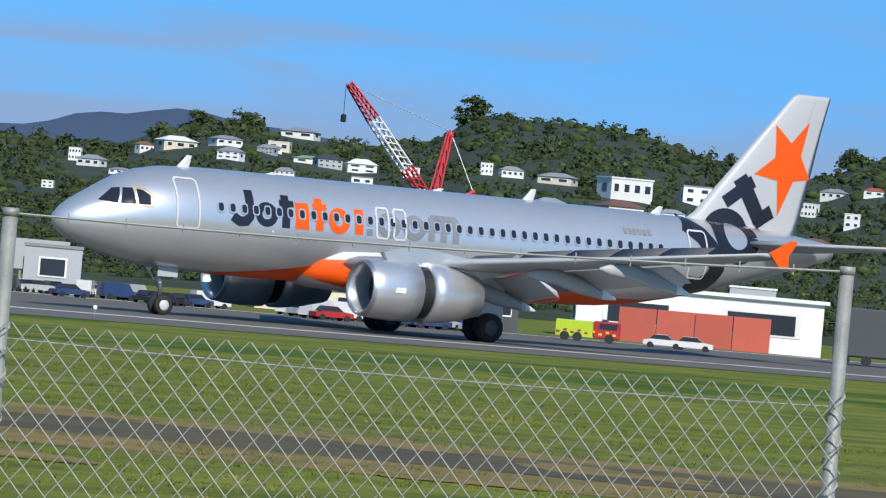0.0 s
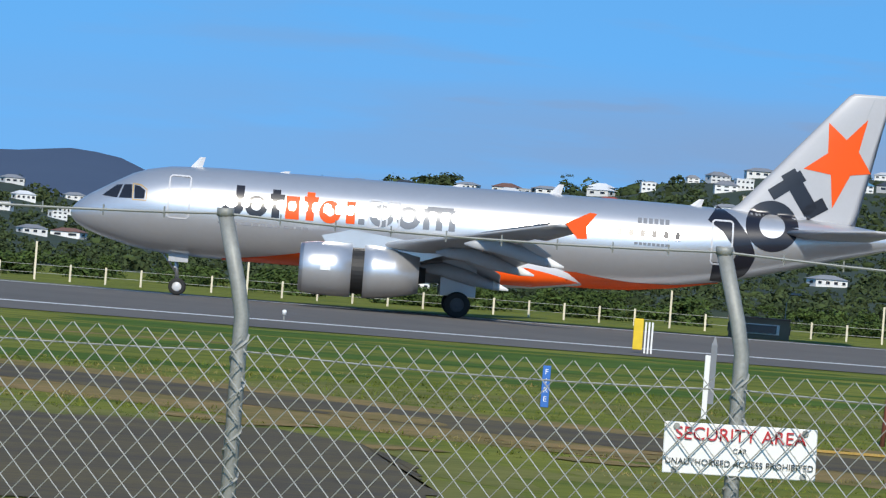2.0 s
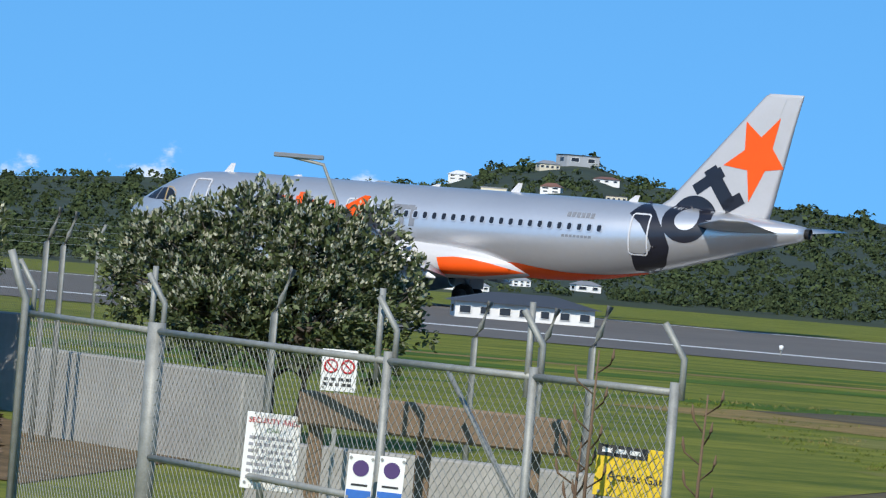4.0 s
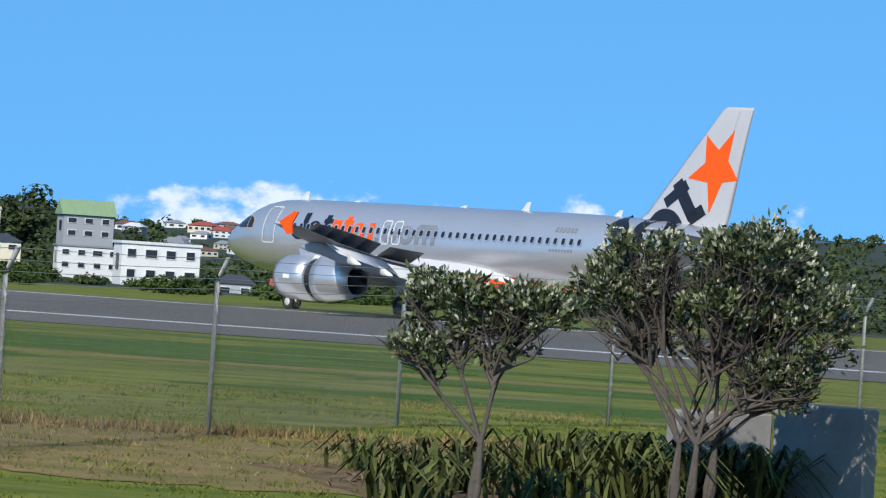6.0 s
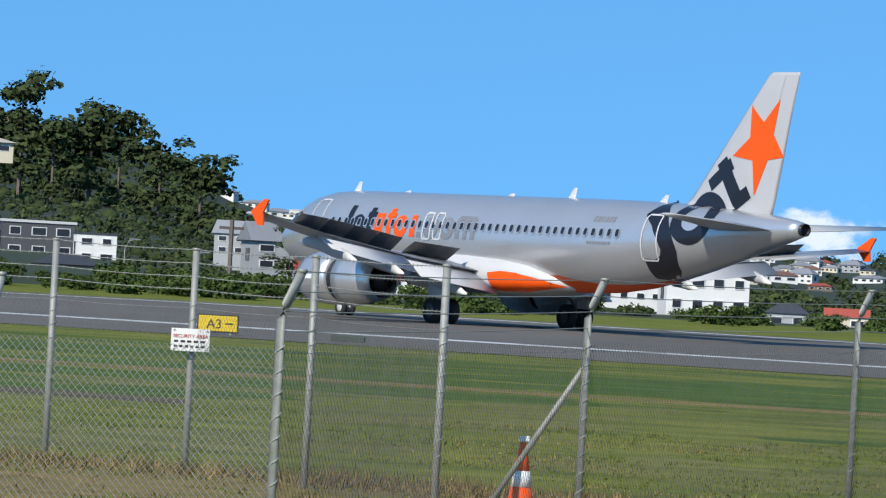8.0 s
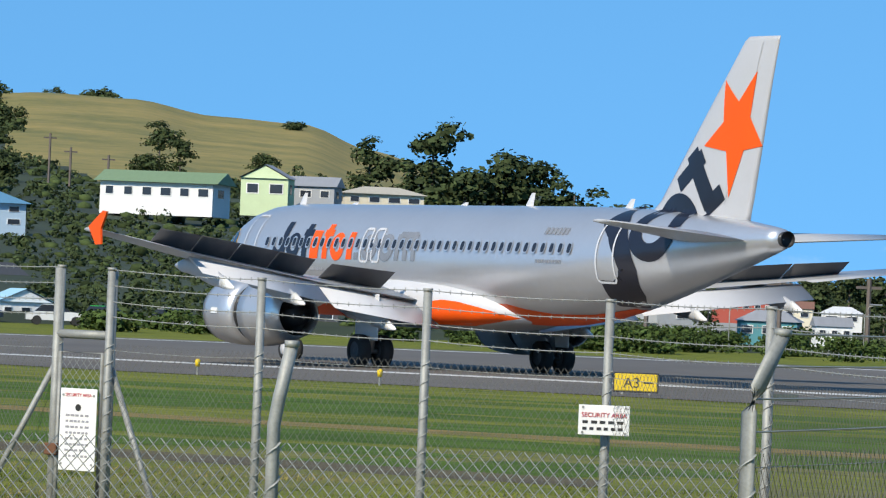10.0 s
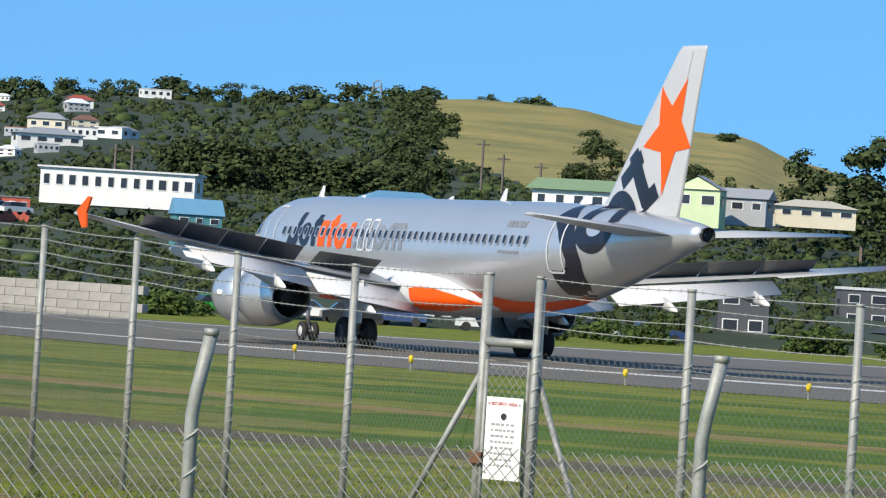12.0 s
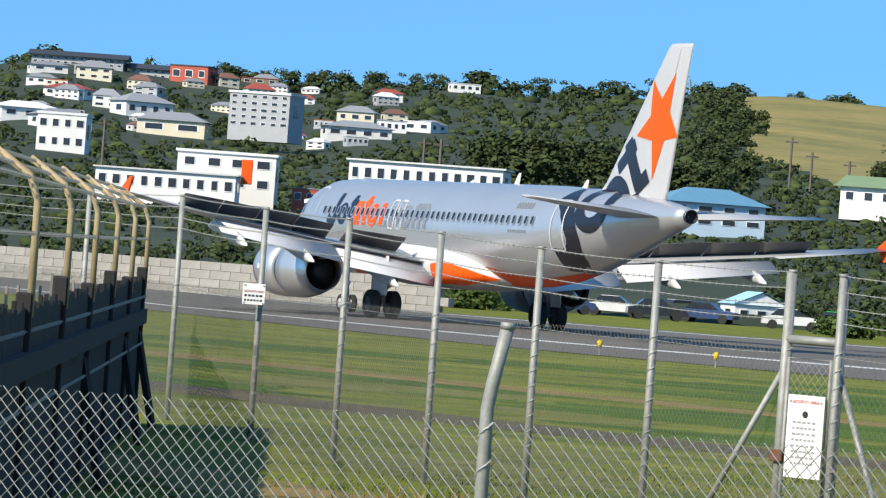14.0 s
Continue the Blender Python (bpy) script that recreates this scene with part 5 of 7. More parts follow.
p = sited(START, -23.0, -0.6, 246)
st = empty("yellow_kiosk", pose(p.x, p.y, 0, 0, 0, -23), "small kiosk with a yellow roof and blue front", "kiosk")
part("body", a_box(-0.5, -0.4, 0, 0.6, 0.4, 0.62), M_BLUE, st)
part("roof", a_box(-0.75, -0.55, 0.62, 0.8, 0.55, 0.86, bevel=0.02), WALL_MAT["yellow"], st)
for a, d, wd, m in ((-27.35, 268, 3.1, "grey"), (-28.55, 275, 3.2, "grey"), (-26.45, 262, 1.6, "blue"), (-26.05, 262, 1.1, "white")):
    p = sited(START, a, -0.6, d)
    bb = empty("billboard", pose(p.x, p.y, 0, 0, 0, a), "roadside billboard on steel posts", "billboard", "billboards")
    part("panel", a_box(-wd / 2, -0.06, 0.75, wd / 2, 0.06, 2.5, bevel=0.02), WALL_MAT[m], bb)
    for x in (-wd * 0.35, 0, wd * 0.35):
        part("post", a_box(x - 0.06, 0.07, 0, x + 0.06, 0.2, 2.5), M_GALV, bb)
    for k in range(4):
        part("rail", a_box(-wd / 2, 0.062, 0.9 + 0.45 * k, wd / 2, 0.10, 0.96 + 0.45 * k), M_GALV, bb)

# crane on the hill behind
M_CRANE = material("crane_red", (0.55, 0.03, 0.04), 0.5, scale=1)
M_CRANEW = material("crane_white", (0.75, 0.74, 0.72), 0.5, scale=1)
foot = sited(START, -33.1, 0.80, 620)
tipp, mast = sited(START, -32.0, 2.15, 620), sited(START, -33.25, 1.69, 625)
crane = empty("lattice_crane", pose(0, 0, 0), "tall red and white lattice crane on the hill", "crane")


def lattice(a, b, w0, w1, n, mat, name):
    d = (b - a).normalized()
    u = d.cross(Vector((0, 1, 0))).normalized()
    v = d.cross(u)
    out = []
    corner = lambda k, i: a.lerp(b, k / n) + (u * (1, 1, -1, -1)[i] + v * (1, -1, -1, 1)[i]) * (w0 + (w1 - w0) * k / n)
    for i in range(4):
        out.append(tube([corner(k, i) for k in range(n + 1)], 0.13, 4))
        for k in range(n):
            out.append(tube([corner(k, i), corner(k + 1, (i + 1) % 4)], 0.08, 3))
    part(name, joined(*out), mat, crane, "lattice boom section")


lattice(foot, foot.lerp(tipp, 0.30), 0.45, 0.6, 5, M_CRANE, "boom")
lattice(foot.lerp(tipp, 0.30), foot.lerp(tipp, 0.70), 0.6, 0.6, 7, M_CRANEW, "boom")
lattice(foot.lerp(tipp, 0.70), tipp, 0.6, 0.3, 6, M_CRANE, "boom")
lattice(foot, mast, 0.5, 0.25, 6, M_CRANE, "mast")
part("cab", a_box(-1.4, -1.2, -1.8, 2.4, 1.2, 0.6, bevel=0.1), M_CRANE, crane, "red machine house", at=pose(*foot, 0, 0, -33))
part("crawler", a_box(-2.2, -1.8, -5.5, 2.8, 1.8, -1.8, bevel=0.2), M_DARK, crane, "dark crawler base", at=pose(*foot, 0, 0, -33))
part("counter_boom", tube([foot + Vector((1.0, 0, -0.5)), foot + Vector((5.2, -2, 2.2))], 0.35, 6), M_CRANE, crane, "")
for a, b in ((tipp, mast), (mast, foot + Vector((5.0, -2, 2.0)))):
    part("cable", tube([a, b], 0.05, 3), M_CRANEW, crane, "")
part("hook_line", tube([tipp + Vector((-0.4, 0, 0)), tipp + Vector((-0.4, 0, -4.0))], 0.05, 3), M_DARK, crane, "")
part("hook", a_box(-0.3, -0.3, -5.0, 0.3, 0.3, -4.0, bevel=0.1), M_DARK, crane, "dark hook block", at=Matrix.Translation(tipp + Vector((-0.4, 0, 0))))

# ---- vehicles parked beyond the runway ----
CAR_COLOURS = {"white": (0.72, 0.72, 0.72), "silver": (0.42, 0.43, 0.45), "red": (0.42, 0.03, 0.03), "blue": (0.03, 0.06, 0.16), "black": (0.02, 0.02, 0.024), "green": (0.02, 0.45, 0.08)}
CAR_MAT = {k: material("car_" + k, v, 0.3, scale=1, coat=0.5) for k, v in CAR_COLOURS.items()}


def car(at, colour, scale=1.0, van=False):
    """A parked car in parts; local x along it."""
    top = empty("parked_car", at, "parked %s %s beyond the runway" % (colour, "van" if van else "car"), "car", "parked cars")
    s = scale
    prof = [(-2.1, .35), (-2.1, .8), (-1.3, .95), (1.2, .95), (2.1, .82), (2.1, .35)] if not van else [(-2.2, .35), (-2.2, 1.9), (1.0, 1.9), (1.6, 1.1), (2.2, 1.0), (2.2, .35)]
    part("body", loft([[Vector((x * s, y * s, z * s)) for x, z in prof] for y in (-0.85, 0.85)]), CAR_MAT[colour], top)
    if not van:
        part("cabin", loft([[Vector((x * s, y * s, z * s)) for x, z in ((-1.5, .95), (-1.0, 1.42), (0.35, 1.42), (1.0, .95))] for y in (-0.72, 0.72)]), M_PANE, top, "dark glazed cabin")
        part("roof_panel", a_box(-0.95 * s, -0.7 * s, 1.42 * s, 0.32 * s, 0.7 * s, 1.46 * s), CAR_MAT[colour], top)
    for x in (-1.35, 1.35):
        for y in (-0.8, 0.8):
            part("wheel", tube([(x * s, (y - 0.1) * s, .33 * s), (x * s, (y + 0.1) * s, .33 * s)], 0.33 * s, 12), M_TYRE, top)


rc = random.Random(21)
for k in range(15):
    a = -28.0 - 2.6 * k / 14
    p = sited(START, a, -0.6, 226 + rc.uniform(-4, 8))
    car(pose(p.x, p.y, 0, 0, 0, rc.uniform(-30, 60)), rc.choice(list(CAR_COLOURS)[:5]), 0.42, rc.random() < 0.2)
for k in range(16):
    a = -31.6 - 2.2 * k / 15
    p = sited(START, a, -0.6, 222 + rc.uniform(-4, 8))
    car(pose(p.x, p.y, 0, 0, 0, rc.uniform(-20, 20)), rc.choice(list(CAR_COLOURS)[:5]), 0.46, rc.random() < 0.2)
for a, d, c in ((24.3, 285, "blue"), (23.7, 290, "white"), (23.2, 285, "black"), (22.9, 300, "silver"), (22.6, 290, "blue"), (21.6, 285, "white"), (25.1, 300, "blue"), (24.8, 280, "green"), (20.2, 285, "silver"), (19.6, 285, "blue"), (27.25, 476, "white"), (21.0, 290, "green")):
    p = sited(END_EYE, a, -0.5, d)
    z = 0 if d < 400 else EYE_Z + math.tan(radians(0.52)) * d
    car(pose(p.x, p.y, z, 0, 0, a + rc.uniform(-40, 40)), c, 0.85)
# fire engine
p = sited(START, -35.1, -0.7, 226)
fe = empty("fire_engine", pose(p.x, p.y, 0, 0, 0, -36), "red and lime-yellow fire engine beyond the runway", "truck")
part("body", a_box(-1.55, -0.5, 0.2, 0.2, 0.5, 0.98, bevel=0.03), material("lime_paint", (0.45, 0.62, 0.04), 0.35, scale=1), fe, "lime-yellow body")
part("cab", a_box(0.22, -0.5, 0.2, 1.5, 0.5, 1.02, bevel=0.05), CAR_MAT["red"], fe, "red cab")
part("windscreen", a_box(0.5, -0.52, 0.66, 1.35, -0.505, 0.92), M_PANE, fe)
for k in range(9):
    part("chequer", a_box(-1.5 + 0.33 * k, -0.515, 0.36 + 0.1 * (k % 2), -1.34 + 0.33 * k, -0.505, 0.46 + 0.1 * (k % 2)), CAR_MAT["red"] if k < 5 else WALL_MAT["yellow"], fe)
part("light_bar", a_box(0.6, -0.35, 1.02, 0.9, 0.35, 1.12, bevel=0.02), CAR_MAT["blue"], fe, "blue light bar")
for x in (-1.1, -0.5, 1.0):
    part("wheel", tube([(x, -0.53, 0.22), (x, -0.38, 0.22)], 0.22, 14), M_TYRE, fe)
for a, c in ((-36.0, "white"), (-36.35, "white")):
    p = sited(START, a, -0.7, 226)
    car(pose(p.x, p.y, 0, 0, 0, -40), c, 0.45)
# dark trailer
p = sited(START, -38.35, -0.7, 226)
tr = empty("dark_trailer", pose(p.x, p.y, 0, 0, 0, -38), "dark covered trailer beside the hangar", "trailer")
part("body", a_box(-1.4, -0.8, 0.4, 2.4, 0.8, 2.7, bevel=0.08), WALL_MAT["dark"], tr)
for x in (-0.8, 0.2, 1.6):
    part("wheel", tube([(x, -0.85, 0.25), (x, -0.6, 0.25)], 0.25, 12), M_TYRE, tr)

# ---- lamp posts and utility poles ----
M_POLE = material("timber_pole", (0.16, 0.13, 0.11), 0.9, scale=3)


def lamp_post(eye, turn, dist, tall, side=1, base_angle=None):
    p = sited(eye, turn, -0.6, dist)
    z = 0 if base_angle is None else EYE_Z + math.tan(radians(base_angle)) * dist
    top = empty("street_lamp", pose(p.x, p.y, z, 0, 0, turn), "slim grey street lamp with a curved arm", "street lamp", "street lamps")
    part("pole", tube([(0, 0, -0.5), (0, 0, tall * 0.8), (0.08 * tall * side, 0, tall * 0.97), (0.25 * tall * side, 0, tall)], 0.02 * tall ** 0.5, 6), M_GALV, top, "", True)
    part("lamp_head", a_box(0.2 * tall * side - 0.12 * tall, -0.08, tall - 0.04, 0.2 * tall * side + 0.12 * tall, 0.08, tall + 0.06, bevel=0.02), M_GREYL, top)


for a, d, h, s in ((-25.6, 250, 3.4, -1), (-24.9, 268, 3.0, -1), (-33.0, 236, 3.3, -1), (-32.4, 238, 3.0, 1), (-31.9, 240, 2.9, 1), (-28.9, 240, 2.0, 1), (-20.3, 228, 2.2, 1)):
    lamp_post(START, a, d, h, s)
lamp_post(START, -0.45, 100, 4.35, -1)
lamp_post(LATER, 15.0, 300, 2.6, 1)
for a, d in ((15.9, 300), (13.6, 290), (12.0, 285), (24.6, 280)):
    lamp_post(END_EYE, a, d, 3.2, 1)


def utility_pole(eye, turn, angle, dist, tall):
    p = sited(eye, turn, angle, dist)
    top = empty("utility_pole", pose(p.x, p.y, p.z, 0, 0, turn + 20), "dark timber utility pole with a crossarm", "pole", "utility poles")
    part("pole", tube([(0, 0, -1), (0, 0, tall)], 0.16, 6), M_POLE, top)
    part("crossarm", a_box(-0.9, -0.08, tall - 0.7, 0.9, 0.08, tall - 0.5), M_POLE, top)


for a, el, d, h in ((21.75, 1.25, 640, 5.6), (21.5, 1.22, 640, 4.2), (21.05, 1.2, 640, 3.6), (26.1, 0.95, 600, 5.0), (25.9, 0.9, 540, 5), (29.9, 0.9, 600, 5)):
    utility_pole(END_EYE, a, el, d, h)
for a in (14.6, 13.1, 12.1):
    utility_pole(LATER, a, -0.3, 340, 4.2)
# lattice mast on the skyline
p = sited(END_EYE, 23.05, 2.12, 1480)
pm = empty("lattice_mast", pose(p.x, p.y, p.z, 0, 0, 20), "grey lattice mast on the skyline", "mast")
mast_bits = []
for sx, sy in ((1, 1), (1, -1), (-1, -1), (-1, 1)):
    mast_bits.append(tube([(2.2 * sx, 2.2 * sy, -3), (1.1 * sx, 1.1 * sy, 6)], 0.2, 4))
for z in (0, 2, 4, 6):
    k = 2.2 - 1.1 * (z + 3) / 9
    mast_bits += [tube([(k, k, z), (-k, k, z + 1)], 0.14, 3), tube([(-k, -k, z), (k, -k, z + 1)], 0.14, 3)]
part("lattice", joined(*mast_bits), M_GALV, pm)


# ---- woods on the hills ----
def clump(seed, squash=0.8):
    """A lumpy low crown: points and triangles."""
    bm = bmesh.new()
    bmesh.ops.create_icosphere(bm, subdivisions=2 if seed >= 100 else 1, radius=1.0)
    for v in bm.verts:
        n = noise.noise(v.co * 1.7 + Vector((seed * 3.1, 0, 0))) * 0.75 + noise.noise(v.co * 3.9 + Vector((0, seed * 2.3, 0))) * 0.45
        v.co = v.co * (1 + n)
        v.co.z *= squash
    bm.verts.ensure_lookup_table()
    out = np.array([v.co[:] for v in bm.verts]), np.array([[v.index for v in f.verts] for f in bm.faces])
    bm.free()
    return out


def scatter(name, kinds, rows, mat, label, category, at=None):
    """One mesh of many pieces; rows: kind, x, y, z, size, stretch up, turn."""
    vs, fs, k = [], [], 0
    for kind, x, y, z, size, up, turn in rows:
        v, f = kinds[kind]
        c, s = math.cos(turn), math.sin(turn)
        w = v @ np.array([[c, s, 0], [-s, c, 0], [0, 0, up]]) * size + np.array([x, y, z])
        vs.append(w)
        fs.append(f + k)
        k += len(v)
    V, T = np.concatenate(vs), np.concatenate(fs)
    me = bpy.data.meshes.new(name)
    n = T.shape[1]
    me.vertices.add(len(V))
    me.vertices.foreach_set("co", V.astype(np.float32).ravel())
    me.loops.add(T.size)
    me.loops.foreach_set("vertex_index", T.astype(np.int32).ravel())
    me.polygons.add(len(T))
    me.polygons.foreach_set("loop_start", np.arange(0, T.size, n, dtype=np.int32))
    me.update(calc_edges=True)
    me.materials.append(mat)
    return tagged(new(name, me), label, category, "", "stuff")


def tuft(seed, count, size, squash=0.8):
    """A leafy crown of many small leaf sprays: points and quads."""
    r = np.random.RandomState(seed)
    d = r.normal(size=(count, 3))
    d[:, 2] = np.abs(d[:, 2]) * 1.0 - 0.25
    d /= np.linalg.norm(d, axis=1)[:, None]
    lump = 1 + 0.35 * np.sin(d[:, 0] * 3.1 + seed) * np.cos(d[:, 1] * 2.7 + seed * 2)
    c = d * (r.uniform(0.55, 1.0, count) * lump)[:, None]
    n = d + r.normal(scale=0.45, size=(count, 3))
    n /= np.linalg.norm(n, axis=1)[:, None]
    u = np.cross(n, r.normal(size=(count, 3)))
    u /= np.linalg.norm(u, axis=1)[:, None]
    v = np.cross(n, u)
    s = size * r.uniform(0.6, 1.3, (count, 1))
    pts = np.stack([c - u * s, c - v * s * 0.7, c + u * s, c + v * s * 0.7], 1).reshape(-1, 3)
    pts[:, 2] *= squash
    return pts, np.arange(count * 4).reshape(-1, 4)


M_WOODS = material("woodland_leaves", (0.062, 0.084, 0.030), 0.9, second=(0.024, 0.038, 0.016), scale=0.06, spread=0.16, island=0.35, spec=0.2)
rw = random.Random(5)
kinds = [tuft(k, 34, 0.30, 0.75 + 0.05 * (k % 5)) for k in range(10)]
rows = []
for _ in range(24000):
    a = rw.uniform(-41.5, 34)
    u = rw.random()
    d = FOOT + 6 + (TOP - FOOT) * (u ** 2.0)
    if u > 0.93:
        d = rw.uniform(1350, 1520)
    if golden(a, d) and rw.random() < 0.985:
        continue
    z = land(a, d)
    el = math.degrees(math.atan2(z - EYE_Z, d))
    size = rw.choice((6, 8, 10, 13, 17)) * rw.uniform(0.7, 1.15) * d / 8532
    half, rise = math.degrees(size / d), math.degrees(1.5 * size / d)
    if any(abs(a - h[0]) < h[2] / 2 + half * 0.7 and h[1] - rise < el < h[1] + h[3] * 0.8 and d < h[4] + 12 for h in house_spots):
        continue
    rows.append((rw.randrange(10), *polar(a, d)[:2], z + size * 0.35, size, rw.uniform(0.8, 1.25), rw.uniform(0, 6.28)))
scatter("woods", kinds, rows, M_WOODS, "dense dark green bush covering the hills", "woods")

# rounded crowns of the denser bush between the leafier trees
M_BUSH = material("bush_crowns", (0.058, 0.080, 0.026), 0.95, second=(0.020, 0.032, 0.013), scale=0.35, detail=8.0, spread=0.16, bump=1.0, bump_scale=0.9, island=0.4, spec=0.15)
lumps = [clump(k, 0.7) for k in range(8)]
rows = []
for _ in range(11000):
    a = rw.uniform(-41.5, -12) if rw.random() < 0.5 else rw.uniform(8, 34)
    d = FOOT + 6 + (TOP - FOOT) * rw.random() ** 1.5
    if golden(a, d):
        continue
    z = land(a, d)
    el = math.degrees(math.atan2(z - EYE_Z, d))
    size = rw.choice((7, 9, 11, 14)) * rw.uniform(0.7, 1.2) * d / 8532
    half, rise = math.degrees(size / d), math.degrees(1.5 * size / d)
    if any(abs(a - h[0]) < h[2] / 2 + half * 0.7 and h[1] - rise < el < h[1] + h[3] * 0.8 and d < h[4] + 12 for h in house_spots):
        continue
    rows.append((rw.randrange(8), *polar(a, d)[:2], z + size * 0.2, size, rw.uniform(0.7, 1.1), rw.uniform(0, 6.28)))
scatter("bush_crowns", lumps, rows, M_BUSH, "rounded dark green crowns of coastal bush", "woods")


M_PINE = material("dark_conifers", (0.062, 0.085, 0.030), 0.9, second=(0.024, 0.036, 0.014), scale=0.4, island=0.35, spec=0.2)
M_SCRUB = material("green_scrub", (0.075, 0.115, 0.028), 0.9, second=(0.028, 0.048, 0.012), scale=0.5, island=0.4, spec=0.2)
big = [tuft(100 + k, 90, 0.20, 0.9) for k in range(6)]


def grove(name, spots, mat, label, trunks=None):
    """Trees made of several lumps each. spots: eye, turn, height angle of the foot, distance, crown width and height in degrees."""
    rows = []
    for eye, turn, angle, dist, dw, dh in spots:
        k = dist * math.pi / 180
        p = sited(eye, turn, angle, dist)
        a0, d0 = math.degrees(math.atan2(-p.x, p.y)), math.hypot(p.x, p.y)
        foot_z = min(p.z, max(0.0, land(a0, d0)))
        if trunks is not None:
            trunks.append(tube([(p.x, p.y, foot_z - 0.5), (p.x, p.y, p.z + 0.6 * dh * k)], 0.3, 5, taper=[0.035 * dw * k, 0.015 * dw * k]))
        for _ in range(12):
            u, v = rw.gauss(0, 0.25), rw.uniform(0.12, 0.85)
            size = dw * k * rw.uniform(0.20, 0.34) * (1.25 - 0.6 * v)
            rows.append((rw.randrange(6), p.x + math.cos(radians(turn)) * u * dw * k * (1.2 - 0.6 * v), p.y + rw.gauss(0, 0.15) * dw * k, p.z + v * dh * k - size * 0.2, size, rw.uniform(0.6, 1.0), rw.uniform(0, 6.28)))
        gap = p.z - foot_z
        if gap > 0.3:
            for _ in range(6):
                rows.append((rw.randrange(6), p.x + rw.gauss(0, 0.22) * dw * k, p.y + rw.gauss(0, .1) * dw * k, foot_z + gap * rw.random(), dw * k * rw.uniform(0.2, 0.35), 0.8, rw.uniform(0, 6.28)))
    return scatter(name, big, rows, mat, label, "trees")


skyline = [(END_EYE, 17.2, 1.30, 700, 0.95, 1.0), (END_EYE, 16.35, 1.15, 700, 1.0, 0.8), (END_EYE, 16.0, 1.2, 700, 0.7, 0.7), (END_EYE, 17.95, 1.32, 720, 0.7, 0.68), (END_EYE, 15.5, 0.95, 700, 0.8, 0.6), (END_EYE, 15.0, 0.75, 700, 0.8, 0.5), (END_EYE, 16.8, 1.1, 690, 0.8, 0.5), (END_EYE, 20.45, 1.66, 900, 0.42, 0.36), (END_EYE, 20.2, 1.5, 880, 0.36, 0.3), (END_EYE, 19.25, 1.45, 860, 0.4, 0.2), (END_EYE, 20.65, 1.42, 860, 0.4, 0.14), (END_EYE, 21.7, 2.16, 1480, 0.22, 0.2), (END_EYE, 21.2, 2.16, 1490, 0.5, 0.1), (END_EYE, 18.85, 1.93, 1400, 0.28, 0.08), (END_EYE, 22.75, 2.14, 1480, 0.55, 0.18)]
skyline = [(e, a, el, d, w * 0.95, h * 0.9) for e, a, el, d, w, h in skyline]
for k in range(16):
    skyline.append((END_EYE, 23.4 + 0.34 * k + rw.uniform(-.1, .1), 2.0 - 0.012 * k, 1490, rw.uniform(0.35, 0.6), rw.uniform(0.2, 0.36)))
for k in range(14):
    skyline.append((END_EYE, 22.45 + rw.uniform(-.2, .3), 1.15 + 0.07 * k, 700 + 55 * k, rw.uniform(0.35, 0.6), rw.uniform(0.2, 0.3)))
for k in range(9):
    skyline.append((END_EYE, 22.75 + 0.32 * k, 1.0 + 0.03 * k, 720, rw.uniform(0.5, 0.8), rw.uniform(0.3, 0.5)))
for a, el, dw, dh in ((-33.55, 1.75, 0.55, 0.4), (-33.9, 1.75, 0.4, 0.3), (-30.25, 1.45, 0.35, 0.25), (-30.85, 1.5, 0.35, 0.28), (-20.35, 1.25, 0.28, 0.26), (-20.7, 1.25, 0.32, 0.28), (-23.0, 1.35, 0.8, 0.25), (-22.6, 1.4, 0.6, 0.2), (-23.9, 1.3, 0.5, 0.25), (-24.4, 1.35, 0.5, 0.25), (-16.1, 0.8, 0.5, 0.2), (-15.5, 0.72, 0.4, 0.2), (-17.6, 0.85, 0.2, 0.3), (-3.35, 1.15, 0.3, 0.14), (-38.0, 1.7, 0.4, 0.2), (-36.6, 1.5, 0.2, 0.25)):
    skyline.append((START, a, el, 1480, dw, dh))
for a, el, dw, dh in ((10.75, 0.1, 0.75, 0.62), (11.0, 0.2, 0.5, 0.45), (11.9, 0.0, 0.6, 0.5), (12.3, 0.0, 0.6, 0.5), (12.7, 0.0, 0.5, 0.45), (13.0, 0.05, 0.3, 0.35), (9.4, -0.1, 0.5, 0.4)):
    skyline.append((MIDDLE, a, el, 480, dw, dh))
skyline.append((LATER, 13.9, -0.35, 345, 0.42, 0.85))
wood_bits = []
grove("dark_trees", skyline, M_PINE, "dark conifers and broad trees on the slopes", wood_bits)
tagged(part("tree_trunks", joined(*wood_bits), M_POLE), "dark trunks of the trees on the slopes", "trunks", "", "stuff")

scrub = []
for k in range(110):
    a = -8 - 18.5 * rw.random()
    scrub.append((START, a, -0.57, rw.uniform(252, 300), rw.uniform(0.25, 0.6), rw.uniform(0.12, 0.38)))
for k in range(60):
    a = rw.uniform(5, 17.5)
    scrub.append((MIDDLE, a, -0.5, rw.uniform(285, 330), rw.uniform(0.25, 0.6), rw.uniform(0.12, 0.32)))
for k in range(70):
    a = rw.uniform(12, 33)
    scrub.append((END_EYE, a, -0.48, rw.uniform(262, 300), rw.uniform(0.3, 0.7), rw.uniform(0.12, 0.34 if a < 20 else 0.2)))
scrub = [s for s in scrub if not any(abs(s[1] - t[1]) < t[3] / 2 and s[0] is t[0] and s[3] < t[5] and t[2] < -0.2 for t in TOWN)]
grove("scrub", scrub, M_SCRUB, "green scrub and hedges beyond the runway")

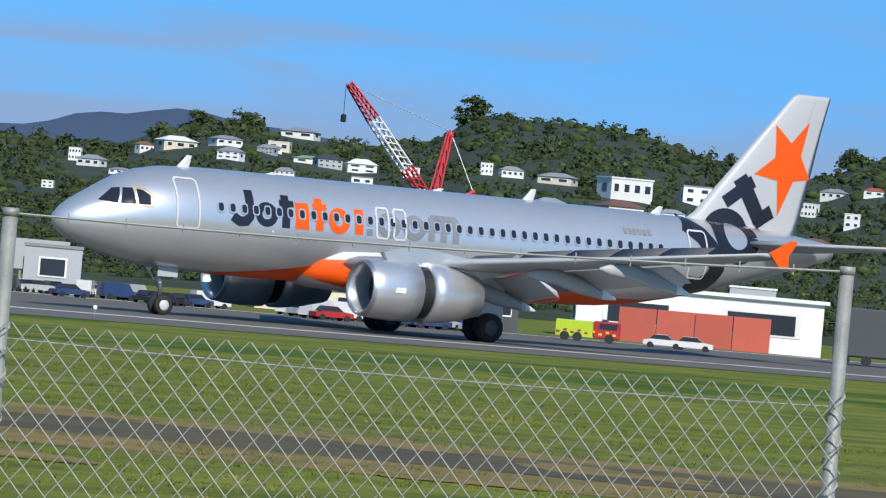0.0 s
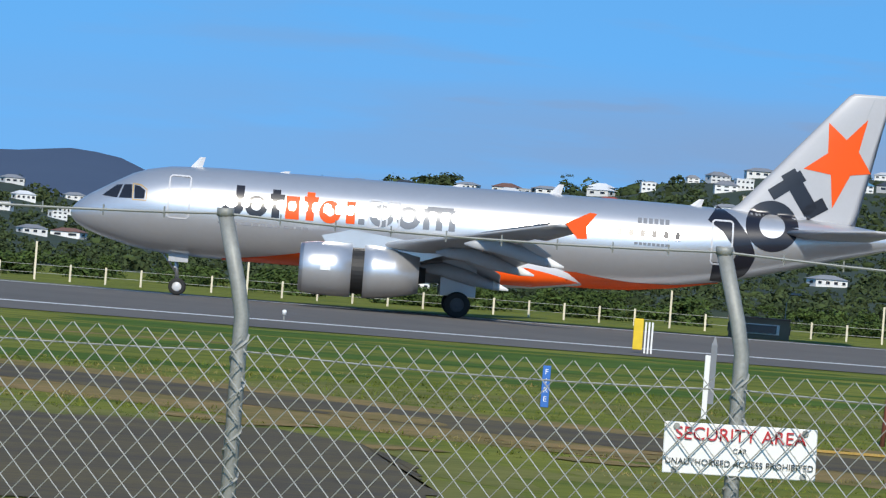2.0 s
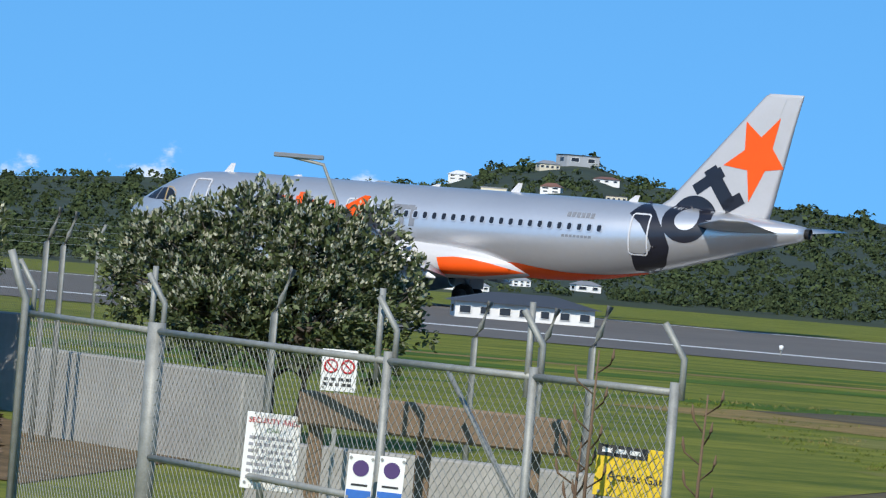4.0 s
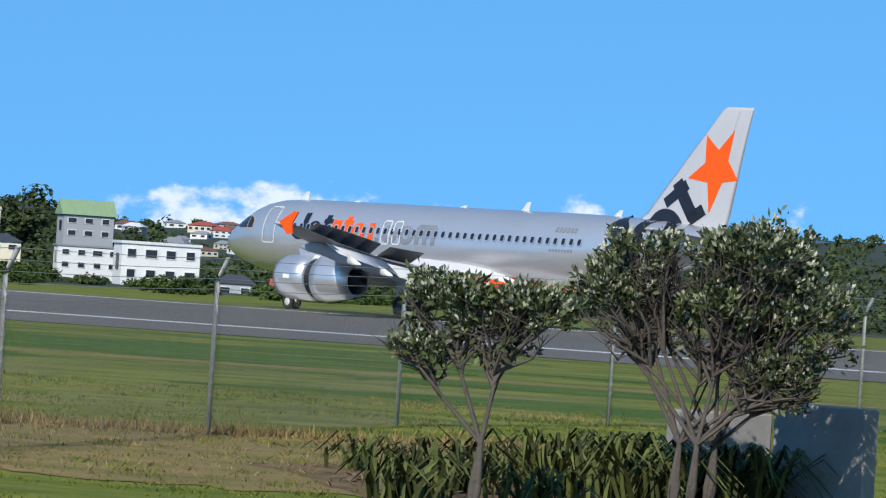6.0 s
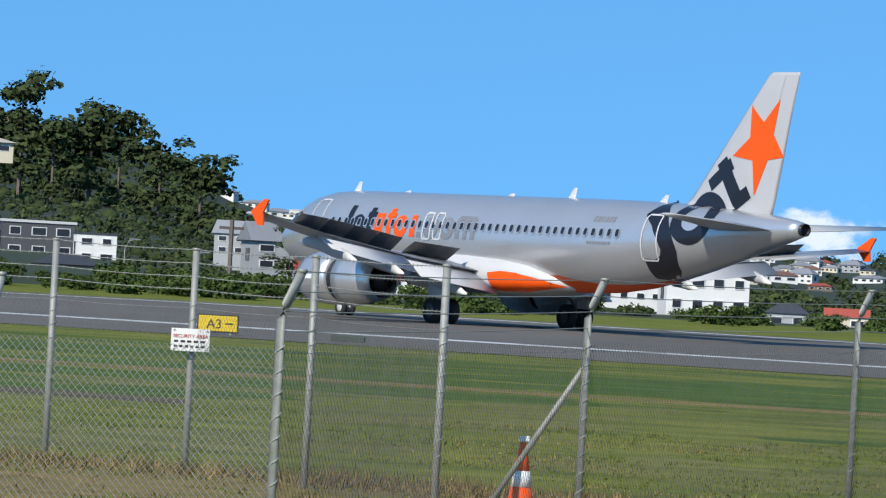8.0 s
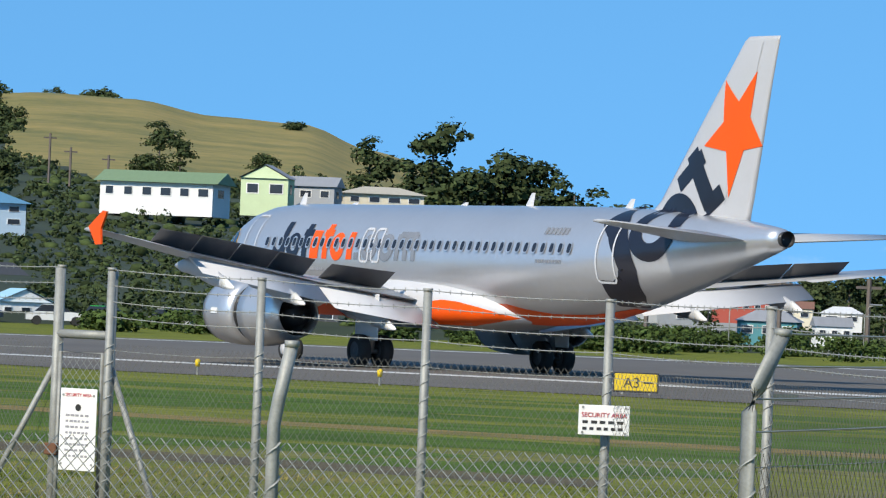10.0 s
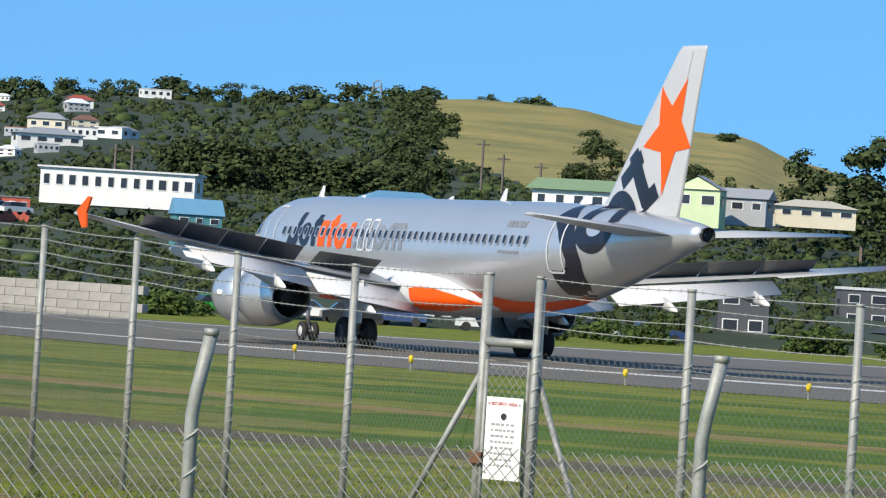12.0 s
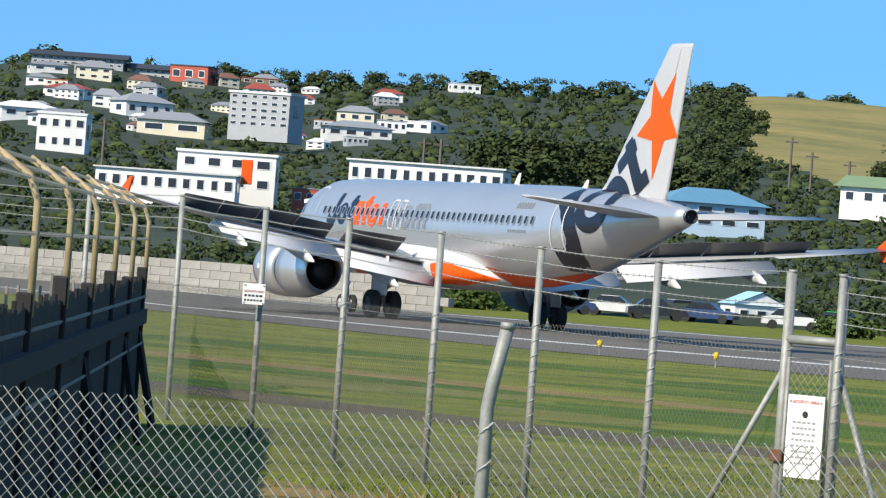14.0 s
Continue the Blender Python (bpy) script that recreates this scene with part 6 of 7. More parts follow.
# posts along the far side
far_fence = empty("post_and_wire_fence", pose(0, 0, 0), "low post and wire fence beyond the runway", "fence", "airfield fences")
for k in range(46):
    a = -26.5 + 0.42 * k
    d = 244 - 0.1 * k
    q = polar(a, d)
    part("post", a_box(-0.05, -0.05, 0, 0.05, 0.05, 0.85 if k % 6 else 1.9), WALL_MAT["cream"], far_fence, at=pose(q.x, q.y, 0, 0, 0, a))
for z in (0.35, 0.75):
    part("wire", tube([polar(-26.5 + 0.42 * k, 244 - 0.1 * k) + Vector((0, 0, z)) for k in range(46)], 0.012, 3), M_WIRE, far_fence)


# ---- fences ----
def wires(p0, p1, z0, z1, cell, r):
    """Chain-link between two points: two families of slanting wires, with open knuckles at the top."""
    a, b = Vector((*p0, 0)), Vector((*p1, 0))
    run = (b - a).length
    u = (b - a) / run
    nrm = Vector((-u.y, u.x, 0))
    h = z1 - z0
    lean = h * 0.85
    verts, faces = [], []

    def wire(s0, w0, s1, w1, off):
        p, q = a + u * s0 + nrm * off, a + u * s1 + nrm * off
        k = len(verts)
        d = (Vector((q.x, q.y, z0 + w1)) - Vector((p.x, p.y, z0 + w0))).normalized()
        side = d.cross(nrm).normalized()
        for e, w in ((p, w0), (q, w1)):
            for c, s in ((1, 0), (-0.5, 0.87), (-0.5, -0.87)):
                verts.append(Vector((e.x, e.y, z0 + w)) + side * (r * c) + nrm * (r * s))
        faces.extend([(k, k + 1, k + 4, k + 3), (k + 1, k + 2, k + 5, k + 4), (k + 2, k, k + 3, k + 5)])
    s = -lean
    while s < run:
        for sign in (1, -1):
            if sign == 1:
                s0, w0, s1, w1 = s, 0.0, s + lean, h
            else:
                s0, w0, s1, w1 = s + lean, 0.0, s, h
            lo, hi = (s0, s1) if s0 < s1 else (s1, s0)
            if hi <= 0 or lo >= run:
                continue
            def cut(sa, wa, sb, wb, limit):
                return wa + (wb - wa) * (limit - sa) / (sb - sa)
            pts = [(s0, w0), (s1, w1)]
            for i in (0, 1):
                x, w = pts[i]
                if x < 0:
                    pts[i] = (0.0, cut(s0, w0, s1, w1, 0.0))
                elif x > run:
                    pts[i] = (run, cut(s0, w0, s1, w1, run))
            wire(*pts[0], *pts[1], r * sign)
        s += cell
    return verts, faces


def strand(p0, p1, z0, z1, r=0.004, barbs=0.0, sag=0.02):
    """A wire from post to post, with small barbs."""
    a, b = Vector((*p0, z0)), Vector((*p1, z1))
    pts = [a.lerp(b, k / 6) - Vector((0, 0, sag * (1 - (k / 3 - 1) ** 2))) for k in range(7)]
    out = [tube(pts, r, 4, caps=False)]
    n = int((b - a).length / barbs) if barbs else 0
    for k in range(1, n):
        p = a.lerp(b, k / n) - Vector((0, 0, sag * (1 - (2 * k / n - 1) ** 2)))
        out.append(tube([p + Vector((0, 0, 0.02)), p - Vector((0, 0, 0.02))], r * 0.8, 3, caps=False))
        out.append(tube([p + Vector((0.014, 0.014, 0.004)), p - Vector((0.014, 0.014, 0.004))], r * 0.8, 3, caps=False))
    return joined(*out)


def fence(posts, mesh_top, cell, wire_r, post_r, label, bend=None, strands=(), top_wire=True, braces=(), group="airfield fences", ground_z=0.0, mesh=True, barbs=0.12, skip=0, wire=None, front=0.0):
    """posts: x, y, height. bend: a sideways shift of the post tops over the last 0.4 m."""
    top = empty("chain_link_fence", pose(0, 0, 0), label, "fence", group)
    for x, y, h in posts[skip:]:
        line = [(x, y, ground_z - 0.3), (x, y, h)]
        if bend:
            line = [(x, y, ground_z - 0.3), (x, y, h - 0.36), (x + bend[0] * 0.25, y + bend[1] * 0.25, h - 0.25), (x + bend[0], y + bend[1], h)]
        post = part("post", tube(line, post_r, 10), M_GALV, top, "", True)
        e = Vector(line[-1])
        part("cap", tube([e - Vector((0, 0, 0.01)), e + Vector((0, 0, 0.02))], post_r * 1.12, 10), M_GALV, post, "", True)
        # tie wire wound round the post, as one long spiral
        turns_, z0_ = 9, mesh_top - 1.5
        spiral = [(x + post_r * 1.07 * math.cos(w), y + post_r * 1.07 * math.sin(w), z0_ + 1.5 * w / (6.283 * turns_)) for w in [k * 6.283 / 8 for k in range(8 * turns_ + 1)]]
        part("tie_wire", tube(spiral, 0.006, 4), M_WIRE, post)
    for k, (a, b) in enumerate(zip(posts, posts[1:])):
        if mesh:
            part("mesh_panel", wires(a[:2], b[:2], ground_z + 0.02, mesh_top, cell, wire_r), wire or M_WIRE, top, "woven diamond wire mesh", at=pose(0, -front, 0))
        for z in strands:
            za, zb = min(a[2], a[2] - strands[0] + z), min(b[2], b[2] - strands[0] + z)
            o = Vector((0, 0)) if not bend else Vector(bend) * max(0.0, (z - strands[0] + 0.36) / 0.36)
            part("barbed_wire", strand((a[0] + o[0], a[1] + o[1]), (b[0] + o[0], b[1] + o[1]), za, zb, 0.0045, barbs), M_WIRE, top, "", at=pose(0, 0, 0))
        if top_wire:
            part("tension_wire", strand(a[:2], b[:2], mesh_top - 0.06, mesh_top - 0.06, wire_r * 1.2), M_WIRE, top)
    for (x0, y0, z0), (x1, y1, z1) in braces:
        part("brace", tube([(x0, y0, z0), (x1, y1, z1)], post_r * 0.8, 8), M_GALV, top, "slanting steel brace", True)
    return top


# by the road, where the walk begins
road_posts = [(11.3, 14.35, 2.74), (8.3, 15.4, 2.68), (5.85, 16.25, 2.72), (4.13, 16.8, 2.72), (2.45, 17.35, 2.7)]
fence(road_posts[:2], 2.29, 0.088, 0.0027, 0.028, "galvanised chain-link fence with straight posts beside the airfield", strands=(2.62,), barbs=0.2, front=0.06)
fence(road_posts[1:], 2.29, 0.088, 0.0027, 0.028, "galvanised chain-link fence with bent post tops beside the airfield", bend=(-0.075, 0.06), strands=(2.62,), barbs=0.2, skip=1, front=0.06)

# inner fence with bent tops, round the corner of the bank
bank_posts = [(-1.5, 109, 2.6), (-4.2, 103, 2.6), (-8.6, 95.5, 2.6), (-11.6, 87.8, 2.6), (-13.3, 78.1, 2.58), (-14.66, 68.9, 2.55), (-15.25, 59.5, 2.5)]
fence(bank_posts, 1.95, 0.085, 0.0018, 0.036, "galvanised chain-link fence with bent post tops on the bank", wire=M_WIRE_OLD, bend=(0.13, 0.05), strands=(2.55, 2.4, 2.25, 2.1), barbs=0.0, braces=[((-14.66, 68.9, 1.75), (-15.85, 69.5, 0.0))])
near_posts = [(-15.25, 59.5, 2.5), (-17.25, 58.75, 2.36), (-19.3, 57.9, 2.34), (-21.4, 57.05, 2.34), (-23.5, 56.2, 2.34)]
fence(near_posts, 1.92, 0.056, 0.0031, 0.030, "galvanised chain-link fence with a leaning post", bend=(0.07, 0.0), barbs=0.0, skip=1, top_wire=False)


def from_end(turn, dist):
    return -10.4 - math.sin(radians(turn)) * dist, 38.88 + math.cos(radians(turn)) * dist


# outer fence with barbed wire along the grass
outer = [(-17.0, 73.5, 2.6), (-19.38, 77.6, 2.62)] + [(*from_end(a, d), h) for a, d, h in ((15.0, 43, 2.63), (17.2, 44.5, 2.66), (19.2, 46, 2.70), (21.0, 47.5, 2.74))]
outer2 = [(*from_end(a, d), h) for a, d, h in ((21.6, 48, 2.75), (23.2, 50.5, 2.76), (24.6, 53, 2.82), (25.8, 56, 2.92), (26.9, 60, 3.03), (27.9, 64.5, 3.12), (28.9, 70, 3.26), (30.0, 76, 3.3), (31.2, 83, 3.35))]
M_THIN = 0.0021
fence(outer, 2.0, 0.085, M_THIN, 0.042, "tall galvanised security fence with barbed wire strands", wire=M_WIRE_OLD, strands=(2.6, 2.44, 2.28, 2.13), barbs=0.14)
fence(outer2, 2.0, 0.085, M_THIN, 0.042, "tall galvanised security fence with barbed wire strands", wire=M_WIRE_OLD, strands=(2.6, 2.44, 2.28, 2.13), barbs=0.14)

# ---- signs ----
def words(text, size, mat, parent, x, z, y=-0.012):
    c = bpy.data.curves.new("lettering", "FONT")
    c.body, c.size, c.align_x, c.extrude = text, size, "CENTER", 0.001
    tmp = bpy.data.objects.new("lettering", c)
    scene.collection.objects.link(tmp)
    dg = bpy.context.evaluated_depsgraph_get()
    me = bpy.data.meshes.new_from_object(tmp.evaluated_get(dg))
    bpy.data.objects.remove(tmp)
    me.materials.clear()
    me.materials.append(mat)
    return part("lettering", me, None, parent, at=pose(x, y, z, 90, 0, 0))


def sign(at, wide, tall, label, name="warning_sign", mat=None):
    """A flat metal plate; local x along it, z up from its lower edge, -y to the road."""
    top = empty(name, at, label, "sign")
    plate = part("plate", a_box(-wide / 2, -0.006, 0, wide / 2, 0.006, tall, bevel=0.003), mat or M_SIGN, top)
    for x in (-0.42, 0.42):
        for z in (0.08, 0.92):
            part("bolt", tube([(x * wide, -0.004, z * tall), (x * wide, -0.014, z * tall)], 0.012, 8), M_GALV, plate)
    return top, plate


def bars(parent, mat, x0, x1, z, tall, n, seed=1, y=-0.0085):
    """Plain bars in place of a line of small writing."""
    r = random.Random(seed)
    x, step = x0, (x1 - x0) / n
    for k in range(n):
        w = step * r.uniform(0.55, 0.85)
        part("writing_bar", a_box(x, y - 0.001, z, x + w, y + 0.001, z + tall), mat, parent)
        x += step


# beside the road: a warning sign on the bent post
t1, p1 = sign(pose(5.86, 16.215, 1.92, 0, -1.0, -17.5), 0.55, 0.185, "white warning sign with red and black lettering on the fence")
words("SECURITY AREA", 0.066, M_RED, p1, 0, 0.125)
words("UNAUTHORISED ACCESS PROHIBITED", 0.031, M_INK, p1, 0, 0.035)
words("CAR", 0.026, M_INK, p1, 0.0, 0.083)


def fence_sign(turn, dist, z, wide=0.36, tall=0.22, second=None):
    x, y = from_end(turn, dist)
    t, p = sign(pose(x, y - 0.06, z, 0, 0, turn), wide, tall, "white security sign with red and black lettering on the fence")
    words("SECURITY AREA", wide * 0.125, M_RED, p, 0, tall * 0.60)
    bars(p, M_INK, -wide * 0.42, wide * 0.42, tall * 0.38, tall * 0.1, 5, 3)
    bars(p, M_INK, -wide * 0.42, wide * 0.42, tall * 0.16, tall * 0.1, 6, 4)


fence_sign(15.0, 42.9, 1.42, 0.46, 0.27)
fence_sign(27.95, 64.3, 1.83, 0.30, 0.28)

# ---- gate in the outer fence ----
g0, g1 = Vector((*from_end(21.62, 48), 0)), Vector((*from_end(20.98, 47.6), 0))
gate = empty("access_gate", pose(*g0), "narrow galvanised access gate with a notice in the fence", "gate")
w = g1 - g0
ang = math.degrees(math.atan2(w.y, w.x))
L = w.length
gate.matrix_basis = pose(g0.x, g0.y, 0, 0, 0, ang)
for x in (0, L):
    part("gate_post", tube([(x, 0, -0.3), (x, 0, 2.74)], 0.05, 10), M_GALV, gate, "", True)
part("header_bar", tube([(0, 0, 2.08), (L, 0, 2.08)], 0.045, 8), M_GALV, gate, "", True)
leaf = part("gate_frame", joined(*[tube(q, 0.022, 8) for q in ([(0.07, -0.03, 0.1), (0.07, -0.03, 1.9), (L - 0.07, -0.03, 1.9), (L - 0.07, -0.03, 0.1), (0.07, -0.03, 0.1)],)]), M_GALV, gate, "slim tubular gate leaf", True)
part("mesh_panel", wires((0.09, -0.03), (L - 0.09, -0.03), 0.12, 1.88, 0.085, 0.003), M_WIRE, leaf)
part("latch", a_box(-0.05, -0.09, 0.86, 0.10, -0.03, 0.98, bevel=0.01), material("rusty_steel", (0.16, 0.07, 0.035), 0.8, scale=9), leaf, "rusty latch")
for x0, x1 in ((0, -1.0), (L, L + 0.85)):
    part("brace", tube([(x0, 0, 1.8), (x1, -0.1, 0.0)], 0.032, 8), M_GALV, gate, "slanting steel brace", True)
gs, gp = sign(pose(*(g0 + w * 0.52 + Vector((0, -0.10, 0.72))), 0, 0, ang), 0.45, 0.82, "tall white security notice on the gate")
words("SECURITY AREA", 0.046, M_RED, gp, 0, 0.74)
part("emblem", tube([(0, -0.008, 0.63), (0, -0.012, 0.63)], 0.035, 12), M_INK, gp, "small dark emblem")
for k in range(8):
    bars(gp, M_TAGLINE, -0.15, 0.15, 0.54 - 0.058 * k, 0.022, 5 + k % 2, k)


# ---- the bank with its shrubs ----
M_BARK = material("grey_bark", (0.115, 0.095, 0.078), 0.9, second=(0.055, 0.045, 0.038), scale=6, bump=0.6, bump_scale=25)
M_LEAF = material("shrub_leaves", (0.085, 0.108, 0.036), 0.55, second=(0.034, 0.048, 0.017), scale=2.0, island=0.55)
M_BUD = material("pale_buds", (0.46, 0.46, 0.34), 0.8, second=(0.34, 0.35, 0.26), scale=3, island=0.25)
M_FLAX = material("flax_blades", (0.105, 0.115, 0.030), 0.7, second=(0.022, 0.032, 0.010), scale=1.5, island=0.7, spec=0.2)
M_TWIG = material("dry_twigs", (0.16, 0.108, 0.062), 0.9, second=(0.10, 0.06, 0.04), scale=3, island=0.4)


def leaf_cloud(rows, wide, long, r):
    """Many small pointed leaves; rows: place, way, size."""
    verts, faces = [], []
    for p, way, size in rows:
        side = way.cross(Vector((r.uniform(-1, 1), r.uniform(-1, 1), r.uniform(-1, 1)))).normalized() * wide * size / 2
        k = len(verts)
        verts += [p, p + way * long * size * 0.45 + side, p + way * long * size, p + way * long * size * 0.45 - side]
        faces.append((k, k + 1, k + 2, k + 3))
    return verts, faces


def shrub(at, seed, lobes, trunks, leaves, label, bare=0.0):
    """A wind-shaped coastal shrub: forked trunks, branches, leaf sprays and pale buds."""
    r = random.Random(seed)
    top = empty("shrub", at, label, "shrub", "shrubs on the bank")
    wood, tips = [], []
    for (x0, y0) in trunks:
        base = Vector((x0, y0, -0.1))
        for (cx, cy, cz, rx, rz) in lobes:
            c = Vector((cx, cy, cz))
            stem = base + Vector((0.06, 0, 0.95))
            fork = stem.lerp(c, 0.5) + Vector((r.uniform(-.1, .1), r.uniform(-.1, .1), 0))
            wood.append(tube([base, base.lerp(stem, 0.5) + Vector((r.uniform(-.04, .04), 0, 0)), stem, fork, c - Vector((0, 0, rz * 0.4))], 0.05, 7, taper=[0.045, 0.038, 0.029, 0.021, 0.012]))
            for _ in range(16):
                w = Vector((r.gauss(0, 1), r.gauss(0, 0.8), r.gauss(0.35, 0.7))).normalized()
                e = c + Vector((w.x * rx * 0.9, w.y * rx * 0.8, w.z * rz * 0.85))
                m = fork.lerp(e, 0.55) + Vector((r.uniform(-.12, .12), r.uniform(-.12, .12), r.uniform(-.05, .12)))
                wood.append(tube([fork.lerp(c, r.random() * 0.7), m, e], 0.02, 5, taper=[0.026, 0.016, 0.007], caps=False))
                if bare:
                    for _ in range(6):
                        s = m.lerp(e, r.random())
                        wood.append(tube([s, s + Vector((r.gauss(0, .16), r.gauss(0, .16), r.uniform(0.05, .3)))], 0.006, 3, taper=[0.008, 0.003], caps=False))
    part("branch_work", joined(*wood), M_BARK, top, "grey forked trunks and branches", True)
    sprays, buds = [], []
    total = sum(l[3] ** 2 for l in lobes)
    for (cx, cy, cz, rx, rz) in lobes:
        n = int(leaves * rx * rx / total / 16)
        for _ in range(n):
            w = Vector((r.gauss(0, 1), r.gauss(0, 1), r.gauss(0.25, 0.9))).normalized()
            if bare and w.z < 0.15 and r.random() < bare:
                continue
            rad = r.uniform(0.60, 1.05) * (1 + 0.55 * noise.noise(w * 2.2 + Vector((seed, cx, 0))))
            e = Vector((cx + w.x * rx * rad, cy + w.y * rx * 0.85 * rad, cz + w.z * rz * rad))
            for _ in range(16):
                q = (w + Vector((r.gauss(0, .8), r.gauss(0, .8), r.gauss(0.25, .7)))).normalized()
                sprays.append((e + Vector((r.gauss(0, .05), r.gauss(0, .05), r.gauss(0, .05))), q, r.uniform(0.7, 1.3)))
            if w.z > -0.1 and r.random() < 0.9:
                for _ in range(11):
                    q = (w + Vector((r.gauss(0, .4), r.gauss(0, .4), 0.8))).normalized()
                    buds.append((e + Vector((r.gauss(0, .03), r.gauss(0, .03), r.gauss(0.03, .03))), q, r.uniform(0.7, 1.2)))
    tagged(part("foliage", leaf_cloud(sprays, 0.045, 0.10, r), M_LEAF, top, "small leathery green leaves"), kind="stuff")
    tagged(part("bud_spray", leaf_cloud(buds, 0.042, 0.065, r), M_BUD, top, "pale flower buds"), kind="stuff")
    return top


p = polar(0.3, 61)
shrub(pose(p.x, p.y, 0.0, 0, 0, 0), 11, [(-1.15, 0, 2.05, 0.95, 0.85), (-0.2, 0.2, 2.35, 1.05, 0.85), (0.75, 0, 2.2, 1.0, 0.85), (1.35, 0, 1.75, 0.72, 0.75), (-0.6, -0.6, 1.6, 0.9, 0.6), (0.4, -0.5, 1.65, 0.95, 0.7)], [(0.1, 0.2), (0.5, 0.1)], 26000, "broad rounded coastal shrub with pale buds behind the gate")
p = polar(5.0, 63)
shrub(pose(p.x, p.y, 0.0, 0, 0, 0), 12, [(0.55, 0, 2.75, 0.75, 0.6), (1.0, 0.1, 2.15, 0.75, 0.7), (0.2, 0.1, 2.15, 0.7, 0.6), (-0.75, 0, 2.75, 0.5, 0.45), (-1.05, 0, 2.3, 0.55, 0.55), (0.9, 0, 1.55, 0.5, 0.4)], [(-0.25, 0), (0.15, 0.1), (-0.05, -0.1)], 15000, "wind-shaped multi-stemmed coastal shrub with bare lower branches", 0.85)
p = polar(7.3, 59)
shrub(pose(p.x, p.y, 0.0, 0, 0, 0), 13, [(-0.45, 0, 2.25, 0.45, 0.32), (0.4, 0, 2.2, 0.45, 0.3), (0.0, 0.1, 2.0, 0.45, 0.35), (-0.75, 0, 1.75, 0.28, 0.22)], [(-0.1, 0)], 5200, "small thin coastal shrub with a bare trunk", 0.9)


def flax(x, y, seed, tall, count, label="clump of dark green flax blades"):
    r = random.Random(seed)
    top = empty("flax_clump", pose(x, y, 0), label, "plant", "flax clumps")
    verts, faces = [], []
    for _ in range(count):
        a, lean, h = r.uniform(0, 6.28), r.uniform(0.3, 1.45), tall * r.uniform(0.6, 1.1)
        d, s = Vector((math.cos(a), math.sin(a), 0)), Vector((-math.sin(a), math.cos(a), 0)) * 0.03
        b = Vector((r.gauss(0, .22), r.gauss(0, .22), 0))
        pts = [b, b + d * lean * h * 0.25 + Vector((0, 0, h * 0.55)), b + d * lean * h * 0.6 + Vector((0, 0, h * 0.9)), b + d * lean * h * 1.0 + Vector((0, 0, h * (1.0 - 0.45 * lean)))]
        k = len(verts)
        for q, w in zip(pts, (0.8, 1, 0.7, 0.1)):
            verts += [q - s * w, q + s * w + Vector((0, 0, 0.012))]
        faces += [(k + 2 * i, k + 2 * i + 1, k + 2 * i + 3, k + 2 * i + 2) for i in range(3)]
    tagged(part("foliage", (verts, faces), M_FLAX, top), kind="stuff")


rf = random.Random(8)
for k in range(13):
    if k in (3, 7, 8):
        continue
    a = 8.25 - 3.0 * k / 12
    q = polar(a + rf.uniform(-.1, .1), rf.uniform(61.5, 70.5))
    flax(q.x, q.y, 40 + k, rf.uniform(0.45, 0.9), 50)
for k, (a, d) in enumerate(((6.4, 66), (5.6, 67), (4.9, 66.5), (4.6, 65.5), (5.3, 65.5), (4.4, 65.2))):
    q = polar(a, d)
    flax(q.x, q.y, 70 + k, 0.85, 80, "tall clump of dark green flax blades")

# dry bracken below the shrubs
rd = random.Random(3)
dv = []
for _ in range(1500):
    q = polar(rd.uniform(3.7, 5.2), rd.uniform(53, 58))
    h = rd.uniform(0.15, 0.5)
    dv.append(tube([(q.x, q.y, 0), (q.x + rd.gauss(0, .12), q.y + rd.gauss(0, .12), h)], 0.006, 3, taper=[0.007, 0.003], caps=False))
tagged(part("dry_bracken", joined(*dv), M_TWIG), "dry brown bracken and twigs on the bank", "bracken", "", "stuff")

# dead leaves lying on the bed
lv = []
for _ in range(2600):
    q = polar(rd.uniform(3.3, 9.2), rd.uniform(52, 69))
    if q.x < -10.6 + (69 - q.y) * 0.25:
        continue
    a, w = rd.uniform(0, 6.28), rd.uniform(0.02, 0.05)
    u, v = Vector((math.cos(a), math.sin(a), rd.uniform(-.3, .3))) * w * 1.8, Vector((-math.sin(a), math.cos(a), rd.uniform(-.3, .3))) * w
    c = Vector((q.x, q.y, rd.uniform(0.03, 0.05)))
    lv.append(([c - u, c - v, c + u, c + v], [(0, 1, 2, 3)]))
tagged(part("leaf_litter", joined(*lv), M_TWIG), "dead brown leaves lying on the soil", "leaves", "", "stuff")

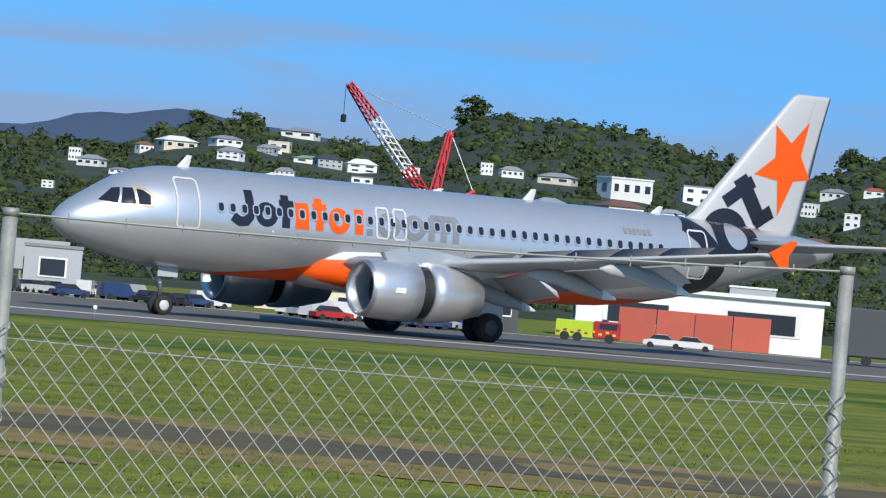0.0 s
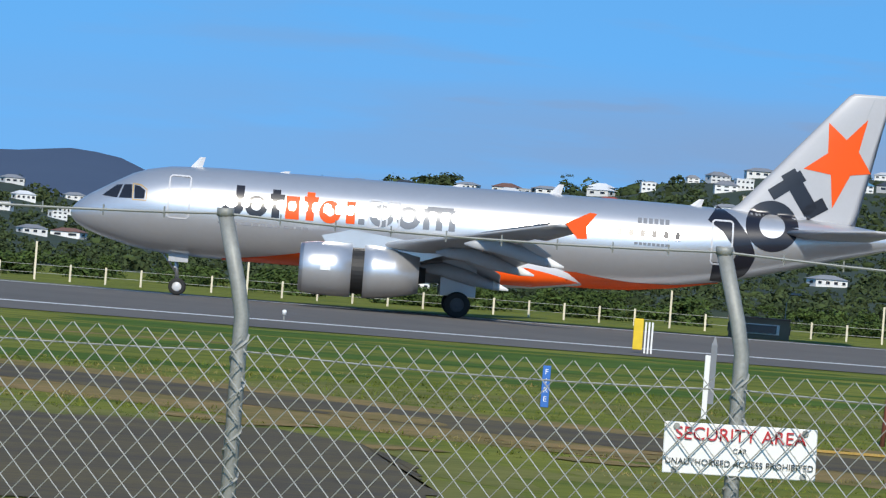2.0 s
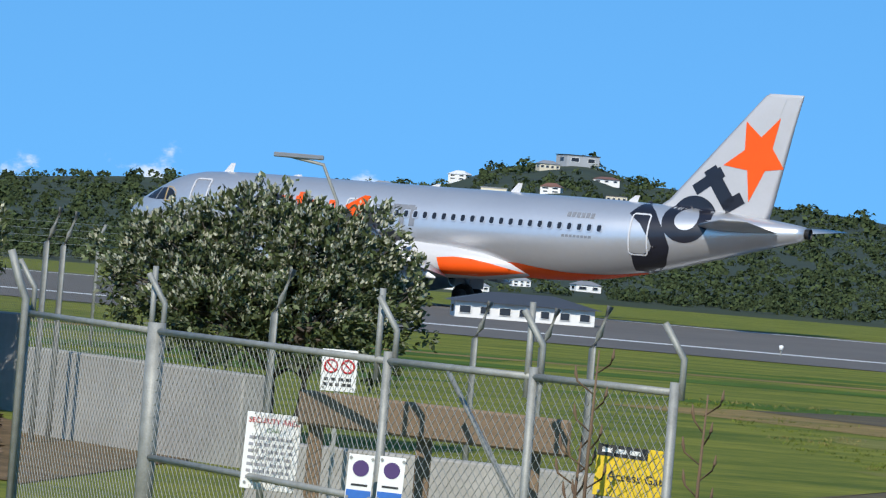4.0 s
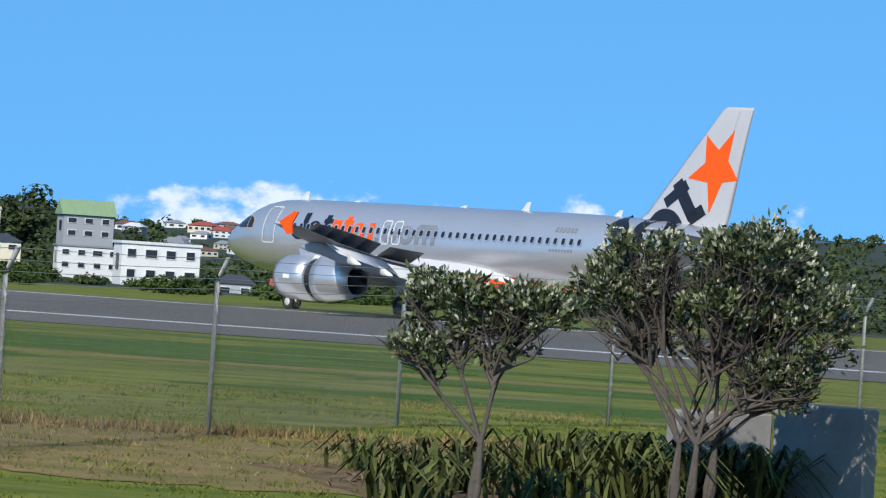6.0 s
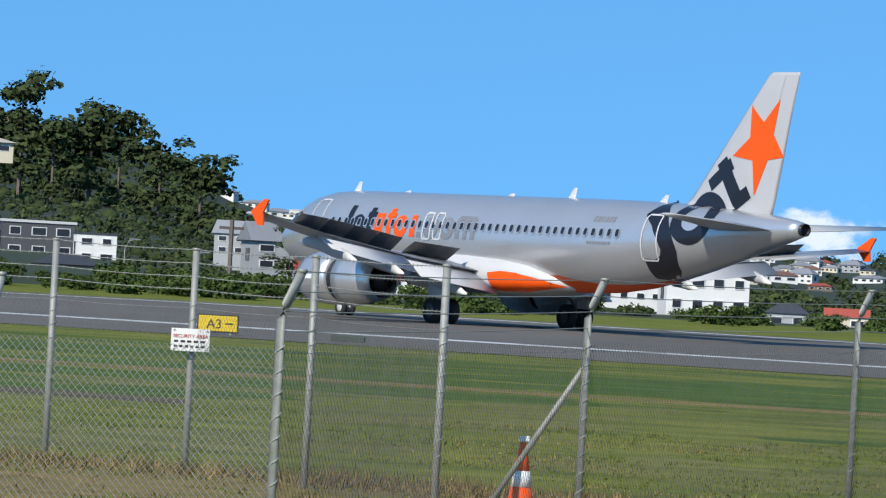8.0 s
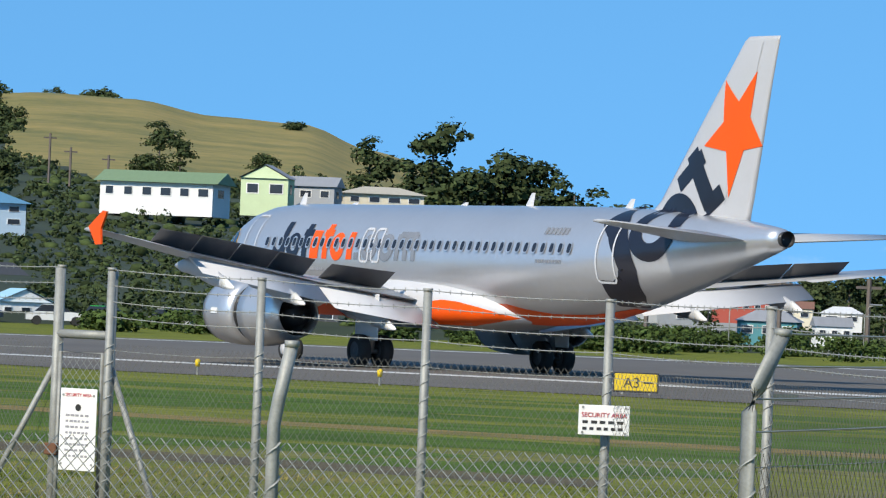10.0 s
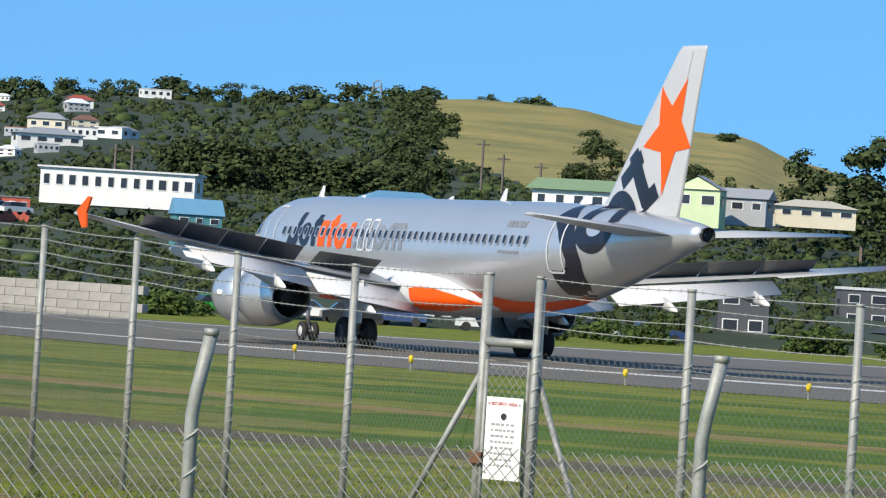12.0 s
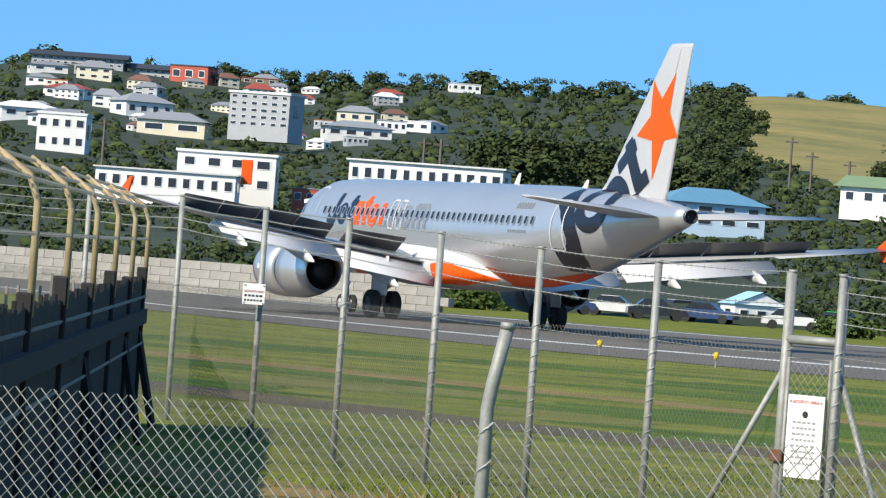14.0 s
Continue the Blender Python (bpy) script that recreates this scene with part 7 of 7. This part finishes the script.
# dead weeds along the fence foot and loose tufts on the soil
M_WEED = material("dead_weeds", (0.28, 0.195, 0.085), 0.9, second=(0.13, 0.10, 0.045), scale=2, island=0.6, spec=0.1)
foot = [Vector(q) for q in ((-33, 85), (-24, 80.2), (-18.8, 79.2), (-15.8, 77.5), (-12.5, 79.3), (-7.5, 80.8))]
wv = []
for k in range(3200):
    if k < 2600:
        i = rd.randrange(5)
        q = foot[i].lerp(foot[i + 1], rd.random()) + Vector((rd.gauss(0, .25), rd.gauss(0, .7)))
    else:
        q = Vector((rd.uniform(-23, -8), rd.uniform(63, 80)))
    thick = 0.5 + 0.5 * noise.noise((q.x * 0.9, q.y * 0.5, 0))
    for _ in range(3):
        h = rd.uniform(0.05, 0.24 if k < 2600 else 0.12) * (0.4 + thick)
        a = rd.uniform(0, math.pi)
        dx, dy = 0.012 * math.cos(a), 0.012 * math.sin(a)
        ox, oy = q.x + rd.gauss(0, .06), q.y + rd.gauss(0, .06)
        wv.append(([(ox - dx, oy - dy, 0), (ox + dx, oy + dy, 0), (ox + rd.gauss(0, .1), oy + rd.gauss(0, .1), h)], [(0, 1, 2)]))
tagged(part("dead_weeds", joined(*wv), M_WEED), "dead brown weeds along the fence foot", "weeds", "", "stuff")

# tufts of grass blades standing in the nearer turf
M_BLADE = material("grass_blades", (0.165, 0.185, 0.028), 0.9, second=(0.060, 0.092, 0.012), scale=0.5, island=0.45, spec=0.15)
M_STRAWBLADE = material("straw_blades", (0.30, 0.235, 0.085), 0.9, second=(0.16, 0.14, 0.045), scale=0.5, island=0.4, spec=0.15)


def blade_tuft(seed):
    """Eight narrow blades leaning outward: points and triangles."""
    r = np.random.RandomState(seed)
    pts = []
    for _ in range(8):
        b, a, h = r.normal(scale=0.10, size=2), r.uniform(0, 3.14), r.uniform(0.5, 1.0)
        dx, dy = 0.011 * math.cos(a), 0.011 * math.sin(a)
        tip = b + r.normal(scale=0.05, size=2)
        pts += [(b[0] - dx, b[1] - dy, 0), (b[0] + dx, b[1] + dy, 0), (tip[0], tip[1], 0.10 * h)]
    return np.array(pts), np.arange(24).reshape(-1, 3)


def bare(x, y):
    """Tarmac, walls and beds carry no turf."""
    if 3 < x < 19 and 44 < y < 68:
        return True
    if -13 < x < 2 and 46 < y < 70 and x > -3.6 - (y - 46) * 0.32:
        return True
    return any((Vector((x, y)) - (Vector(a) + Vector(b)) / 2).length < 4.2 for a, b in zip(fine_low, fine_up))


fine_low = [tuple(Vector(a).lerp(Vector(b), k / 4)) for a, b in zip(PATH_LOW, PATH_LOW[1:]) for k in range(4)]
fine_up = [tuple(Vector(a).lerp(Vector(b), k / 4)) for a, b in zip(PATH_UP, PATH_UP[1:]) for k in range(4)]
blades = [blade_tuft(k) for k in range(6)]
rt = random.Random(77)
green_rows, straw_rows = [], []
for x0, x1, y0, y1, n in ((-36, -2, 48, 104, 15000), (8, 58, 40, 100, 12000)):
    for _ in range(n):
        x, y = rt.uniform(x0, x1), rt.uniform(y0, y1)
        lush = noise.noise((x * 0.35, y * 0.35, 2)) + 0.6 * noise.noise((x * 1.3, y * 1.3, 5))
        if lush < -0.25 or bare(x, y):
            continue
        row = (rt.randrange(6), x, y, 0.0, rt.uniform(0.6, 1.1) * (0.8 + 0.6 * lush), rt.uniform(0.5, 1.1), rt.uniform(0, 6.28))
        (straw_rows if noise.noise((x * 0.22, y * 0.22, 9)) + rt.gauss(0, 0.12) > 0.22 else green_rows).append(row)
scatter("turf_blades", blades, green_rows, M_BLADE, "short green grass blades standing in the turf", "grass")
scatter("straw_blades", blades, straw_rows, M_STRAWBLADE, "dry straw-coloured grass blades in the turf", "grass")

# ---- underpass walls and the road gate ----
M_CONC = material("weathered_concrete", (0.40, 0.38, 0.34), 0.9, second=(0.22, 0.21, 0.19), scale=1.2, bump=0.3, bump_scale=12)
M_BLOCK = material("rendered_wall", (0.30, 0.29, 0.27), 0.88, second=(0.19, 0.185, 0.175), scale=1.5, bump=0.2)
M_TIMBER = material("bare_timber", (0.26, 0.18, 0.11), 0.85, second=(0.16, 0.11, 0.07), scale=3, stretch=(1, 8, 8))


def wall_between(name, a, b, z0, z1, thick, mat, label):
    a, b = Vector((*a, 0)), Vector((*b, 0))
    d = b - a
    bm = a_box(0, 0, z0, d.length, thick, z1, bevel=0.02)
    return tagged(part(name, bm, mat, at=pose(a.x, a.y, 0, 0, 0, math.degrees(math.atan2(d.y, d.x)))), label, "wall", "", "structure")


wall_between("underpass_wall_west", polar(4.12, 65.9)[:2], polar(3.2, 65.0)[:2], -0.2, 1.32, 0.25, M_BLOCK, "grey rendered retaining wall of the underpass")
wall_between("underpass_wall_east", polar(3.1, 58.5)[:2], polar(0.5, 54)[:2], -0.2, 1.05, 0.3, M_CONC, "pale concrete retaining wall of the underpass")
wall_between("underpass_wall_back", polar(5.1, 66)[:2], polar(4.1, 66.5)[:2], -0.2, 1.15, 0.3, M_BLOCK, "dark retaining wall behind the shrubs")
wall_between("underpass_kerb", polar(0.4, 47)[:2], polar(-4.2, 45)[:2], -0.2, 0.62, 0.3, M_CONC, "low pale concrete wall beyond the gate")

GATE = [(3.12, 43.0), (1.58, 39.5), (-1.18, 35.5), (-2.92, 34.2), (-4.6, 33.0)]
rg = [polar(a, d) for a, d in GATE]
road_gate = empty("road_gate", pose(0, 0, 0), "wide galvanised mesh gate with bent barbed-wire arms", "gate")
for k, q in enumerate(rg):
    part("gate_post", tube([(q.x, q.y, -0.2), (q.x, q.y, 1.82)], 0.075 if k == 1 else 0.034, 12), M_GALV, road_gate, "", True)
    part("arm", tube([(q.x + 0.05, q.y, 1.7), (q.x + 0.05, q.y, 1.98), (q.x - 0.10, q.y, 2.22)], 0.024, 8), M_GALV, road_gate, "bent steel arm", True)
for k in (1, 2, 3):
    q = rg[k].lerp(rg[k - 1], 0.04)
    part("arm", tube([(q.x, q.y, 1.6), (q.x, q.y, 2.28)], 0.024, 8), M_GALV, road_gate, "", True)
for k, (a, b) in enumerate(zip(rg, rg[1:])):
    for z in (1.75, 0.72):
        if k == 0 and z < 1:
            continue
        part("rail", tube([(a.x, a.y, z), (b.x, b.y, z)], 0.027, 8), M_GALV, road_gate, "", True)
    part("mesh_panel", wires(a[:2], b[:2], -0.1, 1.76, 0.085, 0.0032), M_WIRE, road_gate, "woven diamond wire mesh")
part("brace", tube([(rg[2].x * 0.55 + rg[3].x * 0.45, rg[2].y, 1.7), (rg[3].x, rg[3].y, 0.75)], 0.02, 8), M_GALV, road_gate, "", True)
wall_between("timber_rail", polar(-0.15, 37.5)[:2], polar(-3.35, 35.2)[:2], 1.16, 1.43, 0.08, M_TIMBER, "weathered timber rail behind the gate")
tagged(bpy.data.objects["timber_rail"], category="rail")
for k in range(3):
    q = polar(-0.4 - 1.3 * k, 37.4 - 0.9 * k)
    tagged(part("rail_post", a_box(-0.06, 0.09, -0.2, 0.06, 0.2, 1.3, bevel=0.01), M_TIMBER, at=pose(q.x, q.y, 0)), "short weathered timber rail post", "post", "rail posts")
# bent posts of the far side, and arms standing behind
for k, (a, d, h) in enumerate(((3.15, 42.8, 2.3), (2.95, 56, 2.75), (2.75, 57, 2.72), (0.2, 44, 2.32), (-2.2, 52, 2.1), (-3.0, 50, 2.1), (-3.6, 46, 2.2))):
    q = polar(a, d)
    s = -0.16 if k in (0,) else 0.14
    tagged(part("bent_post", tube([(q.x, q.y, 0), (q.x, q.y, h - 0.42), (q.x + s * 0.4, q.y, h - 0.28), (q.x + s, q.y, h)], 0.035, 8), M_GALV, smooth=True), "bent galvanised post carrying barbed wire", "post", "bent posts")


def notice(turn, dist, z, wide, tall):
    q = polar(turn, dist)
    return sign(pose(q.x, q.y, z, 0, 2.0, turn), wide, tall, "white security notice with red heading on the gate mesh")


t, p_ = notice(0.13, 37.6, 0.62, 0.43, 0.60)
words("SECURITY AREA", 0.056, M_RED, p_, 0, 0.52)
words("CAA", 0.05, M_LIGHTER, p_, 0, 0.45)
for k in range(7):
    bars(p_, M_TAGLINE, -0.18, 0.18, 0.39 - 0.052 * k, 0.024, 5 + k % 3, 20 + k)
q = polar(-0.62, 46)
t, p_ = sign(pose(q.x, q.y, 1.18, 0, 0, -0.6), 0.34, 0.40, "small white notice with two red prohibition rings")
part("stake", a_box(-0.02, 0.008, -1.2, 0.02, 0.03, 0.3), M_GALV, t)
for x in (-0.08, 0.08):
    ring = [(x + 0.06 * math.cos(w), -0.010, 0.24 + 0.06 * math.sin(w)) for w in [k * 6.283 / 16 for k in range(17)]]
    part("ring", tube(ring, 0.010, 5, caps=False), M_RED, p_, "red prohibition ring")
    part("bar", tube([(x - 0.04, -0.010, 0.28), (x + 0.04, -0.010, 0.20)], 0.008, 5), M_RED, p_, "red slash")
bars(p_, M_INK, -0.14, 0.14, 0.10, 0.03, 4, 31)
bars(p_, M_INK, -0.14, 0.14, 0.05, 0.03, 5, 32)
for a in (-0.95, -1.32):
    q = polar(a, 35.2)
    t, p_ = sign(pose(q.x, q.y, 0.72, 0, 2, a), 0.19, 0.34, "small white notice with a purple disc and blue foot")
    part("disc", tube([(0, -0.006, 0.24), (0, -0.010, 0.24)], 0.06, 20), M_PURPLE, p_, "purple disc")
    part("arrow", a_box(-0.06, -0.010, 0.11, 0.06, -0.006, 0.125), M_INK, p_, "black double arrow")
    part("panel", a_box(-0.09, -0.010, 0.0, 0.09, -0.006, 0.08), M_BLUE, p_, "blue foot panel")
q = polar(-4.15, 33.5)
t, p_ = sign(pose(q.x, q.y, 0.975, 0, 3, -4), 0.50, 0.36, "black and yellow direction sign by the gate", mat=M_YSIGN)
part("panel", a_box(-0.25, -0.011, 0.28, 0.10, -0.0065, 0.36), M_INK, p_, "black heading panel")
words("Access Gate", 0.085, M_INK, p_, 0.05, 0.12)
bars(p_, M_SIGN, -0.22, 0.07, 0.305, 0.03, 3, 33, y=-0.0125)
for x in (-0.2, 0.2):
    part("post", a_box(x - 0.025, 0.0075, -0.985, x + 0.025, 0.055, 0.35, bevel=0.004), M_GALV, t, "galvanised post")


def flower_stalk(x, y, z, tall, seed):
    """A dark flax flower stalk with upright pods."""
    r = random.Random(seed)
    top = empty("flax_stalk", pose(x, y, z), "dark brown flax flower stalk with pods", "plant", "flax stalks")
    part("stem", tube([(0, 0, -0.6), (0.01, 0, tall * 0.5), (0.03, 0, tall)], 0.012, 6, taper=[0.016, 0.013, 0.006]), M_TWIG, top, "", True)
    for k in range(8):
        s = 1 if k % 2 else -1
        h = tall * (0.25 + 0.09 * k)
        e = Vector((s * r.uniform(0.05, 0.13), 0, h + 0.08))
        part("pod", tube([(0.01, 0, h), e, e + Vector((s * 0.015, 0, 0.05)), e + Vector((s * 0.02, 0, 0.11))], 0.01, 6, taper=[0.006, 0.008, 0.014, 0.004]), M_TWIG, top, "", True)


for a, d, z, h, s in ((-3.62, 33, 0.55, 1.45, 1), (-3.5, 33.2, 0.5, 0.9, 2), (-4.95, 33.2, 0.5, 1.25, 3)):
    q = polar(a, d)
    flower_stalk(q.x, q.y, z, h, s)
for a, h, s in ((-18.3, 0.42, 4), (-20.7, 0.42, 5), (-18.5, 0.25, 6)):
    q = polar(a, 15.2)
    flower_stalk(q.x, q.y, 0.0, 1.4 + h, s)
for a in (-19.7, -21.0, -19.0):
    q = polar(a, 15.0)
    tagged(part("grass_blade", tube([(q.x, q.y, 0.0), (q.x - 0.03, q.y, 1.65), (q.x + 0.10, q.y, 1.86)], 0.01, 4, taper=[0.014, 0.012, 0.002]), M_FLAX), "long green leaf blade beside the fence", "leaf", "leaf blades")

# ---- markers and cones ----
top = empty("fire_marker", pose(27.0, 85.5, 0, 0, 0, -17), "blue marker board with white letters in the grass", "marker")
b = part("board", a_box(-0.075, -0.02, 0.0, 0.075, 0.02, 0.78, bevel=0.01), M_BLUE, top)
for k, ch in enumerate("FIRE"):
    words(ch, 0.14, M_SIGN, b, 0, 0.62 - 0.17 * k, -0.024)
top = empty("distance_marker", pose(50.6, 150, 0.0, 0, 0, -18), "yellow marker board with white posts beside the runway", "marker")
part("board", a_box(-0.34, -0.05, 0.12, -0.02, 0.05, 1.15, bevel=0.02), M_YSIGN, top, "yellow board")
for x in (0.06, 0.17, 0.28):
    part("post", a_box(x - 0.03, -0.03, 0.0, x + 0.03, 0.03, 1.05, bevel=0.01), M_SIGN, top, "white post")
top = empty("distance_marker", pose(91, 196, 0.02, 0, 0, -25), "small yellow marker board beside the runway", "marker")
part("board", a_box(-0.2, -0.05, 0.0, 0.1, 0.05, 0.55, bevel=0.02), M_YSIGN, top)
M_FADED = material("faded_red_paint", (0.24, 0.055, 0.035), 0.8, second=(0.16, 0.07, 0.045), scale=6)
top = empty("stop_board", pose(30.25, 76.6, 0, 0, 0, -22), "weathered red and white board seen edge-on on a pole", "marker")
part("pole", tube([(0, 0, -0.1), (0.12, 0, 1.95)], 0.045, 8), M_FADED, top, "red pole", True)
part("board", a_box(0.02, -0.04, 1.0, 0.18, 0.04, 1.9, bevel=0.02), M_FADED, top, "narrow red board")
for k in range(3):
    part("stripe", a_box(0.05, -0.045, 1.1 + 0.27 * k, 0.12, 0.045, 1.2 + 0.27 * k), M_SIGN, top, "white stripe")
top = empty("marker_pole", pose(29.9, 84.8, 0, 0, 0, -19), "slim white pole with a dark pointed top", "marker")
part("pole", a_box(-0.05, -0.03, 0, 0.05, 0.03, 1.2, bevel=0.01), M_SIGN, top)
part("top", loft([[Vector((x, y, 0.3)) for x, y in ((0.05, -0.03), (0.16, -0.03), (0.16, 0.03), (0.05, 0.03))], [Vector((x, y, 1.4)) for x, y in ((0.05, -0.03), (0.16, -0.03), (0.16, 0.03), (0.05, 0.03))], [Vector((x, y, 1.55)) for x, y in ((0.1, -0.01), (0.12, -0.01), (0.12, 0.01), (0.1, 0.01))]]), M_GREYL, top, "dark grey board")

cone = empty("traffic_cone", pose(-16.45, 75.3, 0), "orange traffic cone with a white band in the grass", "cone")
part("base", a_box(-0.2, -0.2, 0, 0.2, 0.2, 0.05, bevel=0.015), M_ORANGE, cone)
for z0, z1, r0, r1, m in ((0.05, 0.3, 0.15, 0.115, M_ORANGE), (0.3, 0.47, 0.118, 0.09, M_SIGN), (0.47, 0.78, 0.088, 0.03, M_ORANGE)):
    part("band", tube([(0, 0, z0), (0, 0, z1)], 0.1, 18, taper=[r0, r1]), m, cone, "white reflective band" if m is M_SIGN else "", True)
part("tip_light", a_box(-0.05, -0.03, 0.78, 0.07, 0.03, 0.84, bevel=0.01), M_SIGN, cone)
tagged(part("wooden_stump", tube([(-16.9, 67.5, 0), (-16.88, 67.5, 0.42)], 0.09, 9), M_TIMBER), "short weathered wooden stump in the grass", "stump")


def runway_light(x, y, mat, h=0.45):
    top = empty("runway_light", pose(x, y, 0.02), "small runway edge light on a stem", "light", "runway lights")
    part("stem", tube([(0, 0, 0), (0, 0, h * 0.6)], 0.03, 8), M_GALV, top)
    part("lamp", tube([(0, 0, h * 0.55), (0, 0, h * 0.95), (0, 0, h * 1.05)], 0.1, 10, taper=[0.065, 0.085, 0.04]), mat, top, "", True)


for x, y in ((-64.8, 170.5), (-58.6, 172.0), (-52.0, 169.0), (-71, 176)):
    runway_light(x, y, M_YSIGN)
for x, y in ((42, 164), (66, 152), (17, 166), (84, 150)):
    runway_light(x, y, M_SIGN, 0.35)
top = empty("taxiway_sign", pose(-45.6, 173.3, 0, 0, 0, 15), "yellow taxiway sign with black characters beside the runway", "sign")
b = part("board", a_box(-0.62, -0.06, 0.12, 0.62, 0.06, 0.62, bevel=0.02), M_YSIGN, top)
part("frame", a_box(-0.66, -0.04, 0.08, 0.66, 0.04, 0.66, bevel=0.01), M_INK, top, "black frame")
words("A3", 0.42, M_INK, b, -0.12, 0.22, -0.066)
part("arrow", a_box(0.22, -0.068, 0.35, 0.48, -0.062, 0.40), M_INK, b, "black arrow")
for x in (-0.4, 0.4):
    part("leg", a_box(x - 0.03, -0.03, 0, x + 0.03, 0.03, 0.1), M_GALV, top)
top = empty("ground_box", pose(-41.5, 174, 0, 0, 0, 12), "low dark green ground cabinet beside the runway", "cabinet")
part("body", a_box(-0.55, -0.3, 0, 0.55, 0.3, 0.22, bevel=0.03), material("cabinet_green", (0.05, 0.07, 0.06), 0.6), top)

# ---- dark timber fence at the end of the walk ----
M_BLACKWOOD = material("tarred_timber", (0.024, 0.021, 0.020), 0.9, second=(0.012, 0.011, 0.011), scale=2, per_object=0.3, stretch=(6, 6, 1))
M_OLDWOOD = material("grey_weathered_timber", (0.26, 0.24, 0.21), 0.9, second=(0.16, 0.15, 0.13), scale=3, per_object=0.25, stretch=(6, 6, 1))
M_RUSTY = material("yellowed_steel", (0.46, 0.38, 0.22), 0.6, second=(0.25, 0.16, 0.09), scale=4)
wf = empty("timber_fence", pose(0, 0, 0), "tall tarred timber board fence with barbed-wire arms", "fence")
a0, a1 = Vector((*from_end(33.6, 20), 0)), Vector((*from_end(29.27, 68), 0))
d = a1 - a0
ang = math.degrees(math.atan2(d.y, d.x))
rb = random.Random(4)
x = 0.0
while x < d.length - 0.1:
    q = a0 + d * (x / d.length)
    h = 1.96 + 0.08 * x / d.length + rb.uniform(-0.05, 0.06)
    part("board", a_box(0, 0.03, 0, 0.17, 0.06, h), M_BLACKWOOD, wf, at=pose(q.x, q.y, 0, 0, 0, ang))
    x += 0.19
for k, x in enumerate((0.1, 0.25, 0.4, 0.52, 0.64, 0.76, 0.88, 0.995)):
    q = a0 + d * x
    part("post", a_box(-0.09, -0.02, 0, 0.09, 0.12, 2.1 + 0.1 * (k % 2), bevel=0.015), M_BLACKWOOD, wf, "", at=pose(q.x, q.y, 0, 0, 0, ang))
    if k in (4, 6, 7):
        part("prop", tube([(q.x, q.y - 0.1, 1.3), (q.x + 0.9, q.y - 1.1, 0)], 0.06, 4), M_BLACKWOOD, wf)
    part("arm", tube([(q.x, q.y, 1.9), (q.x, q.y, 2.85), (q.x - 0.08, q.y - 0.02, 3.05), (q.x - 0.42, q.y - 0.1, 3.28)], 0.034, 8), M_RUSTY, wf, "yellowed bent steel arm", True)
part("beam", a_box(0, -0.06, 1.42, d.length, 0.03, 1.62), M_BLACKWOOD, wf, "", at=pose(a0.x, a0.y, 0, 0, 0, ang))
for z in (1.15, 1.55, 1.8):
    part("barbed_wire", strand((a0.x, a0.y - 0.12), (a1.x + 0.1, a1.y - 0.12), z, z, 0.005, 0.14), M_WIRE, wf)
for k, (dx, z) in enumerate(((-0.08, 3.05), (-0.25, 3.16), (-0.42, 3.27), (0, 2.6))):
    part("barbed_wire", strand((a0.x + dx, a0.y), (a1.x + dx, a1.y), z, z, 0.005, 0.14), M_WIRE, wf)
old = empty("paling_fence", pose(0, 0, 0), "old grey paling fence behind the timber fence", "fence")
b0, b1 = Vector((*from_end(33.0, 60), 0)), Vector((*from_end(29.6, 66), 0))
for k in range(26):
    q = b0.lerp(b1, k / 25)
    part("paling", a_box(-0.07, 0, 0, 0.07, 0.03, 1.95 + rb.uniform(-.12, .12)), M_OLDWOOD, old, at=pose(q.x, q.y, 0, 0, 0, ang))


def motions():
    walk(plane, [(t, pose(x, y, 0.02, 0, 0, h + 90)) for t, x, y, h in TAXI])


motions()
